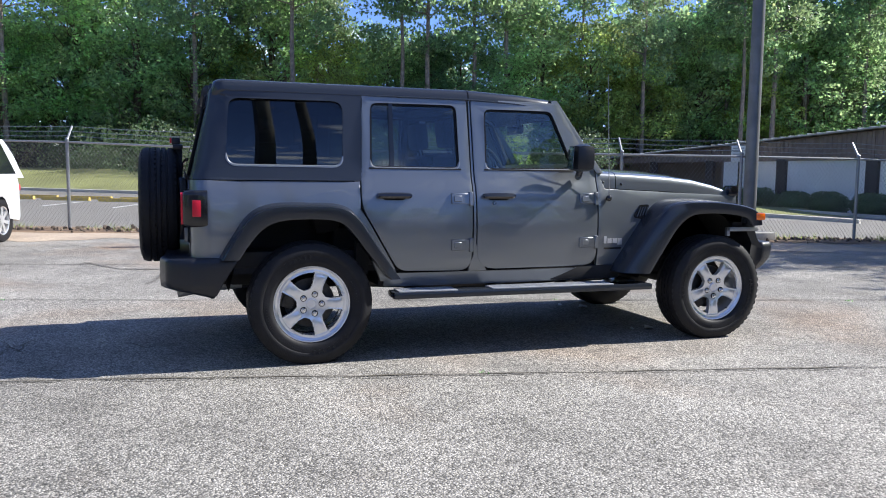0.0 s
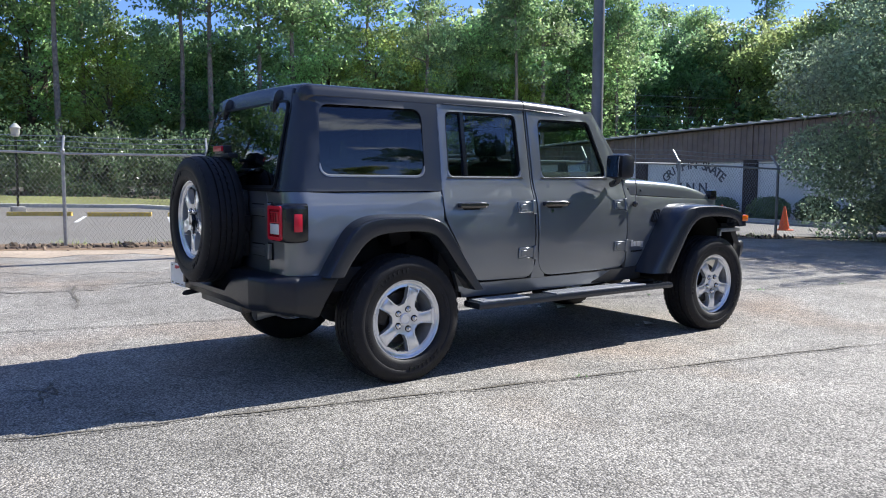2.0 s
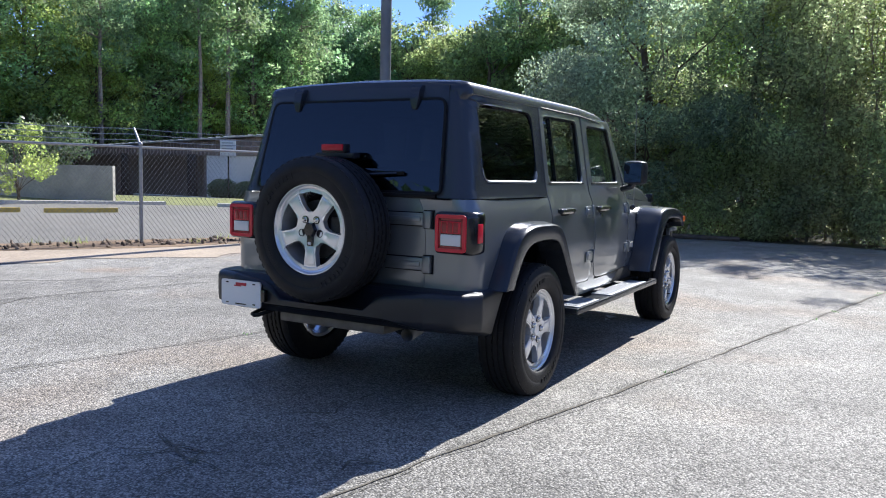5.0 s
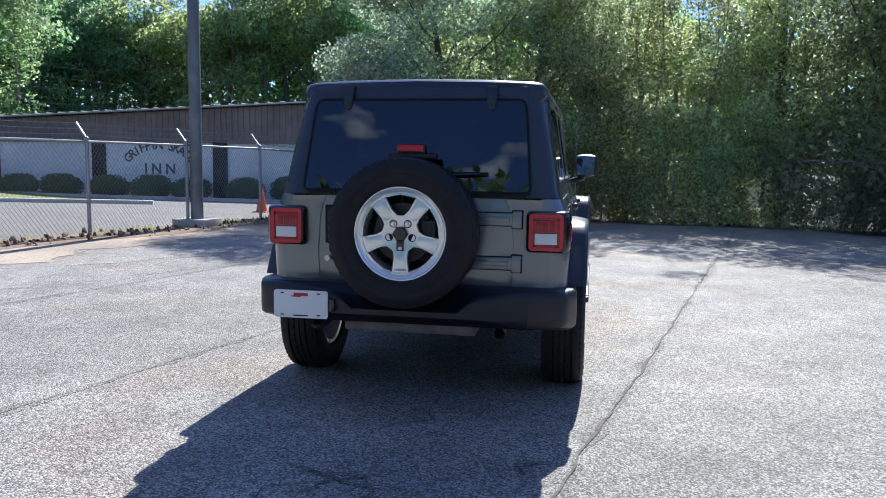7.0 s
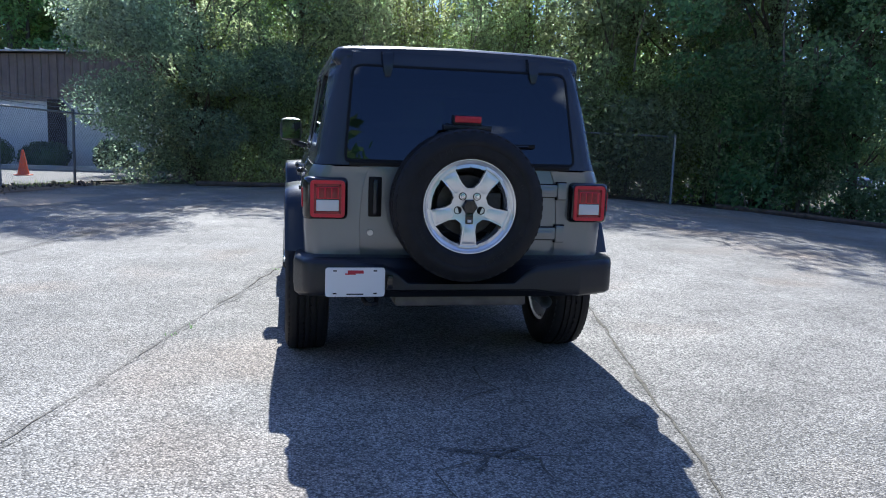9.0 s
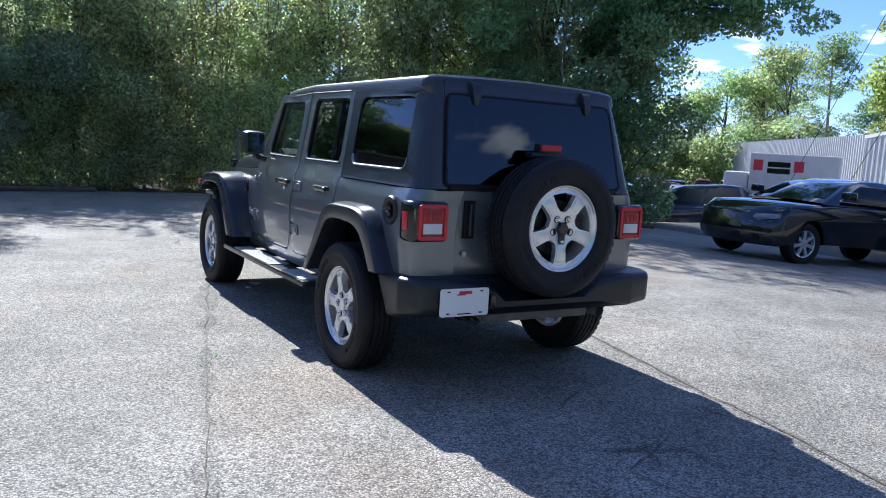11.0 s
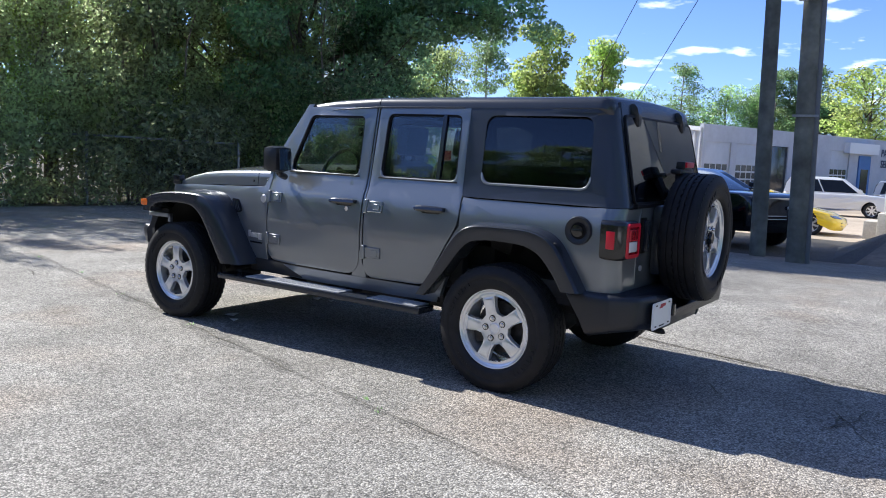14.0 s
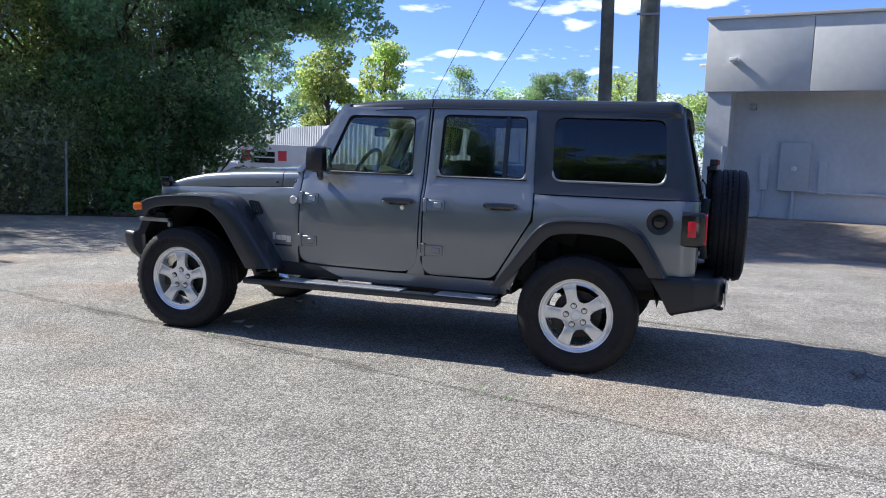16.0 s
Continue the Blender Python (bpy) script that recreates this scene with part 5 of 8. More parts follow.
CRACKS = [[(-3.22, 0.30), (-3.29, 0.14), (-3.28, -0.04), (-3.42, -0.12), (-3.60, -0.12)], [(-3.29, 0.11), (-3.42, 0.10), (-3.52, 0.16)], [(-2.94, -0.78), (-3.03, -0.64), (-3.12, -0.72)], [(-2.10, -0.16), (-2.33, -0.14), (-2.51, -0.2), (-2.65, 0.05)],
          [(-3.22, 0.26), (-3.36, 0.03), (-3.38, -0.27)], [(-2.38, 3.99), (-2.52, 3.5), (-2.66, 3.2)], [(-0.6, 4.40), (0.9, 4.33), (2.75, 3.66), (5.2, 2.9)], [(3.18, 0.37), (3.01, -0.38), (2.95, -1.12)], [(3.3, 0.70), (4.8, 0.52), (6.5, 0.2)]]
for k, pts in enumerate(CRACKS):
    ribbon("hairline_crack_%d" % (k + 1), pts, 0.016 if k < 5 else 0.011, 0.0095 + 0.0003 * k, M["crack"], "ragged hairline crack in the asphalt", 0.13)
# small white flecks lying under the car
for x, y, w in ((1.23, -0.47, 0.05), (1.06, -0.49, 0.03), (1.21, 0.56, 0.06), (1.03, 0.68, 0.035)):
    bm = bmesh.new()
    loft(bm, [[Vector((u * w, v * w, 0.006 + 0.010 * math.sin(3 * u + 2 * v) + z)) for u, v in ((-1, -0.6), (0.1, -0.75), (1, -0.3), (0.7, 0.6), (-0.3, 0.5), (-0.9, 0.2))] for z in (0.004, 0.006)])
    tagged(link("paper_scrap", bm, M["line"]), "small white uneven fleck on the asphalt", "litter", "scraps under the car").matrix_basis = pose(x, y, 0.004, 0, 0, x * 200)

# parking stops and lines of the neighbouring lot
def wheel_stop():
    bm = bmesh.new()
    loft(bm, [[Vector((x, y, z)) for y, z in ((-0.08, 0.0), (-0.06, 0.12), (0.06, 0.12), (0.08, 0.0))] for x in (-0.9, 0.9)])
    return bm


first = None
for k in range(-5, 8):
    for row in (0, 1) if k < 2 else (0,):
        x, y = -5.9 + 1.95 * k + 0.65 * row, 25.1 - 1.29 * k + row
        m = pose(x, y, ground_z(x, y) + 0.004, 0, 0, -27)
        if first is None:
            first = tagged(link("wheel_stop", wheel_stop(), M["yellow_line"], smooth=0), "faded yellow concrete wheel stop", "wheel stop", "wheel stops in the lot")
            first.matrix_basis = m
        else:
            copy_thing(first, m)
for k in range(-3, 6):
    x, y = -6.1 + 2.09 * k, 20.85 - 1.18 * k
    ribbon("bay_line", [(x, y), (x + 0.85, y + 3.05)], 0.11, 0.008, M["line"], "white painted parking bay line")
for k in range(-3, 4):
    x, y = -4.5 + 2.55 * k, 11.1 - 0.8 * k
    if y > fence_y(x) + 0.3:
        ribbon("bay_line", [(x, y), (x + 0.9, y + 2.7)], 0.11, 0.008, M["line"], "white painted parking bay line")
def kerb_run(pts, label):
    bm = bmesh.new()
    for (x0, y0), (x1, y1) in zip(pts, pts[1:]):
        d = Vector((x1 - x0, y1 - y0)).normalized() * 0.09
        loft(bm, [[Vector((x + o * -d.y / 0.09, y + o * d.x / 0.09, ground_z(x, y) + z)) for o, z in ((-0.09, -0.05), (-0.08, 0.13), (0.08, 0.14), (0.09, -0.05))] for x, y in ((x0, y0), (x1, y1))])
    return tagged(link("kerb", bm, M["kerb"], smooth=0), label, "", "", "structure")
kerb_run([(x, kerb_y(x)) for x in (-80, -9.5, -4.5, -2, 0, 4, 5.1, 8, 14)], "pale concrete kerb along the lawn")
kerb_run([(15.5, 19.0), (18.0, 13.5)], "pale concrete kerb island")
kerb_run([(24.0, 34.0), (23.4, 6.0)], "pale concrete kerb before the bushes")

bm = bmesh.new()
vs = [[bm.verts.new((x0 + (x1 - x0) * k / 4, y, ground_z(0, y) + 0.012)) for k in range(5)] for y, x0, x1 in ((-18.4, -4.0, 6.0), (-24, -6, 8.0), (-32, -12, 12), (-45, -16, 14), (-62, -18, 8))]
for a, b in zip(vs, vs[1:]):
    for k in range(4):
        bm.faces.new((a[k], a[k + 1], b[k + 1], b[k]))
# dark sheet: the shade near the poles put into the asphalt colour
pm = bmesh.new()
vs = [[pm.verts.new((x0 + (x1 - x0) * k / 4, y, ground_z(0, y) + 0.006)) for k in range(5)] for y, x0, x1 in ((-11.9, -1.75, 9.5), (-15.2, -2.3, 10), (-17.0, -2.4, 10), (-18.6, -4.0, 10))]
for a, b in zip(vs, vs[1:]):
    for k in range(4):
        pm.faces.new((a[k], a[k + 1], b[k + 1], b[k]))
tagged(link("dark_asphalt", pm, M["asphalt_shaded"], smooth=0), "asphalt darkened for the shade between poles and sandy drive", kind="structure")
tagged(link("sandy_drive", bm, M["sand"], smooth=0), "pale sandy drive beside the grey building", kind="structure")

# ---------------------------------------------------------------- fence along the lot
def chain_fence(name, pts, label, arms, high):
    """Posts, rails and woven mesh along points; high(x) is the rail's height."""
    root = empty(name, label, "fence")
    for x, y in pts:
        bm, h = bmesh.new(), high(x)
        z = ground_z(x, y)
        tube(bm, [(x, y, z - 0.02), (x, y, z + h + 0.05)], 0.032, 10)
        bmesh.ops.create_uvsphere(bm, u_segments=10, v_segments=6, radius=0.04, matrix=pose(x, y, z + h + 0.05))
        if arms:
            tube(bm, [(x, y, z + h + 0.04), (x + 0.07, y + 0.24, z + h + 0.32)], 0.022, 6)
        part("post", bm, M["steel"], root)
    for (x0, y0), (x1, y1) in zip(pts, pts[1:]):
        h = (high(x0) + high(x1)) / 2
        za, zb = ground_z(x0, y0) + high(x0) - h, ground_z(x1, y1) + high(x1) - h
        part("top_rail", tube(bmesh.new(), [(x0, y0, za + h), (x1, y1, zb + h)], 0.021, 8), M["steel"], root)
        if arms:
            for k in range(3):
                f = 0.3 + 0.34 * k
                a, b = (Vector((x + 0.07 * f, y + 0.24 * f, z + h + 0.04 + 0.28 * f)) for x, y, z in ((x0, y0, za), (x1, y1, zb)))
                mid = (a + b) / 2 - Vector((0, 0, 0.025))
                bm = tube(bmesh.new(), [a, a.lerp(mid, 0.5) - Vector((0, 0, 0.008)), mid, b.lerp(mid, 0.5) - Vector((0, 0, 0.008)), b], 0.008, 4)
                for j in range(1, 14):
                    p = a.lerp(b, j / 14) - Vector((0, 0, 0.02))
                    tube(bm, [p + Vector((0.02, 0, 0.03)), p - Vector((0.02, 0, 0.03))], 0.003, 3)
                part("barbed_strand", bm, M["steel"], root)
        # woven mesh: wires slanting both ways
        n = max(2, int(math.hypot(x1 - x0, y1 - y0) / 0.075))
        rise = h - 0.06
        verts, faces = [], []
        L = math.hypot(x1 - x0, y1 - y0)
        for way in (1, -1):
            for k in range(-int(rise / 0.075) - 1, n + int(rise / 0.075) + 2):
                s0 = k * 0.075
                lo, hi = 0.0, rise
                ends = []
                for zz in (lo, hi):
                    ends.append((s0 + way * zz * 0.75, zz))
                (sa, za_), (sb, zb_) = ends
                if sa > sb:
                    sa, za_, sb, zb_ = sb, zb_, sa, za_
                if sb < 0 or sa > L:
                    continue
                if sa < 0:
                    za_ += (zb_ - za_) * (0 - sa) / (sb - sa); sa = 0
                if sb > L:
                    zb_ = za_ + (zb_ - za_) * (L - sa) / (sb - sa); sb = L
                pa, pb = ((x0 + (x1 - x0) * q / L, y0 + (y1 - y0) * q / L, ground_z(x0, y0) + (zb - za) * q / L + 0.04 + zz) for q, zz in ((sa, za_), (sb, zb_)))
                pa, pb = Vector(pa), Vector(pb)
                d = (pb - pa)
                if d.length < 0.02:
                    continue
                u = Vector((-(y1 - y0), x1 - x0, 0)).normalized() * 0.0022
                w = d.normalized().cross(u.normalized()) * 0.0022
                i = len(verts)
                for p in (pa, pb):
                    verts += [p + u + w * 0.6, p - u + w * 0.6, p - w]
                faces += [(i, i + 1, i + 4, i + 3), (i + 1, i + 2, i + 5, i + 4), (i + 2, i, i + 3, i + 5)]
        me = bpy.data.meshes.new("woven_mesh")
        me.from_pydata([tuple(v) for v in verts], [], faces)
        me.materials.append(M["steel"])
        o = new("woven_mesh", me)
        o.parent = root
        tagged(o, kind="stuff")
    return root


chain_fence("chain_link_fence", FENCE, "galvanised chain-link fence topped with barbed wire", True, lambda x: lerp_table([(-7, 1.72), (-4.25, 1.70), (-1.36, 1.61), (13, 1.58)], x))
chain_fence("corner_fence", [(13.05, 5.65), (14.75, 4.2), (15.2, -0.4), (13.75, -2.9), (12.9, -5.3), (10.98, -8.0)], "galvanised chain-link fence overgrown by the thicket", False, lambda x: 1.58)

# rubble and weeds on the dirt strip
rnd = random.Random(4)
bm = bmesh.new()
for k in range(900):
    x = rnd.uniform(-9, 13)
    y = fence_y(x) + rnd.gauss(-0.25, 0.28)
    r = rnd.uniform(0.012, 0.05) * (1.5 if rnd.random() < 0.08 else 1)
    bmesh.ops.create_icosphere(bm, subdivisions=1, radius=r, matrix=pose(x, y, ground_z(x, y) + 0.012 + r * 0.25, rnd.uniform(0, 90), rnd.uniform(0, 90), 0) @ Matrix.Diagonal((1.3, 0.9, 0.5, 1)))
tagged(link("rubble", bm, mat("rubble_mix", (0.17, 0.13, 0.095), 0.95, island=0.9, bump=0.5), smooth=0), "small stones, bark and rubble along the fence", "rubble", kind="stuff")


def blades(name, spots, per, h, material, label, seed):
    rng = np.random.default_rng(seed)
    verts, faces = [], []
    for x, y, r in spots:
        for k in range(per):
            a, d = rng.uniform(0, 6.28), r * math.sqrt(rng.uniform())
            px, py = x + d * math.cos(a), y + d * math.sin(a)
            z, hh, t = ground_z(px, py), h * rng.uniform(0.4, 1.2), rng.uniform(0, 6.28)
            lean = rng.normal(0, 0.35, 2) * hh
            i = len(verts)
            verts += [(px - 0.006 * math.cos(t), py - 0.006 * math.sin(t), z), (px + 0.006 * math.cos(t), py + 0.006 * math.sin(t), z), (px + lean[0], py + lean[1], z + hh)]
            faces.append((i, i + 1, i + 2))
    me = bpy.data.meshes.new(name)
    me.from_pydata(verts, [], faces)
    me.materials.append(material)
    return tagged(new(name, me), label, "weeds", kind="stuff")


blades("weeds", [(x, fence_y(x) + rnd.gauss(0.05, 0.2), 0.18) for x in (rnd.uniform(-9, 13) if k % 3 else rnd.uniform(7, 13) for k in range(60))], 16, 0.13, M["leaf_light"], "thin weeds along the fence foot", 3)
blades("seam_weeds", [(x, crack(x) + rnd.gauss(0, 0.02), 0.04) for x in (rnd.uniform(-6, 9) for _ in range(12))] + [(x, seam(x) + rnd.gauss(0, 0.02), 0.04) for x in (rnd.uniform(-6, 6) for _ in range(8))], 7, 0.022, M["leaf_dark"], "tiny weeds in the paving seams", 5)

# ---------------------------------------------------------------- light pole, utility poles, wires
lp = empty("light_pole", "tall dark steel light pole on a concrete base", "light pole")
zb = ground_z(8.13, 6.72)
part("pole", tube(bmesh.new(), [(8.13, 6.72, zb + 0.12), (8.13, 6.72, 9.5)], 0.125, 12, 0.10), mat("weathered_grey_steel", (0.20, 0.205, 0.21), 0.5, 0.3, vary=0.15, scale=4, stain=0.2), lp)
part("base", box(bmesh.new(), 7.78, 8.48, 6.37, 7.07, zb - 0.02, zb + 0.16, 0.02), M["concrete"], lp, "square concrete base")

wood = mat("weathered_pole_wood", (0.17, 0.175, 0.15), 0.9, vary=0.25, scale=5, stain=0.35, stain_scale=1.5, bump=0.7, bump_scale=25)
def wood_pole(x, y, r, h, label, pipe):
    p = empty("utility_pole", label, "utility pole", "wooden utility poles")
    z = ground_z(x, y)
    part("pole", tube(bmesh.new(), [(x - 0.13, y, z - 0.05), (x, y, z + h * 0.5), (x + 0.06, y, z + h)], r, 14, r * 0.8), wood, p)
    if pipe:
        part("conduit", tube(bmesh.new(), [(x - 0.31, y - 0.03, z), (x - 0.17, y - 0.02, z + h * 0.5), (x - 0.11, y - 0.02, z + h - 1)], 0.055, 10), mat("grey_conduit", (0.16, 0.17, 0.18), 0.5, vary=0.1), p, "grey conduit pipe")
        for zs, o in ((2.6, -0.06), (4.6, 0.0)):
            part("strap", boxes((x - 0.25 + o, x + 0.18 + o, y + 0.15, y + 0.18, z + zs, z + zs + 0.04)), M["steel"], p)
    return p


wood_pole(-0.03, -11.63, 0.155, 10.5, "weathered wooden utility pole", False)
wood_pole(-0.95, -10.48, 0.17, 10.5, "weathered wooden utility pole with grey conduit", True)
steel_wire = mat("dark_wire", (0.05, 0.05, 0.05), 0.5, 0.3)
pale_wire = mat("pale_cable", (0.40, 0.41, 0.42), 0.4, 0.3)
def wire(a, b, sag, r, label, material=None):
    a, b = Vector(a), Vector(b)
    pts = [a.lerp(b, t) - Vector((0, 0, sag * 4 * t * (1 - t))) for t in (k / 16 for k in range(17))]
    return tagged(link("overhead_wire", tube(bmesh.new(), pts, r, 5), material or steel_wire), label, "wire", "overhead wires")


wire((-0.03, -11.63, 10.2), (5.9, -12.6, ground_z(5.9, -12.6)), 0.02, 0.007, "thin stay cable slanting from the pole to the ground")
wire((-0.95, -10.48, 8.0), (5.4, -13.9, ground_z(5.4, -13.9)), 0.02, 0.007, "thin stay cable slanting from the pole to the ground")
for z in (5.6, 6.2, 7.4, 8.3, 9.2):
    wire((-50, 58, z), (16.4, 53, z), 0.35, 0.017, "overhead cable before the woods", pale_wire)
    wire((16.4, 53, z), (75, 36, z - 0.3), 0.35, 0.017, "overhead cable before the woods", pale_wire)
fp = empty("utility_pole", "slim grey utility pole before the woods", "utility pole", "wooden utility poles")
part("pole", tube(bmesh.new(), [(16.4, 53, 0), (16.4, 53, 9.8)], 0.13, 8, 0.1), M["pine_bark"], fp)
part("crossarm", box(bmesh.new(), 15.5, 17.3, 52.95, 53.05, 9.1, 9.2), M["pine_bark"], fp)

la = empty("lot_lantern", "small dark post lantern in the lot", "street lamp")
zb = ground_z(-0.3, 23.6)
part("post", tube(bmesh.new(), [(-0.3, 23.6, zb + 0.1), (-0.3, 23.6, zb + 2.45)], 0.04, 8), M["black"], la)
bm = lathe(bmesh.new(), [(0.0, -0.02), (0.11, 0.0), (0.15, 0.25), (0.17, 0.27), (0.05, 0.40), (0.0, 0.42)], 8, m=pose(-0.3, 23.6, zb + 2.42, 90))
part("base", box(bmesh.new(), -0.5, -0.1, 23.4, 23.8, zb - 0.02, zb + 0.2, 0.02), M["concrete"], la, "square concrete base")
part("lantern", bm, mat("lantern_glass", (0.5, 0.5, 0.45), 0.3), la)

# ---------------------------------------------------------------- traffic cones
def cone(x, y):
    c = empty("traffic_cone", "faded orange traffic cone by the fence", "cone", "traffic cones", m=pose(x, y, ground_z(x, y)))
    bm = lathe(bmesh.new(), [(0.155, 0.03), (0.15, 0.05), (0.03, 0.69), (0.022, 0.70), (0.0, 0.70)], 20, m=pose(0, 0, 0, 90))
    part("cone_body", bm, M["cone"], c)
    part("cone_base", box(bmesh.new(), -0.19, 0.19, -0.19, 0.19, 0, 0.035, 0.01), M["cone"], c)


cone(14.45, 8.1)
cone(17.3, 8.0)

# ---------------------------------------------------------------- low hall with a painted sign
WALL_X = 27.0
def eave(y):
    return 3.76 - 0.0445 * (y - 13) if y > 5 else 4.116 - 0.03 * (5 - y)


hall = empty("brown_hall", "low brown and white hall with clipped bushes", "building")
white = mat("white_render", (0.88, 0.88, 0.86), 0.8, vary=0.06, scale=6, stain=0.12, stain_scale=0.5, bump=0.15)
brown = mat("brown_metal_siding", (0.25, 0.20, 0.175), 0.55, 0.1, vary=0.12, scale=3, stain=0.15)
Y0, Y1 = -8.0, 46.0
part("wall", boxes((WALL_X, WALL_X + 0.25, Y0, 31.6, -0.8, 2.12)), white, hall, "white rendered wall")
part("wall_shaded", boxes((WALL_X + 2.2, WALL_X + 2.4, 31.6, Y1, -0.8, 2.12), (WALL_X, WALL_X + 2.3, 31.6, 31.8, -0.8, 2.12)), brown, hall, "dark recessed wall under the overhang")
bm = bmesh.new()
rows = []
y = Y0
while y < Y1:
    for dy, dx in ((0.0, 0.0), (0.17, 0.0), (0.19, -0.035), (0.25, -0.035), (0.27, 0.0)):
        yy = y + dy
        rows.append([Vector((WALL_X - 0.06 + dx, yy, 2.07)), Vector((WALL_X - 0.06 + dx, yy, eave(yy) - 0.08))])
    y += 0.28
loft(bm, rows, ring=False)
part("siding", bm, brown, hall, "brown ribbed metal siding", smooth=0)
part("siding_foot", boxes((WALL_X - 0.10, WALL_X + 0.1, Y0, Y1, 2.03, 2.10)), brown, hall)
for y in (38.4, 32.7, 27.0, 21.45, 15.45, 9.6, 3.8):
    part("pier", box(bmesh.new(), WALL_X - 0.16, WALL_X + 0.05, y - 0.32, y + 0.32, -0.8, 2.10, 0.01), mat("dark_brick_pier", (0.06, 0.05, 0.045), 0.85, vary=0.3, scale=5), hall, "dark brick pier")
    part("siding_post", boxes((WALL_X - 0.13, WALL_X - 0.02, y - 0.07, y + 0.07, 2.07, eave(y) - 0.05)), brown, hall)
roof_m = mat("pale_metal_roof", (0.52, 0.52, 0.50), 0.45, 0.4, vary=0.08, scale=2, stain=0.2)
bm = bmesh.new()
ys = [Y0, 5.0, Y1]
loft(bm, [[Vector((x, yy, eave(yy) + z)) for x, z in ((WALL_X - 0.45, -0.03), (WALL_X - 0.45, 0.03), (WALL_X + 30, 0.03), (WALL_X + 30, -0.03))] for yy in ys])
part("roof", bm, roof_m, hall, "pale standing-seam metal roof")
bm = bmesh.new()
y = Y0
while y < Y1:
    box(bm, WALL_X - 0.47, WALL_X + 6, y, y + 0.04, eave(y) + 0.02, eave(y) + 0.09)
    y += 0.6
tagged(part("roof_seam", bm, roof_m, hall), kind="stuff")
part("rear_wall", boxes((WALL_X + 29, WALL_X + 29.3, Y0, Y1, -0.8, 2.2), (WALL_X + 0.3, WALL_X + 29, Y0, Y0 + 0.2, -0.8, 3.7)), brown, hall)
ink = mat("sign_black_paint", (0.12, 0.12, 0.13), 0.8, vary=0.2, scale=5)
def letters(text, size, m, parent, material, name="lettering"):
    cu = bpy.data.curves.new(name, "FONT")
    cu.body, cu.size, cu.align_x, cu.align_y, cu.extrude, cu.offset = text, size, "CENTER", "CENTER", 0.006, 0.012
    cu.materials.append(material)
    ob = new(name, cu)
    ob.parent, ob.matrix_basis = parent, m
    return ob


CX = WALL_X - 0.012
letters("I N N", 0.66, pose(CX, 18.43, 0.84, 90, 0, -90), hall, ink)
word = "GRIFFIN SKATE"
for k, ch in enumerate(word):
    a = radians(-52 + 104 * k / (len(word) - 1))
    if ch != " ":
        letters(ch, 0.56, pose(CX, 18.45 - 1.95 * math.sin(a), 0.42 + 1.5 * math.cos(a), 90, 0, -90) @ pose(0, 0, 0, 0, 0, -math.degrees(a) * 0.8), hall, ink)

# ---------------------------------------------------------------- leaves and trees
def leaf_mesh(name, clumps, n, size, material, seed, flat=0.0):
    """Many small pointed leaves gathered in clumps (x, y, z, rx, ry, rz)."""
    rng = np.random.default_rng(seed)
    c = np.array(clumps, float)
    wgt = (c[:, 3] * c[:, 4] * c[:, 5]) ** 0.67
    pick = rng.choice(len(c), n, p=wgt / wgt.sum())
    d = rng.normal(size=(n, 3))
    d /= np.linalg.norm(d, axis=1)[:, None]
    pos = c[pick, :3] + d * c[pick, 3:] * (rng.uniform(0.25, 1.0, n) ** 0.45)[:, None]
    a = rng.normal(size=(n, 3)) + d * 0.4
    a[:, 2] -= flat
    a /= np.linalg.norm(a, axis=1)[:, None]
    b = np.cross(a, rng.normal(size=(n, 3)))
    b /= np.linalg.norm(b, axis=1)[:, None]
    L = size * rng.uniform(0.6, 1.4, n)[:, None]
    v = np.stack([pos - a * L * 0.5, pos + b * L * 0.28, pos + a * L * 0.5, pos - b * L * 0.28], 1).reshape(-1, 3)
    me = bpy.data.meshes.new(name)
    me.vertices.add(4 * n)
    me.vertices.foreach_set("co", v.ravel())
    me.loops.add(4 * n)
    me.loops.foreach_set("vertex_index", np.arange(4 * n))
    me.polygons.add(n)
    me.polygons.foreach_set("loop_start", np.arange(0, 4 * n, 4))
    me.update()
    me.validate()
    me.materials.append(material)
    return me


def limb(bm, a, b, r0, r1, rng, bend=0.12):
    a, b = Vector(a), Vector(b)
    L = (b - a).length
    pts = [a.lerp(b, t) + Vector((rng.gauss(0, bend), rng.gauss(0, bend), rng.gauss(0, bend * 0.5))) * L * 0.3 * math.sin(math.pi * t) for t in (0, 0.25, 0.5, 0.75, 1)]
    tube(bm, pts, r0, 7, r1, cap=False)


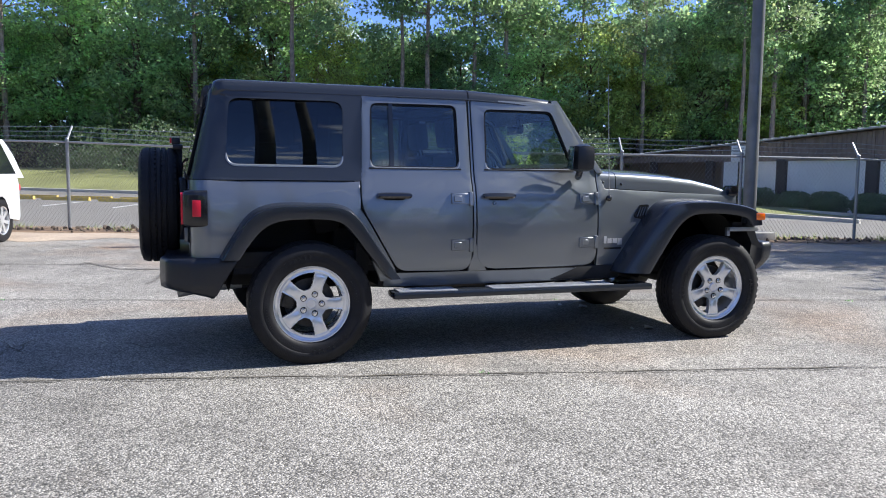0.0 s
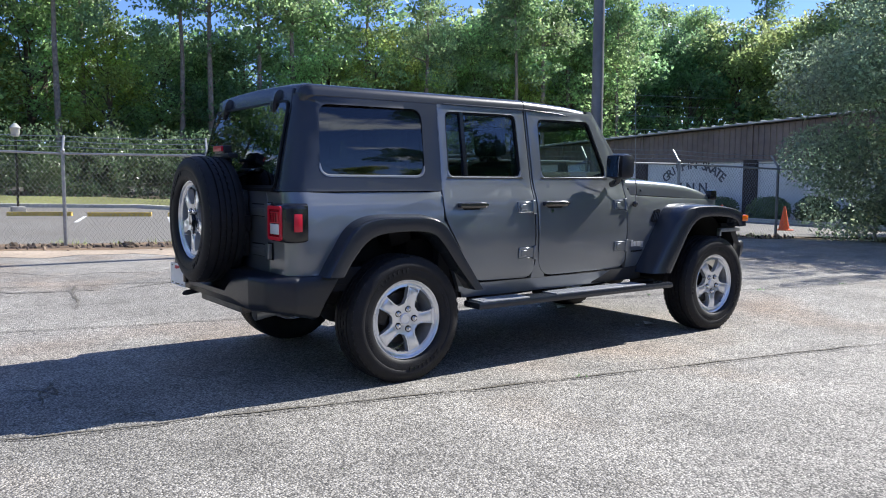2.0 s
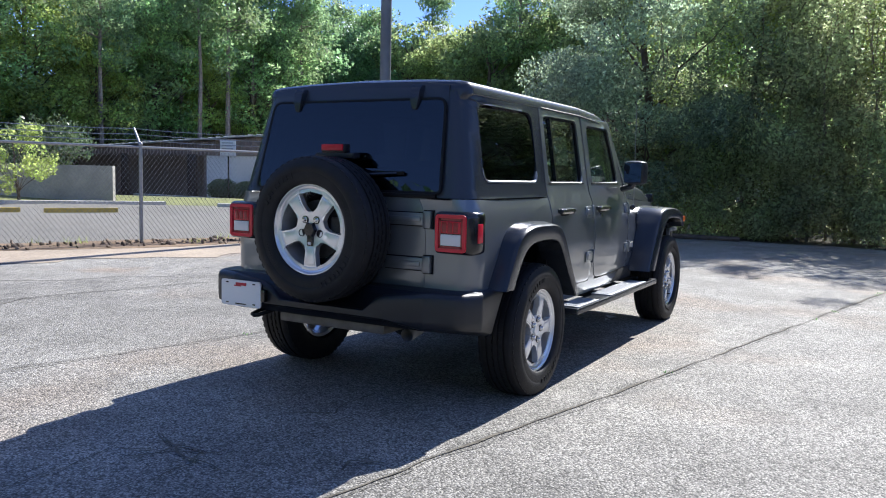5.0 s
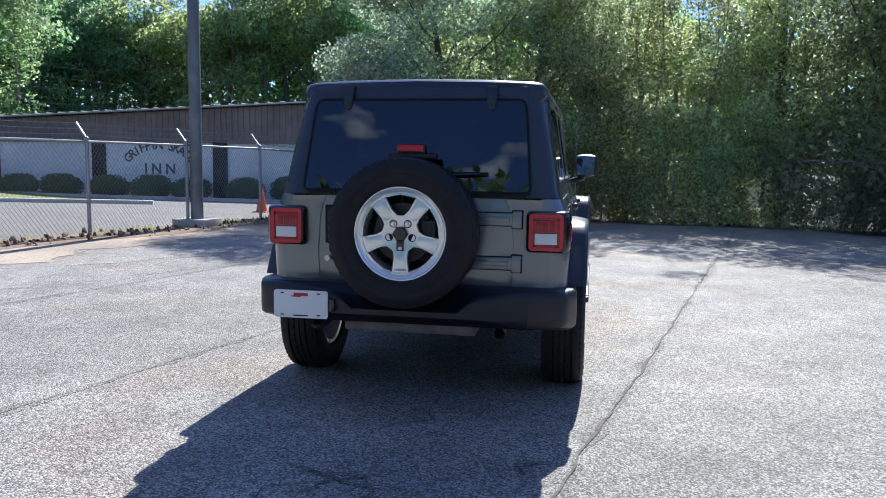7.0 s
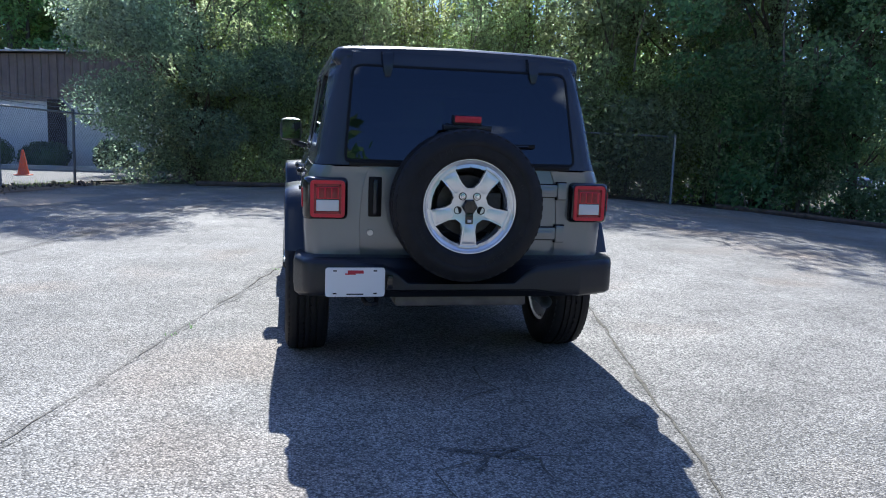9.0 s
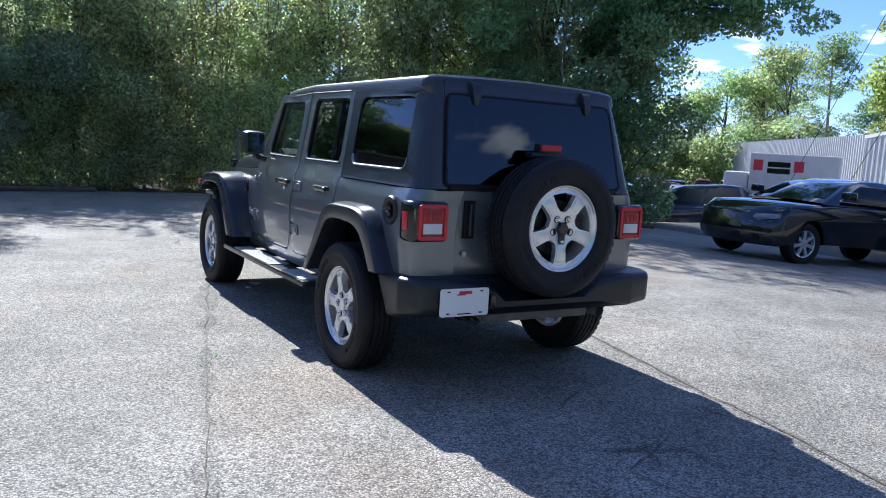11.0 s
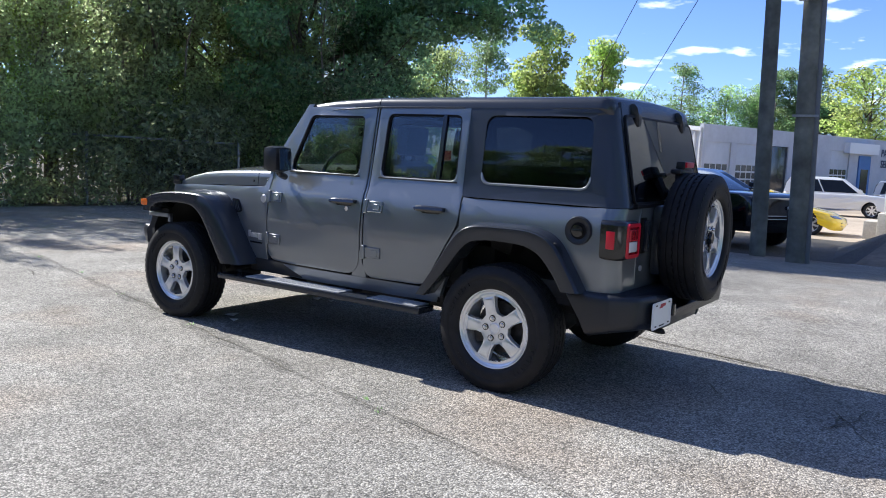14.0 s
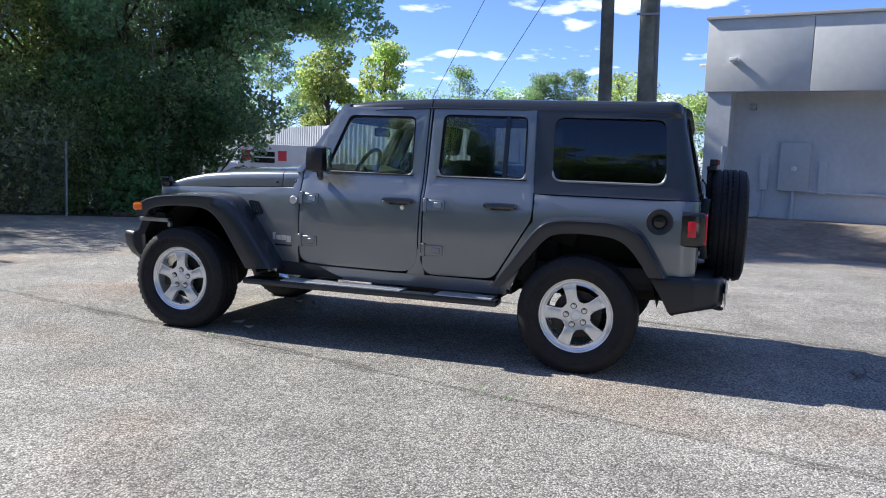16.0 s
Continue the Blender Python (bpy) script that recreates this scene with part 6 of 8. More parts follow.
def broadleaf(seed, h, spread, base, n, size, leaf, label, category="tree", group="", count=34, clump=1.0):
    rng = random.Random(seed)
    t = empty("broadleaf_tree", label, category, group)
    bm = bmesh.new()
    limb(bm, (0, 0, -0.1), (rng.gauss(0, 0.2), rng.gauss(0, 0.2), h * 0.82), 0.022 * h, 0.004 * h, rng, 0.05)
    clumps = []
    for k in range(count):
        f = base + (0.97 - base) * rng.random() ** 0.85
        env = spread * (0.35 + 0.65 * math.sin(math.pi * min(1.0, (f - base) / (1.02 - base) * 0.75 + 0.2)))
        a, r = rng.uniform(0, 6.28), env * math.sqrt(rng.uniform(0.1, 1))
        x, y, z = r * math.cos(a), r * math.sin(a), f * h
        s = rng.uniform(0.09, 0.17) * h * 0.75 * clump
        clumps.append((x, y, z, s * 1.15, s * 1.15, s * 0.8))
        if k % 2 == 0:
            limb(bm, (0, 0, max(0.15 * h, z - r * 0.9 - 0.4)), (x, y, z), 0.0045 * h, 0.001 * h, rng)
    part("trunk", bm, M["bark"], t)
    o = new("crown", leaf_mesh("crown", clumps, n, size, M[leaf], seed))
    o.parent = t
    return t


def pine(seed, h, n, label):
    rng = random.Random(seed)
    t = empty("pine_tree", label, "tree", "pines of the woods")
    bm = bmesh.new()
    limb(bm, (0, 0, -0.1), (rng.gauss(0, 0.25), rng.gauss(0, 0.25), h * 0.97), 0.013 * h, 0.003 * h, rng, 0.02)
    clumps = []
    for k in range(60):
        f = 0.48 + 0.50 * rng.random()
        env = 0.19 * h * (1.12 - f) / 0.6 + 0.35
        a, r = rng.uniform(0, 6.28), env * rng.uniform(0.35, 1)
        x, y, z = r * math.cos(a), r * math.sin(a), f * h
        s = rng.uniform(0.035, 0.06) * h
        clumps.append((x, y, z, s * 1.3, s * 1.3, s * 0.6))
        if k % 2 == 0 and f > 0.6:
            limb(bm, (0, 0, z - 0.25 * r), (x, y, z), 0.0024 * h, 0.0008 * h, rng, 0.08)
    part("trunk", bm, M["pine_bark"], t)
    o = new("crown", leaf_mesh("crown", clumps, n, 0.26, M["needle"], seed))
    o.parent = t
    return t


def plant(proto, x, y, turn, size, used, squeeze=1.0):
    m = pose(x, y, ground_z(x, y) - 0.05, 0, 0, turn) @ Matrix.Diagonal((size * squeeze, size * squeeze, size, 1))
    if id(proto) not in used:
        used.add(id(proto))
        proto.matrix_basis = m
        return proto
    o = copy_thing(proto, Matrix.Identity(4))
    o.matrix_basis = m
    return o


WOODS = "trees of the woods"
protos_b = [broadleaf(11, 13, 3.4, 0.06, 13000, 0.235, "leaf", "leafy green broadleaf tree at the wood's edge", group=WOODS, count=80, clump=0.72),
            broadleaf(12, 12, 3.2, 0.06, 13000, 0.225, "leaf_light", "bright spring-green broadleaf tree at the wood's edge", group=WOODS, count=80, clump=0.72),
            broadleaf(13, 14, 3.6, 0.08, 13000, 0.235, "leaf", "tall green broadleaf tree at the wood's edge", group=WOODS, count=80, clump=0.72),
            broadleaf(14, 13, 3.0, 0.06, 13000, 0.235, "leaf_dark", "deep green broadleaf tree at the wood's edge", group=WOODS, count=80, clump=0.72)]
DEEP = "trees farther off"
protos_f = [broadleaf(15, 13, 3.4, 0.08, 9000, 0.26, "leaf_far", "green broadleaf tree in the distance", group=DEEP),
            broadleaf(16, 12, 3.2, 0.08, 9000, 0.25, "leaf_far", "green broadleaf tree in the distance", group=DEEP),
            broadleaf(17, 14, 3.6, 0.08, 9000, 0.26, "leaf", "tall broadleaf tree in the distance", group=DEEP),
            broadleaf(18, 13, 3.0, 0.08, 9000, 0.26, "leaf_dark", "dark broadleaf tree in the distance", group=DEEP)]
protos_d = [broadleaf(24, 14, 3.8, 0.04, 2600, 0.52, "leaf_dark", "dark tree standing deep in the woods", group=DEEP, count=40),
            broadleaf(25, 13, 3.6, 0.04, 2600, 0.50, "leaf_far", "green tree standing deep in the woods", group=DEEP, count=40)]
slender = [broadleaf(k, 11, 2.0, 0.04, 13000, 0.24, "leaf_light", "slender bright green tree beyond the workshop", group=DEEP, count=64, clump=0.66) for k in (19, 20)]
protos_p = [pine(21, 17, 6000, "tall pine with bare grey trunk"), pine(22, 18.5, 6000, "tall pine with bare grey trunk")]
used = set()
rng = random.Random(9)
# woods north of the neighbouring lot
x = -42.0
while x < 48:
    yy = 52.5 - 0.2 * x
    plant(protos_b[rng.choice((0, 0, 1, 2, 3, 2))], x + rng.uniform(-0.8, 0.8), yy + rng.uniform(0, 3), rng.uniform(0, 360), rng.uniform(0.78, 1.08), used, 1.12)
    for _ in range(rng.choice((1, 1, 2))):
        plant(protos_p[rng.choice((0, 1))], x + rng.uniform(-1.4, 1.4), yy + rng.uniform(-2.2, 5), rng.uniform(0, 360), rng.uniform(0.92, 1.12), used, 0.92)
    for _ in range(2):
        plant(protos_d[rng.choice((0, 0, 1))], x + rng.uniform(-1, 2), yy + rng.uniform(4, 10), rng.uniform(0, 360), rng.uniform(0.62, 0.92), used, 1.15)
    x += rng.uniform(2.6, 3.6)
# woods behind the hall
y = 50.0
while y > -8:
    plant(protos_f[rng.choice((0, 1, 2, 2, 3))], 60 + rng.uniform(-1, 3), y, rng.uniform(0, 360), rng.uniform(1.15, 1.42), used)
    plant(protos_d[rng.choice((0, 1))], 66 + rng.uniform(-1, 3), y - 1, rng.uniform(0, 360), rng.uniform(1.05, 1.3), used, 1.2)
    if rng.random() < 0.6:
        plant(protos_p[rng.choice((0, 1))], 63 + rng.uniform(-1, 5), y + 1.5, rng.uniform(0, 360), rng.uniform(1.1, 1.4), used)
    y -= rng.uniform(2.8, 3.8)
for x, y, s_ in ((47, 47, 1.2), (50, 53, 1.3), (43, 50, 1.1), (53, 46, 1.3), (56, 52, 1.3), (38, 49, 1.05), (35, 51, 1.1), (46, 60, 1.3), (57, 58, 1.4)):
    plant(protos_f[rng.choice((0, 2, 3))], x, y, x * 13, s_, used, 1.1)
for x, y in ((40, 57), (45, 55), (51, 60), (55, 60), (60, 56), (62, 62)):
    plant(protos_d[rng.choice((0, 1))], x, y, x * 17, 1.35, used, 1.2)
# shrub layer under the woods, one sheet of foliage; its colour holds the shade
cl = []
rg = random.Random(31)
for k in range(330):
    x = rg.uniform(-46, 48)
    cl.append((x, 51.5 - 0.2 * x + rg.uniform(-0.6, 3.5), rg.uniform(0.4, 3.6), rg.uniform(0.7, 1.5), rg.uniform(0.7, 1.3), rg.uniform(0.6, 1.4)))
tagged(new("undergrowth", leaf_mesh("undergrowth", cl, 60000, 0.24, M["leaf_shade"], 7)), "undergrowth along the wood's edge, leaf colour darkened for shade", "undergrowth", kind="stuff")
# shrubs as a backdrop, the woods' shade put into their leaf colour
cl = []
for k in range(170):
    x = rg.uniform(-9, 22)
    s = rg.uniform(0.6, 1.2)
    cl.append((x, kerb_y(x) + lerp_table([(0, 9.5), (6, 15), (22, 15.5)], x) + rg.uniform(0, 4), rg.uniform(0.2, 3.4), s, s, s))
tagged(new("shrubbery", leaf_mesh("shrubbery", cl, 42000, 0.16, M["leaf_shade"], 8)), "shrubs behind the mown lawn, leaves coloured dark for shade", "shrubs", kind="stuff")

# ---------------------------------------------------------------- thicket at the end of the lot
def along(pts, f):
    ls = [math.dist(a, b) for a, b in zip(pts, pts[1:])]
    s = f * sum(ls)
    for (a, b), l in zip(zip(pts, pts[1:]), ls):
        if s <= l:
            return a[0] + (b[0] - a[0]) * s / l, a[1] + (b[1] - a[1]) * s / l
        s -= l
    return pts[-1]


EDGE = [(14.6, 4.0), (14.1, 2.0), (14.2, -1.0), (13.6, -4.0), (12.6, -6.6), (11.4, -8.9), (10.2, -10.4), (9.9, -11.6)]
rg = random.Random(41)
cl, bm = [], bmesh.new()
for k in range(430):        # the hedge grown over the fence
    x, y = along(EDGE, rg.random())
    deep, z = rg.uniform(-0.6 if y > -6.5 else -0.1, 1.1), rg.uniform(0.05, 2.7)
    bulge = 0.30 * math.sin(y * 1.9) + 0.22 * math.sin(y * 4.3 + 1)
    w = rg.uniform(0.26, 0.58)
    cl.append((x + deep + bulge * 0.5, y - 0.25 * deep * (1 if y < -6 else 0), z, w, w, w * rg.uniform(0.8, 1.2)))
for k in range(84):         # thin saplings with leaves along their stems
    x, y = along(EDGE, rg.random())
    x += rg.uniform(0.3, 2.6)
    h, lx, ly = rg.uniform(4.5, 9.0), rg.gauss(0, 0.5), rg.gauss(0, 0.5)
    limb(bm, (x, y, -0.4), (x + lx, y + ly, h), rg.uniform(0.02, 0.055), 0.008, rg, 0.06)
    for j in range(9):
        f = rg.uniform(0.22, 1.0)
        w = rg.uniform(0.22, 0.50)
        px, py, pz = x + lx * f + rg.gauss(0, 0.4), y + ly * f + rg.gauss(0, 0.4), h * f
        cl.append((px, py, pz, w, w, w * rg.uniform(0.8, 1.6)))
        if j % 3 == 0:
            limb(bm, (x + lx * f, y + ly * f, pz - 0.3), (px, py, pz), 0.012, 0.004, rg)
tagged(new("thicket", leaf_mesh("thicket", cl, 240000, 0.092, M["leaf_hedge"], 17, 0.3)), "dense dark green thicket grown over a fence", "thicket", kind="stuff")
tagged(link("thicket_stems", bm, M["pine_bark"]), "thin pale stems standing in the thicket", "stems", kind="stuff")
# extra bright leaf clumps paint the backlit patches of the thicket
cl = []
for k in range(110):
    x, y = along(EDGE, rg.random() ** 1.3)
    cl.append((x + rg.uniform(0.0, 1.7), y, rg.uniform(0.3, 7.5), 0.26, 0.26, rg.uniform(0.5, 1.2)))
tagged(new("bright_vines", leaf_mesh("bright_vines", cl, 26000, 0.085, M["leaf_light"], 18, 0.4)), "bright yellow-green leaf clumps for backlit patches in the thicket", "vines", kind="stuff")
# trees standing in and behind it
tk = [broadleaf(51, 8.2, 2.6, 0.05, 24000, 0.11, "leaf_hedge", "feathery dark green tree at the fence corner", group="trees behind the lot"),
      broadleaf(52, 10.5, 3.2, 0.10, 26000, 0.12, "leaf_hedge", "tall dark tree behind the thicket", group="trees behind the lot"),
      broadleaf(53, 10.0, 3.0, 0.12, 16000, 0.17, "leaf", "green tree behind the thicket", group="trees behind the lot")]
for p, x, y, s in ((0, 15.6, 0.6, 0.9), (2, 22.5, -1.0, 1.05), (2, 22.5, -6.0, 1.05), (2, 20.5, -11.5, 0.95), (2, 25.5, 3.5, 1.0), (1, 14.9, -5.6, 0.84), (1, 13.6, -7.9, 1.1)):
    plant(tk[p], x, y, x * 77, s, used)
cedar = broadleaf(55, 8.4, 2.55, 0.07, 80000, 0.088, "cedar", "feathery grey-green evergreen at the fence corner", count=60)
cedar.matrix_basis = pose(14.7, 3.2, ground_z(14.7, 3.2))
def corner_tree(x0, y0):
    """Narrow at the foot, wide above, with one long branch reaching over the lot's edge."""
    rr = random.Random(61)
    t = empty("broadleaf_tree", "large dark spreading tree at the lot's corner", "tree", m=pose(x0, y0, ground_z(x0, y0)))
    bm, cl = bmesh.new(), []
    limb(bm, (0, 0, -0.1), (-0.3, 0.2, 7.6), 0.24, 0.05, rr, 0.05)
    for k in range(180):
        z = rr.uniform(0.5, 9.6)
        reach = lerp_table([(0, 1.9), (2.4, 2.1), (3.4, 3.3), (4.5, 4.0), (6.5, 4.1), (8, 3.2), (9.8, 1.0)], z)
        a, r = rr.uniform(0, 6.28), reach * math.sqrt(rr.uniform(0.08, 1))
        s = rr.uniform(0.5, 0.95)
        x, y = r * math.cos(a), r * math.sin(a)
        cl.append((x, y, z, s, s, s * 0.75))
        if k % 3 == 0:
            limb(bm, (0, 0, max(0.8, z - r * 0.8 - 0.3)), (x, y, z), 0.05, 0.012, rr)
    for k in range(95):      # the overhanging branch
        f = rr.uniform(0.25, 1.0)
        x, y, z = -5.8 * f + rr.gauss(0, 0.35), -3.1 * f + rr.gauss(0, 0.5), 4.9 + 0.5 * f + rr.uniform(-0.4, 1.1) * (1.15 - 0.6 * f)
        s = rr.uniform(0.28, 0.55) * (1.25 - 0.6 * f)
        cl.append((x, y, z, s * 1.2, s * 1.2, s * 0.7))
        if k % 9 == 0:
            limb(bm, (-3.0 * f, -1.6 * f, 4.6 + f), (x, y, z), 0.03, 0.008, rr)
    for k in range(150):     # the high spreading crown
        z = rr.uniform(9.0, 15.0)
        a, r = rr.uniform(0, 6.28), lerp_table([(9.0, 4.0), (11, 5.0), (13.5, 4.2), (15, 2.0)], z) * math.sqrt(rr.uniform(0.05, 1))
        s = rr.uniform(0.7, 1.25)
        x, y = 1.2 + r * 0.9 * math.cos(a), -1.7 + r * math.sin(a)
        cl.append((x, y, z, s, s, s * 0.75))
        if k % 4 == 0:
            limb(bm, (-0.4, -0.3, max(5.5, z - r * 0.7 - 0.5)), (x, y, z), 0.06, 0.014, rr)
    limb(bm, (-0.3, 0.2, 7.4), (1.1, -1.2, 13.6), 0.13, 0.03, rr, 0.05)
    limb(bm, (0, 0, 3.8), (-4.6, -2.4, 6.2), 0.08, 0.012, rr, 0.06)
    part("trunk", bm, M["bark"], t)
    o = new("crown", leaf_mesh("crown", cl, 190000, 0.125, M["leaf_dark"], 61))
    o.parent = t
    return t


corner_tree(12.0, -11.0)
bg2 = broadleaf(62, 8.6, 3.0, 0.05, 28000, 0.11, "leaf_hedge", "dark bushy tree beside the lot's corner")
bg2.matrix_basis = pose(14.4, -9.6, ground_z(14.4, -9.6))
bg3 = broadleaf(63, 5.6, 1.6, 0.03, 22000, 0.11, "leaf_dark", "dark bushy young tree under the spreading corner tree", count=50)
bg3.matrix_basis = pose(10.0, -12.1, ground_z(10.0, -12.1))
# fallen logs and litter at its foot
for a, b in (((10.6, -9.0), (8.9, -10.5)), ((9.2, -10.1), (7.9, -11.4)), ((13.0, 3.0), (13.3, 0.4))):
    bm = tube(bmesh.new(), [(*a, ground_z(*a) + 0.06), (*b, ground_z(*b) + 0.05)], 0.06, 7)
    tagged(link("timber_edging", bm, M["bark"]), "old timber edging at the lot's rim", "timber edging", "timber edgings")
rows = [along(EDGE, k / 40) for k in range(41)]
bm = bmesh.new()
vs = [[bm.verts.new((x + o + 0.15 * math.sin(y * 3), y - o * (0.9 if y < -7 else 0), ground_z(x, y) + 0.02)) for o in (-0.55, 0.2, 4.0, 12.0)] for x, y in rows]
for a, b in zip(vs, vs[1:]):
    for k in range(3):
        bm.faces.new((a[k], a[k + 1], b[k + 1], b[k]))
tagged(link("thicket_floor", bm, M["wood_floor"]), "brown leaf litter under the thicket", kind="structure")

# ---------------------------------------------------------------- clipped bushes before the hall
rg = random.Random(71)
proto = None
for y in steps(3.0, 29.0, 2.1):
    m = pose(25.6 + rg.uniform(-0.2, 0.2), y + rg.uniform(-0.3, 0.3), ground_z(25.6, y) - 0.05, 0, 0, rg.uniform(0, 360)) @ Matrix.Diagonal((1, 1, rg.uniform(0.85, 1.2), 1))
    if proto is None:
        proto = empty("clipped_bush", "rounded dark clipped evergreen bush", "bush", "bushes before the hall")
        o = new("foliage", leaf_mesh("foliage", [(0, 0, 0.50, 0.88, 0.88, 0.60), (0.2, 0.2, 0.55, 0.68, 0.68, 0.52), (-0.2, -0.1, 0.45, 0.75, 0.7, 0.5)], 5200, 0.10, M["bush"], 5))
        o.parent = proto
        bm = bmesh.new()
        bmesh.ops.create_icosphere(bm, subdivisions=3, radius=0.72, matrix=pose(0, 0, 0.45) @ Matrix.Diagonal((1.05, 1.05, 0.66, 1)))
        part("inner_mass", bm, M["bush"], proto)
        proto.matrix_basis = m
    else:
        c = copy_thing(proto, Matrix.Identity(4)); c.matrix_basis = m
st = broadleaf(81, 2.5, 1.05, 0.15, 2600, 0.10, "leaf_light", "small light-green ornamental tree by the lot")
st.matrix_basis = pose(9.4, 21.4, ground_z(9.4, 21.4))

nb = empty("notice_sign", "white square notice on a thin dark post", "sign", m=pose(25.20, 28.12, ground_z(25.20, 28.12), 0, 0, -72))
part("post", tube(bmesh.new(), [(0, 0, 0), (0, 0, 3.09)], 0.045, 8), M["black"], nb)
part("board", box(bmesh.new(), -0.45, 0.45, -0.06, -0.03, 2.32, 3.19, 0.01), M["plate"], nb)
part("print_bar", boxes(*[(-0.34, 0.30 - 0.08 * (k % 2), -0.066, -0.059, 2.99 - 0.15 * k, 3.05 - 0.15 * k) for k in range(4)]), M["pad"], nb)

# picnic table, low wall and dark signboard beyond the lot
pt = empty("picnic_table", "yellow-painted picnic table beyond the fence", "table", m=pose(7.4, 26.4, ground_z(7.4, 26.4) + 0.20, 0, 0, 25) @ Matrix.Diagonal((0.85, 0.85, 0.9, 1)))
yel = mat("yellow_painted_wood", (0.50, 0.37, 0.12), 0.6, vary=0.15, scale=6)
part("tabletop", box(bmesh.new(), -0.9, 0.9, -0.36, 0.36, 0.70, 0.745, 0.008), yel, pt)
for s in (1, -1):
    part("bench", box(bmesh.new(), -0.9, 0.9, s * 0.62 - 0.13, s * 0.62 + 0.13, 0.41, 0.45, 0.006), yel, pt)
    bm = bmesh.new()
    for q in (1, -1):
        tube(bm, [(s * 0.6, q * 0.65, 0.0), (s * 0.6, q * 0.2, 0.71)], 0.035, 4)
    part("trestle", bm, yel, pt)
tagged(link("retaining_wall", boxes((-3.8, 3.8, -0.12, 0.12, -0.2, 1.05)), M["concrete"]), "low grey concrete retaining wall", kind="structure").matrix_basis = pose(10.9, 24.6, ground_z(11, 24.6) + 0.2, 0, 0, -59)
sb = empty("signboard", "dark signboard with a pale scribbled emblem", "sign", m=pose(10.2, 33.5, ground_z(10.2, 33.5), 0, 0, -25))
part("board", box(bmesh.new(), -1.6, 1.6, -0.06, 0.06, 0.9, 2.3, 0.02), M["black"], sb)
bm = boxes((-0.5, 0.9, -0.075, -0.06, 1.58, 1.63), (-0.2, 0.8, -0.075, -0.06, 1.46, 1.50), (-0.8, 0.1, -0.075, -0.06, 1.70, 1.75))
part("emblem", bm, M["plate"], sb)
part("leg", boxes((-1.2, -1.1, -0.05, 0.05, 0, 0.95), (1.1, 1.2, -0.05, 0.05, 0, 0.95)), M["black"], sb)

# ---------------------------------------------------------------- grey commercial building by the poles
gb = empty("grey_building", "flat-roofed pale grey commercial building with deep fascia", "building", m=pose(-2.16, -15.33, 0, 0, 0, 168.5))
gwall = mat("grey_painted_wall", (0.55, 0.57, 0.60), 0.75, vary=0.05, scale=8, stain=0.10, stain_scale=0.7, bump=0.2)
fasc = mat("grey_fascia_panel", (0.60, 0.61, 0.61), 0.6, vary=0.04, scale=5, stain=0.10, stain_scale=0.5)
zb = -0.62
for w_ in ((0.4, 15.8, 0.75, 1.0), (0.004, 0.4, 0.75, 14), (0.004, 0.58, 0.06, 0.75), (15.8, 16.0, 0.75, 14), (0.4, 15.8, 13.8, 14)):
    part("wall", boxes((*w_, zb, 3.45)), gwall, gb, "smooth grey painted wall")
for k in range(5):
    x0, x1 = (2.35 * k if k else -0.08) + 0.006, 2.35 * (k + 1) - 0.006
    part("fascia_panel", box(bmesh.new(), x0, x1, 0.0, 0.12, 3.34, 5.10, 0.008), fasc, gb)
part("fascia_side", boxes((-0.08, 0.12, 0.12, 14, 3.34, 5.10), (11.76, 16, 0.0, 0.12, 3.34, 5.1)), fasc, gb)
part("soffit", boxes((0.12, 16, 0.12, 0.75, 3.38, 3.44)), gwall, gb)
part("roof_edge", box(bmesh.new(), -0.13, 16, -0.05, 14, 5.10, 5.18, 0.01), mat("grey_roof_edge", (0.34, 0.34, 0.35), 0.6), gb)
eb = part("electric_box", box(bmesh.new(), 1.75, 2.45, 0.60, 0.75, 0.95, 2.15, 0.015), mat("painted_steel_box", (0.50, 0.52, 0.55), 0.5, vary=0.04), gb, "grey electric meter cabinet")
bm = lathe(bmesh.new(), [(0.0, -0.09), (0.07, -0.08), (0.08, 0.0)], 16, m=pose(2.1, 0.60, 1.5))
part("meter", bm, M["clear_lens"], eb)
for b_ in ((1.3, 1.5, 0.66, 0.75, 0.95, 1.75), (2.65, 2.85, 0.66, 0.75, 0.9, 1.7)):
    part("wall_box", boxes(b_, bevel=0.01), gwall, gb)
for run, r in (([(2.1, 0.68, 0.95), (2.1, 0.68, -0.1)], 0.05), ([(2.45, 0.70, 0.95), (4.34, 0.70, 0.93), (4.40, 0.70, 0.99), (4.40, 0.70, 2.3)], 0.03), ([(1.40, 0.70, 0.95), (1.40, 0.70, 0.45), (1.30, 0.70, 0.28), (1.0, 0.70, 0.24)], 0.025)):
    part("conduit", tube(bmesh.new(), run, r, 8), gwall, gb)
part("downpipe", tube(bmesh.new(), [(0.49, 0.02, 2.0), (0.49, 0.02, 0.42), (0.49, -0.05, 0.36)], 0.045, 10), gwall, gb, "painted downpipe with a dark outlet")
part("corner_camera", boxes((-0.30, -0.08, 0.30, 0.40, 4.0, 4.08), bevel=0.02), M["plate"], gb, "small white security camera")
part("security_camera", boxes((0.52, 0.72, -0.28, 0.0, 4.05, 4.14), bevel=0.02), M["plate"], gb, "small white security camera")
bm = tube(bmesh.new(), [(4.3, -0.03, 5.15), (4.45, -0.02, 4.5), (4.6, -0.02, 3.9)], 0.03, 6)
part("service_cable", bm, M["steel"], gb)
part("wall_lamp", boxes((0.95, 1.1, 0.62, 0.75, 2.95, 3.1), bevel=0.02), M["steel"], gb)
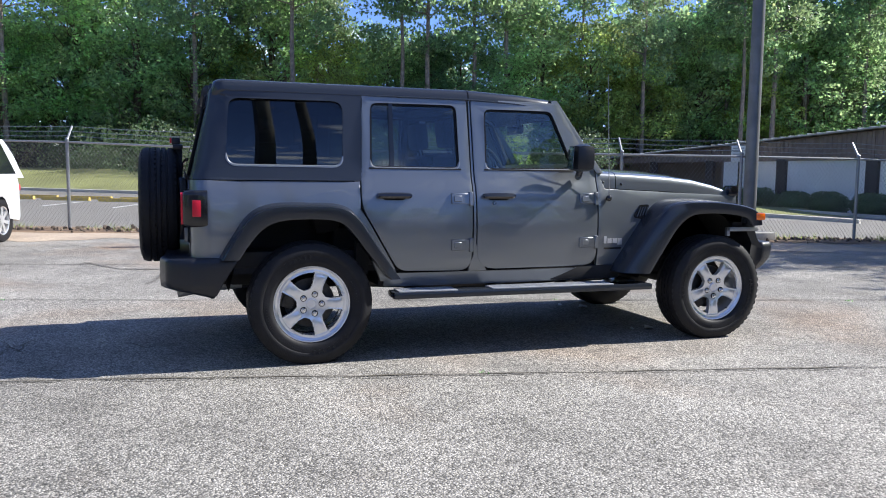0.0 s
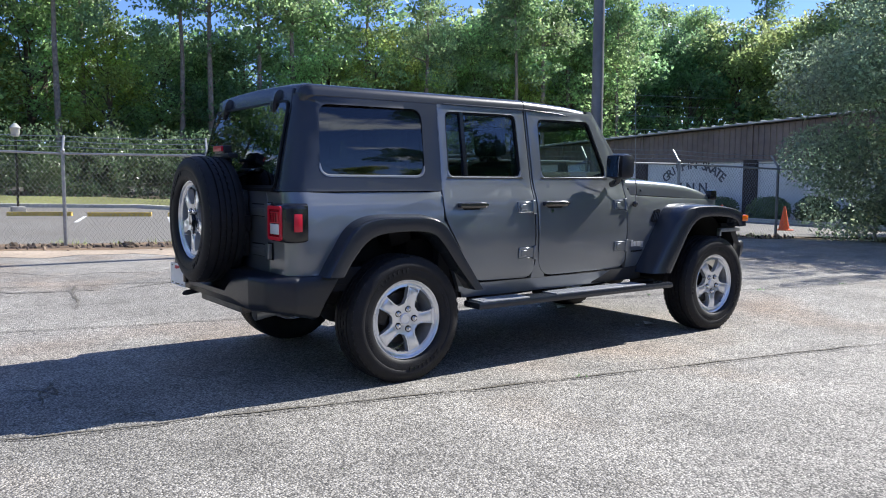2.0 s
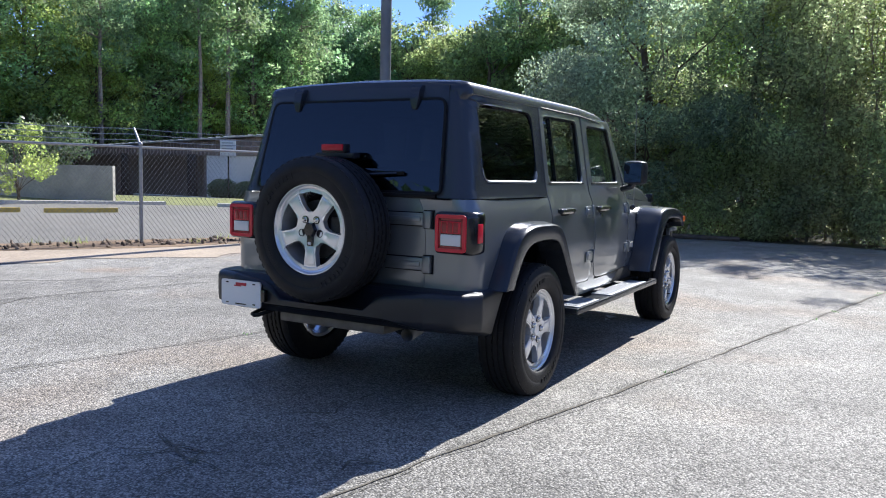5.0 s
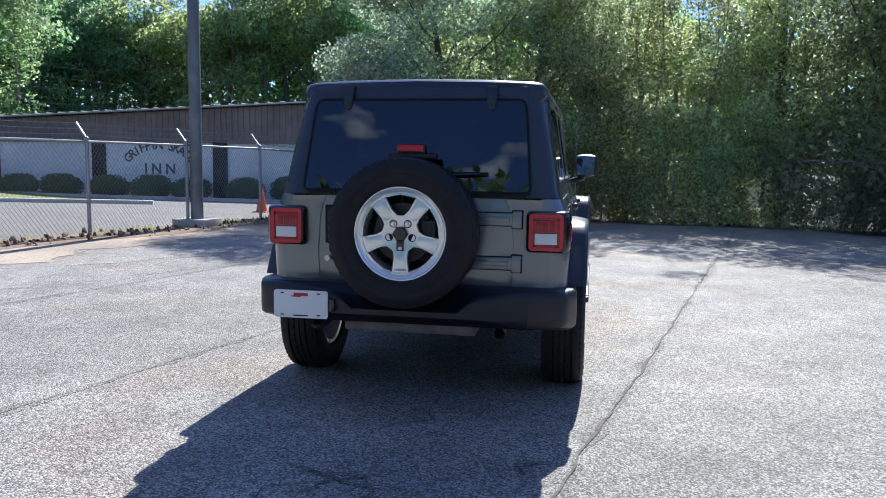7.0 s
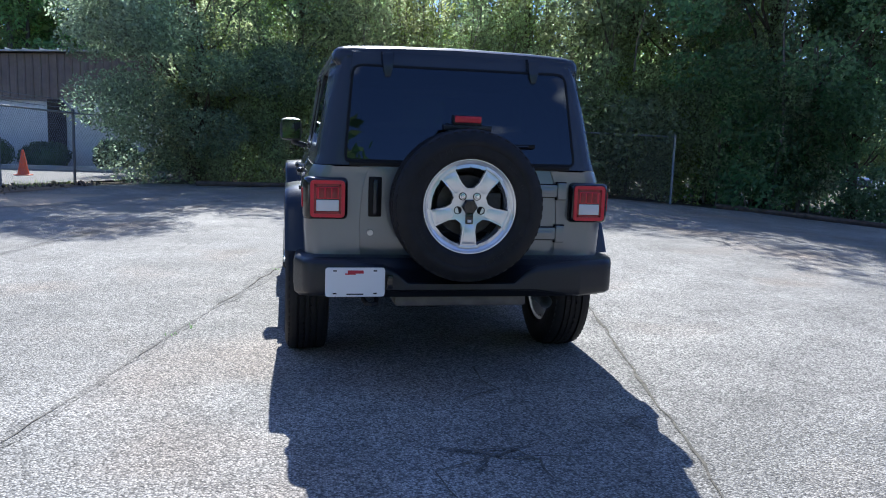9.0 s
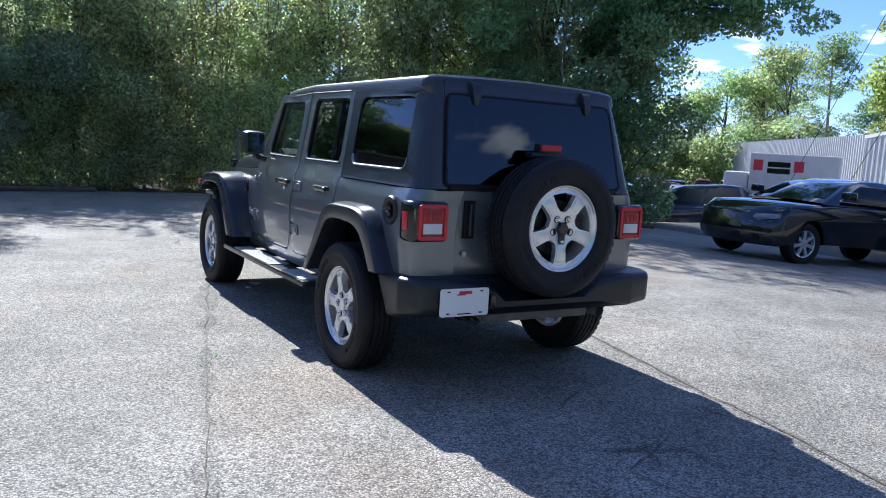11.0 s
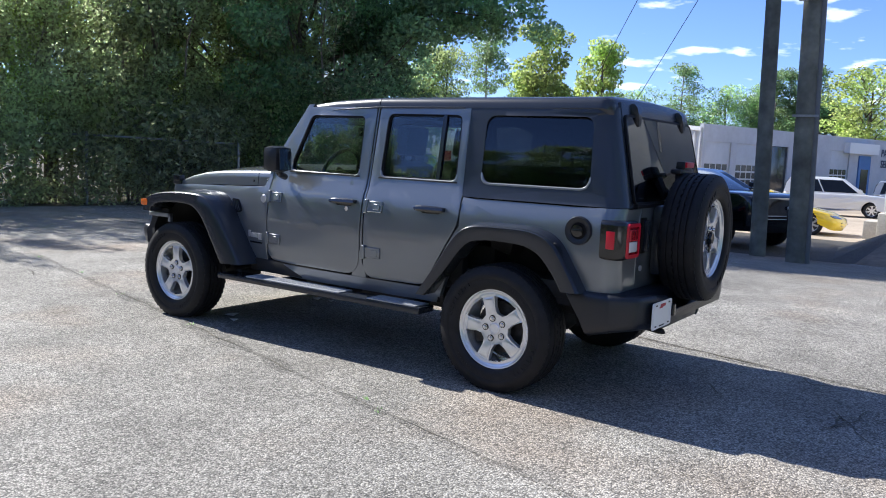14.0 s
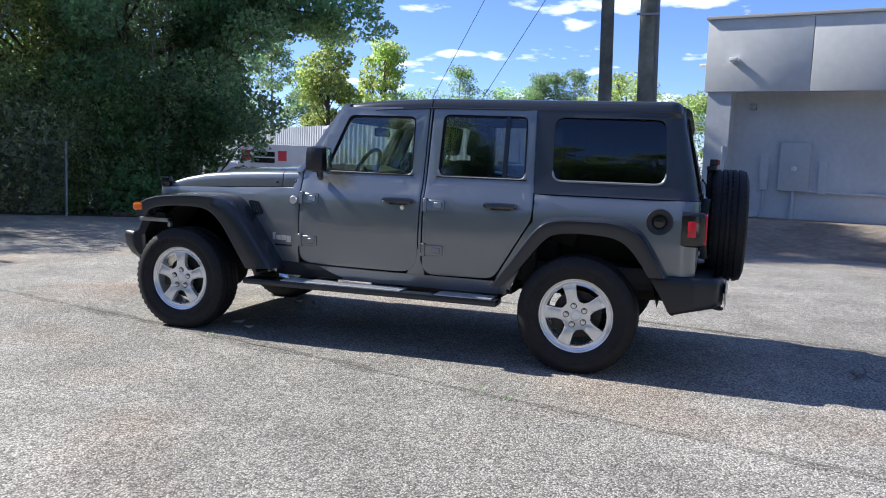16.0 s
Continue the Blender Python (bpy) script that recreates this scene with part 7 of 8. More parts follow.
tagged(link("concrete_apron", loft(bmesh.new(), [[Vector((x, y, z)) for y, z in ((0.8, 0.25), (-0.1, 0.22), (-3.05, -0.367), (-3.1, -0.9), (0.8, -0.9))] for x in (0.1, 3, 15)]), mat("stained_concrete", (0.21, 0.175, 0.14), 0.9, vary=0.2, scale=6, stain=0.35, stain_scale=0.8, bump=0.3), smooth=0), "stained concrete apron before the grey building", kind="structure").matrix_basis = pose(-2.34, -15.29, 0, 0, 0, 168.5)
# the ramp takes the same shade-darkened tone
tagged(link("asphalt_ramp", loft(bmesh.new(), [[Vector((x, y, z)) for y, z in p] for x, p in ((-1.6, ((6.0, -0.46), (0.8, -0.43), (-3.0, -0.405), (-3.0, -0.9), (6.0, -0.9))), (-0.4, ((6.0, -0.15), (0.8, 0.08), (-3.0, -0.38), (-3.0, -0.9), (6.0, -0.9))), (0.099, ((6.0, -0.08), (0.8, 0.20), (-3.05, -0.371), (-3.0, -0.9), (6.0, -0.9))))]), M["asphalt_shaded"], smooth=0), "asphalt ramp coloured dark for shade beside the concrete apron", kind="structure").matrix_basis = pose(-2.34, -15.29, 0, 0, 0, 168.5)
# caged air conditioner beside it
ac = empty("condenser_cage", "white-framed cage round a grey condenser", "air conditioner", m=pose(-2.2, -20.3, 0.30, 0, 0, 170) @ Matrix.Diagonal((1, 1, 0.74, 1)))
tagged(link("concrete_plinth", boxes((-3.4, -1.35, -21.6, -20.1, -0.7, 0.29), (-1.35, -1.0, -21.4, -20.2, -0.7, 0.05), bevel=0.02), M["concrete"]), "low stepped concrete plinth under the condenser", "plinth")
bm = boxes((-0.75, 0.75, -0.04, 0.04, 1.62, 1.72), (-0.75, -0.65, -0.04, 0.04, 0, 1.65), (0.65, 0.75, -0.04, 0.04, 0, 1.65), (-0.75, 0.75, -0.04, 0.04, 0.05, 0.12), bevel=0.006)
part("cage_frame", bm, M["plate"], ac)
bm = boxes(*[(-0.65, 0.65, -0.015, 0.015, 0.15 + 0.1 * k, 0.19 + 0.1 * k) for k in range(15)], *[(-0.6 + 0.12 * k, -0.57 + 0.12 * k, -0.012, 0.012, 0.1, 1.65) for k in range(11)])
tagged(part("lattice", bm, M["steel"], ac), kind="stuff")
part("condenser", box(bmesh.new(), -0.5, 0.45, 0.12, 0.5, 0.0, 0.95, 0.02), M["concrete"], ac, "pale condenser unit")

# ---------------------------------------------------------------- white metal service building
wb = empty("service_building", "long white metal workshop with roll-up doors", "building")
wmet = mat("white_metal_siding", (0.56, 0.57, 0.58), 0.5, 0.1, vary=0.04, scale=3, stain=0.08)
A, B, C = Vector((22.6, -43.6)), Vector((9.3, -38.6)), Vector((1.25, -62.3))
WZ = -0.75
def gable(f):
    return 3.38 + 0.80 * (f / 0.40 if f < 0.40 else (1 - f) / 0.60)


def wall_rows(p, q, pitch, deep, top):
    d = (q - p); L = d.length; d /= L
    nn = Vector((d.y, -d.x))
    if nn.dot(Vector((-5, 5)) - p) < 0:
        nn = -nn
    rows, s = [], 0.0
    while s < L:
        for ds, o in ((0, 0), (0.62, 0), (0.70, deep), (0.92, deep), (1.0, 0)):
            t = min(L, s + ds * pitch)
            b = p + d * t + nn * o
            rows.append([Vector((b.x, b.y, WZ)), Vector((b.x, b.y, top(t / L)))])
        s += pitch
    return rows, nn


WZ = -1.8
rows, nn = wall_rows(A, B, 0.42, 0.07, gable)
part("gable_wall", loft(bmesh.new(), rows, ring=False), wmet, wb, "white ribbed metal gable wall", smooth=0)
A2 = Vector((52.7, -68.6))
WZ = -1.95
rows, n_ = wall_rows(A2, A, 0.42, 0.07, lambda f: 3.5)
part("wing_wall", loft(bmesh.new(), rows, ring=False), wmet, wb, "white ribbed metal side wing", smooth=0)
part("wing_roof", loft(bmesh.new(), [[Vector((p.x, p.y, 3.5)) for p in (A2, A)], [Vector((p.x - 5.1, p.y - 6.2, 3.9)) for p in (A2, A)]], ring=False), roof_m, wb)
WZ = -0.75
d = (B - A).normalized()
bm = bmesh.new()
for f0, f1 in ((0.0, 0.4), (0.4, 1.0)):
    p, q = A.lerp(B, f0) + nn * 0.12, A.lerp(B, f1) + nn * 0.12
    za, zb_ = gable(f0), gable(f1)
    loft(bm, [[Vector((u.x + nn.x * o, u.y + nn.y * o, z + h)) for o, h in ((0, -0.12), (0, 0.08), (-0.3, 0.08), (-0.3, -0.12))] for u, z in ((p, za), (q, zb_))])
part("gable_trim", bm, M["plate"], wb)
m = Matrix.Translation((*(A.lerp(B, 0.46) + nn * 0.10), 0)) @ Matrix.Rotation(math.atan2(d.y, d.x), 4, "Z")
for k in range(2):
    o = part("vent_panel", box(bmesh.new(), -0.62 + 0.64 * k, -0.02 + 0.64 * k, -0.05, 0.05, 1.3, 2.6, 0.01), wmet, wb)
    o.matrix_basis = m
d2 = (C - B).normalized()
n2 = Vector((d2.y, -d2.x))
if n2.dot(Vector((-5, 5)) - B) < 0:
    n2 = -n2
m2 = Matrix.Translation((B.x, B.y, 0)) @ Matrix.Rotation(math.atan2(d2.y, d2.x), 4, "Z")
sgn = 1 if (m2.to_3x3() @ Vector((0, 1, 0))).to_2d().dot(n2) > 0 else -1
Ls = (C - B).length
bayx = [0.25 + 2.95 * k for k in range(4)] + [13.6]
edges = [0.0]
for bx in bayx:
    edges += [bx, bx + 2.4]
edges.append(Ls)
swm = mat("white_service_wall", (0.52, 0.54, 0.57), 0.7, vary=0.05, scale=4, stain=0.08)
for k in range(0, len(edges), 2):
    part("service_wall", boxes((edges[k], edges[k + 1], -0.12, 0.12, WZ, 3.65)), swm, wb).matrix_basis = m2
for bx in bayx:
    part("door_header", boxes((bx, bx + 2.4, -0.12, 0.12, 2.72, 3.65)), swm, wb).matrix_basis = m2
pane_m = mat("door_window_dark", (0.03, 0.035, 0.04), 0.1)
for k, bx in enumerate(bayx):
    o = part("roller_door", box(bmesh.new(), bx, bx + 2.4, -0.04, 0.04, WZ, 2.72, 0.01), wmet if k != 2 else pane_m, wb)
    o.matrix_basis = m2
    if k != 2:
        for r in range(3):
            for c in range(4):
                part("pane", boxes((bx + 0.15 + 0.54 * c, bx + 0.6 + 0.54 * c, sgn * 0.035, sgn * 0.05, 0.35 + 0.42 * r, 0.68 + 0.42 * r)), pane_m, o)
blue = mat("blue_door", (0.05, 0.16, 0.42), 0.4, vary=0.05)
for bx in (17.2,):
    bd = part("blue_door", boxes((bx, bx + 1.6, sgn * 0.12, sgn * 0.2, WZ, 2.5)), blue, wb, "blue framed entrance")
    bd.matrix_basis = m2
    part("door_glass", boxes((bx + 0.3, bx + 1.3, sgn * 0.2, sgn * 0.21, WZ + 0.4, 1.6)), pane_m, bd)
    part("canopy", boxes((bx - 2.0, bx + 2.0, sgn * 0.12, sgn * 0.5, 2.6, 3.3)), M["plate"], wb).matrix_basis = m2
bm = loft(bmesh.new(), [[Vector((p.x, p.y, z)) for p, z in ((A, 3.36), (A.lerp(B, 0.4), 4.16), (B, 3.36))], [Vector((p.x + (C - B).x, p.y + (C - B).y, z)) for p, z in ((A, 3.36), (A.lerp(B, 0.4), 4.16), (B, 3.36))]], ring=False)
part("roof", bm, roof_m, wb)
tx = mat("sign_navy", (0.02, 0.03, 0.08), 0.6)
flip = 180 if sgn > 0 else 0
for txt, z in (("PARTS &", 2.75), ("SERVICE", 2.0)):
    t = letters(txt, 0.70, m2 @ pose(21.6, sgn * 0.15, z, 90, 0, flip), wb, tx)

# distant trees beyond the workshop
for p, x, y, s, q in ((1, 50.3, -73.3, 1.34, 0.9), (0, 53.8, -73.8, 1.18, 1.0), (1, 57.0, -77, 1.0, 1.0), (0, 66.5, -60.0, 0.95, 1.2), (1, 63.8, -62.6, 0.80, 1.2), (0, 61.2, -65.2, 0.86, 1.2), (1, 58.6, -67.9, 0.92, 1.1), (2, 56.8, -71.2, 0.98, 1.1), (3, 69.0, -57.0, 0.95, 1.2), (0, 72, -53, 1.0, 1.3),
                      (0, 38.5, -80.5, 0.72, 1.5), (3, 34.5, -83, 0.68, 1.5), (2, 30.3, -84.3, 0.84, 1.2), (3, 24.5, -86, 0.66, 1.4), (2, 21.6, -86.6, 0.86, 1.1), (3, 19.2, -89.3, 0.88, 1.1), (0, 15.0, -88, 0.80, 1.3), (3, 11.5, -86, 0.78, 1.3), (0, 9.0, -88, 0.75, 1.4), (2, 3.5, -89, 0.78, 1.4), (1, -0.5, -84, 0.85, 1.3), (0, -6, -84, 0.9, 1.3), (2, -12, -84, 0.9, 1.3), (1, -20, -80, 0.9, 1.3), (0, -30, -82, 0.9, 1.3), (3, 42, -78, 0.92, 1.2), (0, 46, -70, 0.7, 1.5)):
    plant(protos_f[p], x, y, x * 31, s, used, q)
for p, x, y, s in ((0, 35.4, -58.7, 0.86), (1, 25.8, -85.2, 0.80), (0, 16.0, -84.9, 0.80), (1, 14.6, -86.2, 0.74), (0, 17.6, -87, 0.72), (1, 12.4, -86, 0.74), (0, 28.6, -88, 0.62)):
    plant(protos_p[p], x, y, x * 31, s, used)
plant(protos_b[1], 5.9, -74.5, 20, 0.95, used, 1.35)
plant(slender[0], 35.6, -70.1, 40, 1.58, used, 1.0)
plant(slender[1], 31.6, -75.4, 160, 1.50, used, 0.85)
cl = []
for k in range(150):
    q, side = rg.uniform(86, 97), rg.uniform(-18, 6.5)
    s = rg.uniform(1.0, 2.0)
    x, y = -6.2 + 0.70 * q - 0.70 * side, 2.1 - 0.714 * q - 0.714 * side
    cl.append((x, y, ground_z(x, y) + rg.uniform(0.2, 5.5), s, s, s))
tagged(new("far_hedge", leaf_mesh("far_hedge", cl, 30000, 0.34, M["leaf_far"], 91)), "dense green growth behind the far lot", "undergrowth", kind="stuff")
# woods behind the camera's way, closing the place
for k in range(22):
    plant(protos_d[rng.choice((0, 1))], -36 + rng.uniform(-3, 3), -52 + 4.9 * k, rng.uniform(0, 360), rng.uniform(1.15, 1.3) if k > 10 else rng.uniform(0.8, 0.95), used, 1.15)

# ---------------------------------------------------------------- parked cars
LAMP_GLASS = mat("lamp_glass", (0.24, 0.25, 0.27), 0.12, 0.3, coat=1.0)
CAR_GLASS = mat("dark_car_glass", (0.010, 0.012, 0.014), 0.06, spec=0.45)
KINDS = dict(
    sedan=(5.0, 1.86, 0.33, [(-2.5, 0.38), (-2.5, 0.88), (-2.42, 1.01), (-1.55, 1.05), (1.05, 0.98), (2.12, 0.90), (2.34, 0.74), (2.42, 0.42), (2.34, 0.24), (-2.4, 0.24)], [(-1.85, 1.0), (-1.45, 1.17), (-1.10, 1.31), (-0.7, 1.40), (-0.2, 1.43), (0.25, 1.40), (0.60, 1.30), (1.2, 0.98)], 1.52),
    suv=(4.7, 1.86, 0.35, [(-2.35, 0.38), (-2.33, 0.95), (-2.25, 1.05), (1.0, 1.05), (2.05, 0.98), (2.3, 0.80), (2.35, 0.45), (2.28, 0.30), (-2.28, 0.30)], [(-2.28, 1.03), (-2.2, 1.42), (-2.05, 1.66), (-1.5, 1.73), (-0.1, 1.73), (0.25, 1.66), (1.1, 1.04)], 1.38),
    van=(5.0, 1.95, 0.34, [(-2.5, 0.36), (-2.48, 0.95), (-2.42, 1.02), (1.25, 1.02), (2.2, 0.90), (2.45, 0.70), (2.5, 0.42), (2.42, 0.26), (-2.42, 0.26)], [(-2.4, 1.0), (-2.2, 1.65), (-1.9, 1.74), (0.4, 1.72), (1.5, 1.0)], 1.52),
    pickup=(5.9, 2.03, 0.42, [(-2.95, 0.55), (-2.95, 1.22), (-2.85, 1.26), (1.25, 1.26), (2.62, 1.25), (2.86, 1.19), (2.94, 1.08), (2.97, 0.55), (2.88, 0.42), (-2.9, 0.48)], [(-0.72, 1.24), (-0.62, 1.58), (-0.42, 1.70), (0.0, 1.725), (0.4, 1.70), (1.35, 1.24)], 1.85),
    sports=(4.5, 1.87, 0.33, [(-2.25, 0.40), (-2.22, 0.80), (-2.05, 0.92), (-1.0, 0.95), (0.9, 0.85), (1.9, 0.66), (2.2, 0.50), (2.25, 0.35), (2.15, 0.18), (-2.1, 0.22)], [(-1.6, 0.92), (-0.7, 1.20), (-0.25, 1.24), (0.15, 1.20), (0.95, 0.84)], 1.30),
)


def parked(kind, paint, x, y, turn, label, group="", detail=True, category="car"):
    L, W, R, low, cab, axle = KINDS[kind]
    ca, sa = math.cos(radians(turn)) * axle, math.sin(radians(turn)) * axle
    zf_, zr_ = ground_z(x + ca, y + sa), ground_z(x - ca, y - sa)
    z0, tilt = (zf_ + zr_) / 2, math.degrees(math.atan2(zf_ - zr_, 2 * axle))      # stands on the slope
    c = empty({"pickup": "pickup_truck", "van": "minivan", "sports": "sports_car", "suv": "parked_car", "sedan": "sedan"}[kind], label, category, group, m=pose(x, y, z0, 0, 0, turn) @ pose(0, 0, 0, 0, -tilt, 0))
    w = W / 2
    bm = bmesh.new()
    def inset(pts, k):
        cx, cz = 0.0, sum(p[1] for p in pts) / len(pts)
        return [(px * (1 - k * 0.6), cz + (pz - cz) * (1 - k)) for px, pz in pts]
    dens = []
    for (ax, az), (bx, bz) in zip(low, low[1:] + low[:1]):
        dens.append((ax, az))
        if az < 0.5 and bz < 0.5 and abs(ax - bx) > 1.5:       # wheel arches in the sill line
            for wx in (axle, -axle):
                for a in range(0, 181, 20):
                    dens.append((wx + (R + 0.06) * math.cos(radians(a)), max(az, R + (R + 0.06) * math.sin(radians(a)))))
    fx, rx_ = max(p[0] for p in low), min(p[0] for p in low)
    def bow(px, yy):
        """Nose and tail curve back towards the corners."""
        end = fx if px > 0 else -rx_
        f = max(0.0, (abs(px) - axle * 0.92) / (end - axle * 0.92))
        return px - math.copysign((0.30 if kind != "pickup" else 0.13) * f * (abs(yy) / w) ** 2.6, px)
    secs = []
    for yy, k in ((-w, 0.10), (-w + 0.02, 0.05), (-w + 0.10, 0.015), (-w + 0.25, 0.0), (-w * 0.5, -0.008), (0.0, -0.014), (w * 0.5, -0.008), (w - 0.25, 0.0), (w - 0.10, 0.015), (w - 0.02, 0.05), (w, 0.10)):
        secs.append([Vector((bow(px, yy), yy, pz)) for px, pz in inset(dens, k)])
    loft(bm, secs)
    part("body", bm, paint, c, smooth=50)
    top_ = bmesh.new()
    def cab_w(pz):
        return w - 0.06 - 0.24 * max(0.0, pz - cab[0][1]) / (max(p[1] for p in cab) - cab[0][1])
    secs = [[Vector((px, sy * cab_w(pz) * k, pz + dz)) for px, pz in cab] for sy, k, dz in ((-1, 1.0, 0), (-1, 0.92, 0.02), (-1, 0.4, 0.035), (1, 0.4, 0.035), (1, 0.92, 0.02), (1, 1.0, 0))]
    loft(top_, secs)
    part("cabin", top_, paint, c, smooth=50)
    # side glass, windscreen and rear glass, a little proud
    base, crown = cab[0][1], max(p[1] for p in cab)
    def edge_x(z, front):
        peak = max(range(len(cab)), key=lambda i: cab[i][1])
        pts = cab[peak:] if front else cab[:peak + 1][::-1]
        for (ax, az), (bx, bz) in zip(pts, pts[1:]):
            if min(az, bz) <= z <= max(az, bz) and az != bz:
                return ax + (bx - ax) * (z - az) / (bz - az)
        return pts[-1][0]
    zl, zh = base + 0.07, crown - 0.09
    r0, r1, f0, f1 = edge_x(zl, False) + 0.22, edge_x(zh, False) + 0.16, edge_x(zl, True) - 0.20, edge_x(zh, True) - 0.14
    cuts = [0.0, 0.5, 1.0] if kind not in ("sports",) else [0.0, 1.0]
    for s in (1, -1):
        for a, b in zip(cuts, cuts[1:]):
            lo0, lo1 = r0 + (f0 - r0) * a + 0.03, r0 + (f0 - r0) * b - 0.03
            hi0, hi1 = r1 + (f1 - r1) * a + 0.03, r1 + (f1 - r1) * b - 0.03
            bm = bmesh.new()
            loft(bm, [[Vector((px, s * (cab_w(pz) + o), pz)) for px, pz in ((lo0, zl), (lo1, zl), (hi1, zh), (hi0, zh))] for o in (-0.02, 0.012)])
            part("side_window", bm, CAR_GLASS, c)
    for front in (True, False):
        bm = bmesh.new()
        off = 0.012 if front else -0.012
        loft(bm, [[Vector((edge_x(z, front) + off + o, sy * (cab_w(z) - 0.10), z + 0.014)) for sy, o in ((-1, 0), (1, 0), (1, 0.02 if front else -0.02), (-1, 0.02 if front else -0.02))] for z in steps(zl, zh + 0.03, 0.06)])
        part("windscreen" if front else "rear_window", bm, CAR_GLASS, c)
    for wx in (axle, -axle):
        for s in (1, -1):
            bm = lathe(bmesh.new(), [(R * 0.66, -0.10), (R * 0.8, -0.115), (R * 0.96, -0.105), (R, -0.08), (R, 0.08), (R * 0.96, 0.105), (R * 0.8, 0.115), (R * 0.66, 0.10)], 28, closed=True)
            t = part("wheel", bm, M["tyre"], c)
            t.matrix_basis = pose(wx, s * (w - 0.12), R, 0, 0, 0 if s > 0 else 180)
            bm = lathe(bmesh.new(), [(R * 0.70, 0.02), (R * 0.68, 0.10), (R * 0.62, 0.09), (R * 0.60, 0.03)], 28)
            for k in range(7):
                mm = Matrix.Rotation(2 * math.pi * k / 7, 4, "Y")
                box(bm, -0.028, 0.028, 0.045, 0.085, 0.03, R * 0.64, m=mm)
            disc(bm, R * 0.2, 0.09, 12)
            part("rim", bm, M["rim"] if kind != "pickup" else M["dark_well"], t)
            part("rim_back", disc(bmesh.new(), R * 0.62, 0.02, 20), M["dark_well"], t)
    if detail:
        zf = {"pickup": 1.02, "sports": 0.55, "sedan": 0.69}.get(kind, 0.74)
        def skin_x(z, yy, front):
            pts = low
            best = 0.0
            for (ax, az), (bx, bz) in zip(pts, pts[1:] + pts[:1]):
                if min(az, bz) <= z <= max(az, bz) and abs(az - bz) > 1e-6:
                    q = ax + (bx - ax) * (z - az) / (bz - az)
                    best = max(best, q) if front else min(best, q)
            return bow(best, yy)
        def lens(name, s, y0, y1, z0, z1, material, front, slant=0.0):
            rows = []
            for q in (0.0, 0.12, 0.5, 0.88, 1.0):
                yy = s * (y0 + (y1 - y0) * q)
                thin = 0.6 if q in (0.0, 1.0) else 1.0
                zc, hh = (z0 + z1) / 2 + slant * q, (z1 - z0) / 2 * thin
                g = 1 if front else -1
                rows.append([Vector((skin_x(z, yy, front) + g * o, yy, z)) for z, o in ((zc - hh, -0.04), (zc - hh, 0.010), (zc, 0.022), (zc + hh, 0.010), (zc + hh, -0.04))])
            return part(name, loft(bmesh.new(), rows), material, c, smooth=60)
        for s in (1, -1):
            big_lamp = kind == "pickup"
            lens("headlamp", s, w * (0.60 if not big_lamp else 0.68), w * 0.95, zf - (0.045 if not big_lamp else 0.11), zf + (0.04 if not big_lamp else 0.09), LAMP_GLASS, True, 0.0 if big_lamp else 0.03)
            lens("tail_light", s, w * 0.60, w * 0.96, zf + 0.06, zf + 0.20, M["red_lens"], False)
            part("side_mirror", box(bmesh.new(), f0 - 0.05, f0 + 0.12, s * (w + 0.0), s * (w + 0.17), zl + 0.02, zl + 0.15, 0.03), paint, c)
            for hx in ((-0.1, -1.0) if kind != "sports" else (-0.4,)):
                part("door_handle", box(bmesh.new(), hx - 0.10, hx + 0.08, s * (w - 0.02), s * (w + 0.025), base - 0.16, base - 0.13, 0.008), M["chrome"] if kind == "sedan" else paint, c)
        if kind != "sports":
            gy, drop = (w * 0.50, 0.20) if kind != "pickup" else (w * 0.64, 0.34)
            g_ = part("front_grille", loft(bmesh.new(), [[Vector((skin_x(z, yy, True) + o, yy, z)) for z, o in ((zf - drop, -0.04), (zf - drop, 0.008), (zf + 0.06, 0.008), (zf + 0.06, -0.04))] for yy in (-gy, -gy * 0.5, 0, gy * 0.5, gy)]), M["black"], c)
            for k in range(2 if kind == "pickup" else 1):
                zz = zf - 0.24 - 0.07 * k if kind == "pickup" else zf + 0.055
                part("grille_bar", loft(bmesh.new(), [[Vector((skin_x(z, yy, True) + o, yy, z)) for z, o in ((zz - 0.014, 0.0), (zz - 0.010, 0.022), (zz + 0.010, 0.022), (zz + 0.014, 0.0))] for yy in (-gy, -gy * 0.5, 0, gy * 0.5, gy)]), M["chrome"], g_)
            if kind == "pickup":
                part("grille_emblem", loft(bmesh.new(), [[Vector((skin_x(zf - 0.02, 0, True) + 0.03 * (r > 0) + 0.02, 0.11 * r * math.cos(a), zf - 0.06 + 0.05 * r * math.sin(a))) for a in (math.pi * q / 8 for q in range(16))] for r in (1.0, 0.9)]), M["chrome"], g_)
        part("lower_bumper", loft(bmesh.new(), [[Vector((skin_x(z, yy, True) + o, yy, z)) for z, o in ((0.30, -0.05), (0.31, 0.012), (0.41, 0.012), (0.42, -0.05))] for yy in (-w * 0.75, -w * 0.4, 0, w * 0.4, w * 0.75)]), M["black"], c)
        if kind == "sedan":
            for s in (1, -1):
                part("window_brightwork", tube(bmesh.new(), [(r0 - 0.02, s * (cab_w(zl) + 0.012), zl - 0.012), (f0 + 0.02, s * (cab_w(zl) + 0.012), zl - 0.012)], 0.009, 6), M["chrome"], c)
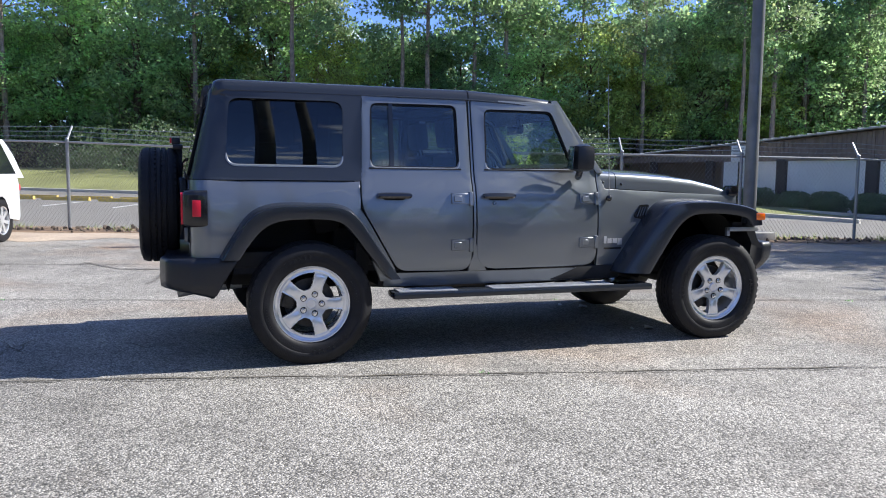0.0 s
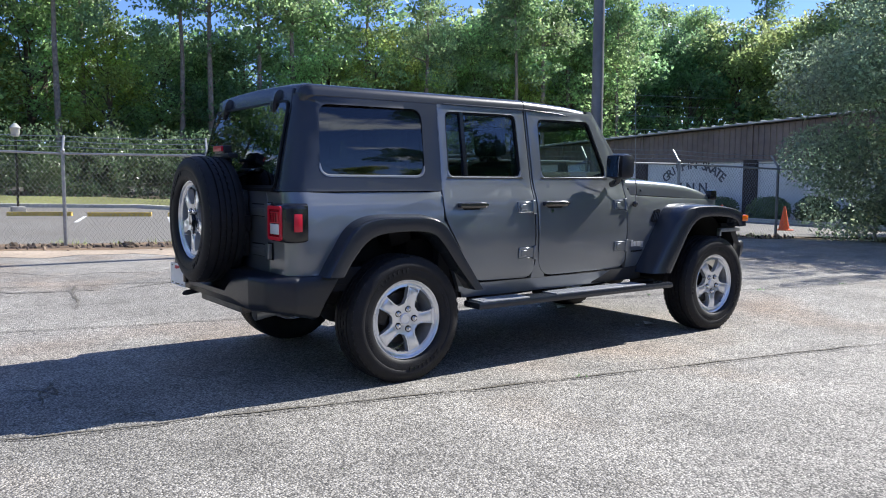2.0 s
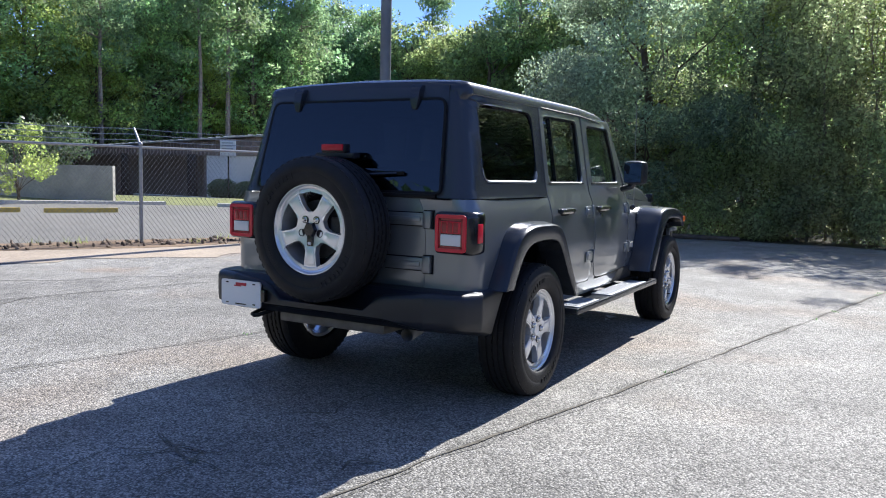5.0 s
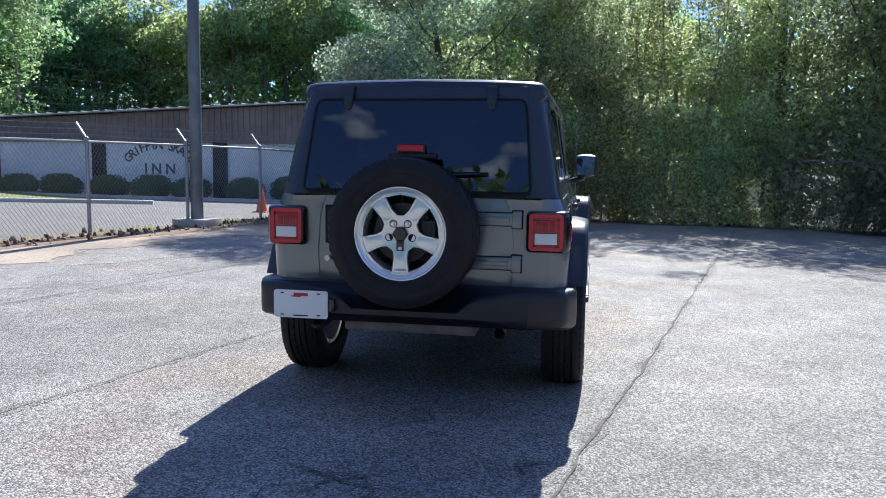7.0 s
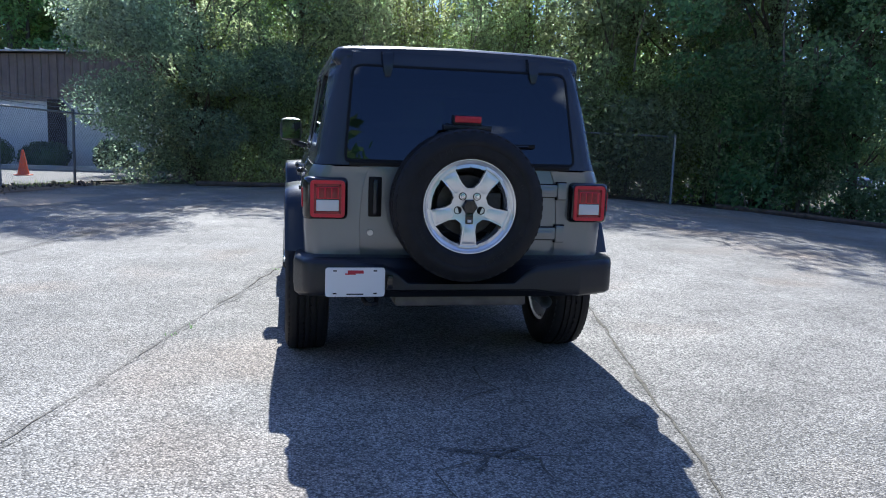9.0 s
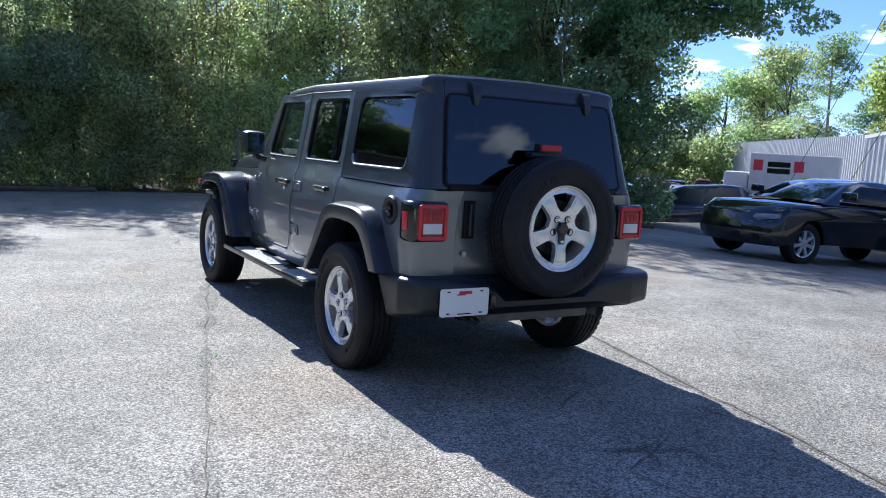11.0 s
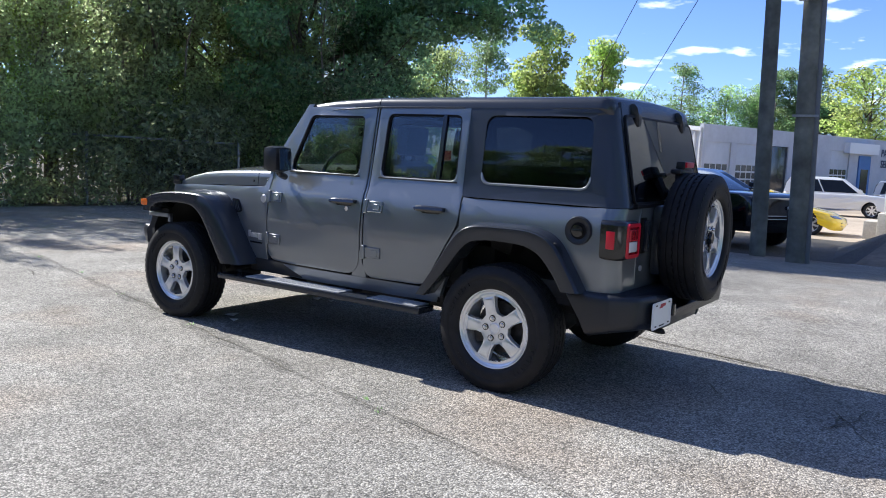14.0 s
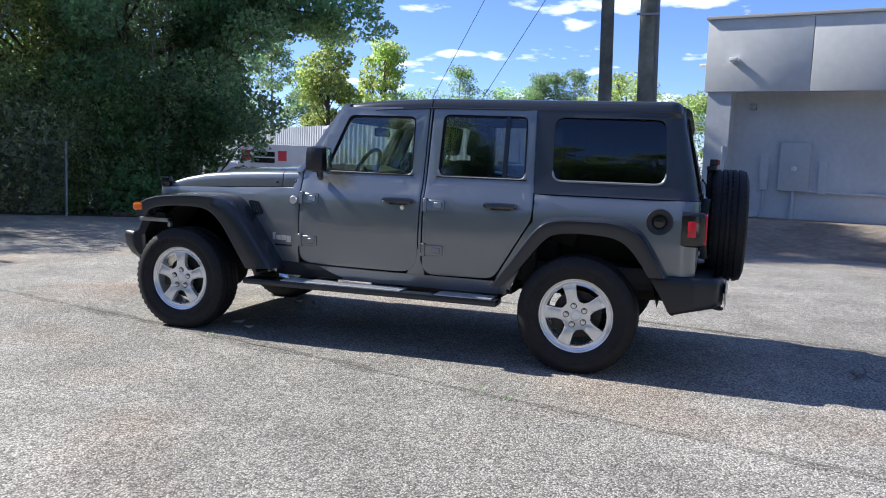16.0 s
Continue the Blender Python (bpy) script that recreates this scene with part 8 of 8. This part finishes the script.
                part("window_brightwork", tube(bmesh.new(), [(r0 - 0.02, s * (cab_w(zl) + 0.012), zl - 0.012), (r1 - 0.02, s * (cab_w(zh) + 0.012), zh + 0.012), (f1, s * (cab_w(zh) + 0.012), zh + 0.012), (f0 + 0.04, s * (cab_w(zl) + 0.012), zl - 0.012)], 0.008, 6), M["chrome"], c)
    return c


def carpaint(name, col, metal=0.2):
    return mat(name, col, 0.3, metal, coat=1.0)


black_p, white_p, red_p = mat("black_car_paint", (0.005, 0.006, 0.008), 0.10, coat=1.0), carpaint("white_car_paint", (0.72, 0.73, 0.74), 0.0), carpaint("red_car_paint", (0.30, 0.02, 0.03))
silver_p, navy_p, yellow_p, grey_p = carpaint("silver_car_paint", (0.45, 0.46, 0.47), 0.5), carpaint("dark_blue_car_paint", (0.015, 0.025, 0.06)), carpaint("yellow_car_paint", (0.80, 0.56, 0.01), 0.0), carpaint("grey_car_paint", (0.12, 0.12, 0.13), 0.4)
parked("sedan", black_p, 2.5, -10.14, 80, "glossy black four-door sedan parked on the lot")
parked("pickup", black_p, 2.35, -14.95, 153, "black pickup truck with black wheels")
parked("sports", yellow_p, 1.74, -20.7, 188, "bright yellow low sports car")
parked("suv", white_p, 1.9, -35.5, 189, "white car parked by the workshop")
parked("suv", silver_p, -1.4, -39.5, 186, "silver car behind the white one")
parked("suv", white_p, -6.13, 7.46, 256, "white car parked with its tail to the fence")
parked("suv", navy_p, 14.75, -19.85, 46, "dark car with bright window trim beyond the timber edging")
FAR_LOT = "cars of the far lot"
k = 0
lot_turn = random.Random(77)
for row, (deep, n) in enumerate(((40, 3), (46, 4), (53, 5), (61, 5), (70, 6), (80, 7))):
    for j in range(n):
        side = -4.5 + (2.75 if row != 3 else 5.4) * j
        x, y = -6.2 + 0.70 * deep - 0.70 * side, 2.1 - 0.714 * deep - 0.714 * side
        paint = (red_p, silver_p, white_p, grey_p, white_p, navy_p, red_p)[(k * 3 + row) % 7]
        heading = (-45.6 if (k * 5) % 3 else 134.4) if row != 3 else 225.0
        parked(("sedan", "suv", "van")[(k + row) % 3], paint, x, y, heading + lot_turn.gauss(0, 2.5), {id(white_p): "white car in the crowded far lot", id(red_p): "dark red car in the crowded far lot", id(silver_p): "silver car in the crowded far lot", id(grey_p): "grey car in the crowded far lot", id(navy_p): "dark blue car in the crowded far lot"}[id(paint)], FAR_LOT, detail=False)
        k += 1
# white box truck behind the thicket
bt = empty("box_truck", "white box truck with painted emblems", "truck", m=pose(22.25, -36.1, ground_z(22.25, -36.1), 0, 0, 29) @ Matrix.Diagonal((0.8, 0.8, 1.13, 1)))
part("cargo_box", box(bmesh.new(), -3.2, 2.4, -1.1, 1.1, 0.7, 3.35, 0.04), wmet, bt)
part("cab", box(bmesh.new(), 2.45, 4.1, -1.0, 1.0, 0.5, 2.4, 0.15), wmet, bt)
for x0 in (-1.05, 1.55):
    part("emblem", boxes((x0, x0 + 0.62, 1.10, 1.115, 2.52, 3.04)), M["red_ink"], bt)
for z0 in (2.40, 2.72):
    part("print_bar", boxes((-0.20, 1.25, 1.10, 1.115, z0, z0 + 0.25)), M["black"], bt)
for wx in (-2.0, 3.2):
    for s in (1, -1):
        part("wheel", lathe(bmesh.new(), [(0.0, 0.12), (0.25, 0.12), (0.42, 0.10), (0.42, -0.10), (0.0, -0.12)], 20), M["tyre"], bt).matrix_basis = pose(wx, s * 0.9, 0.42)
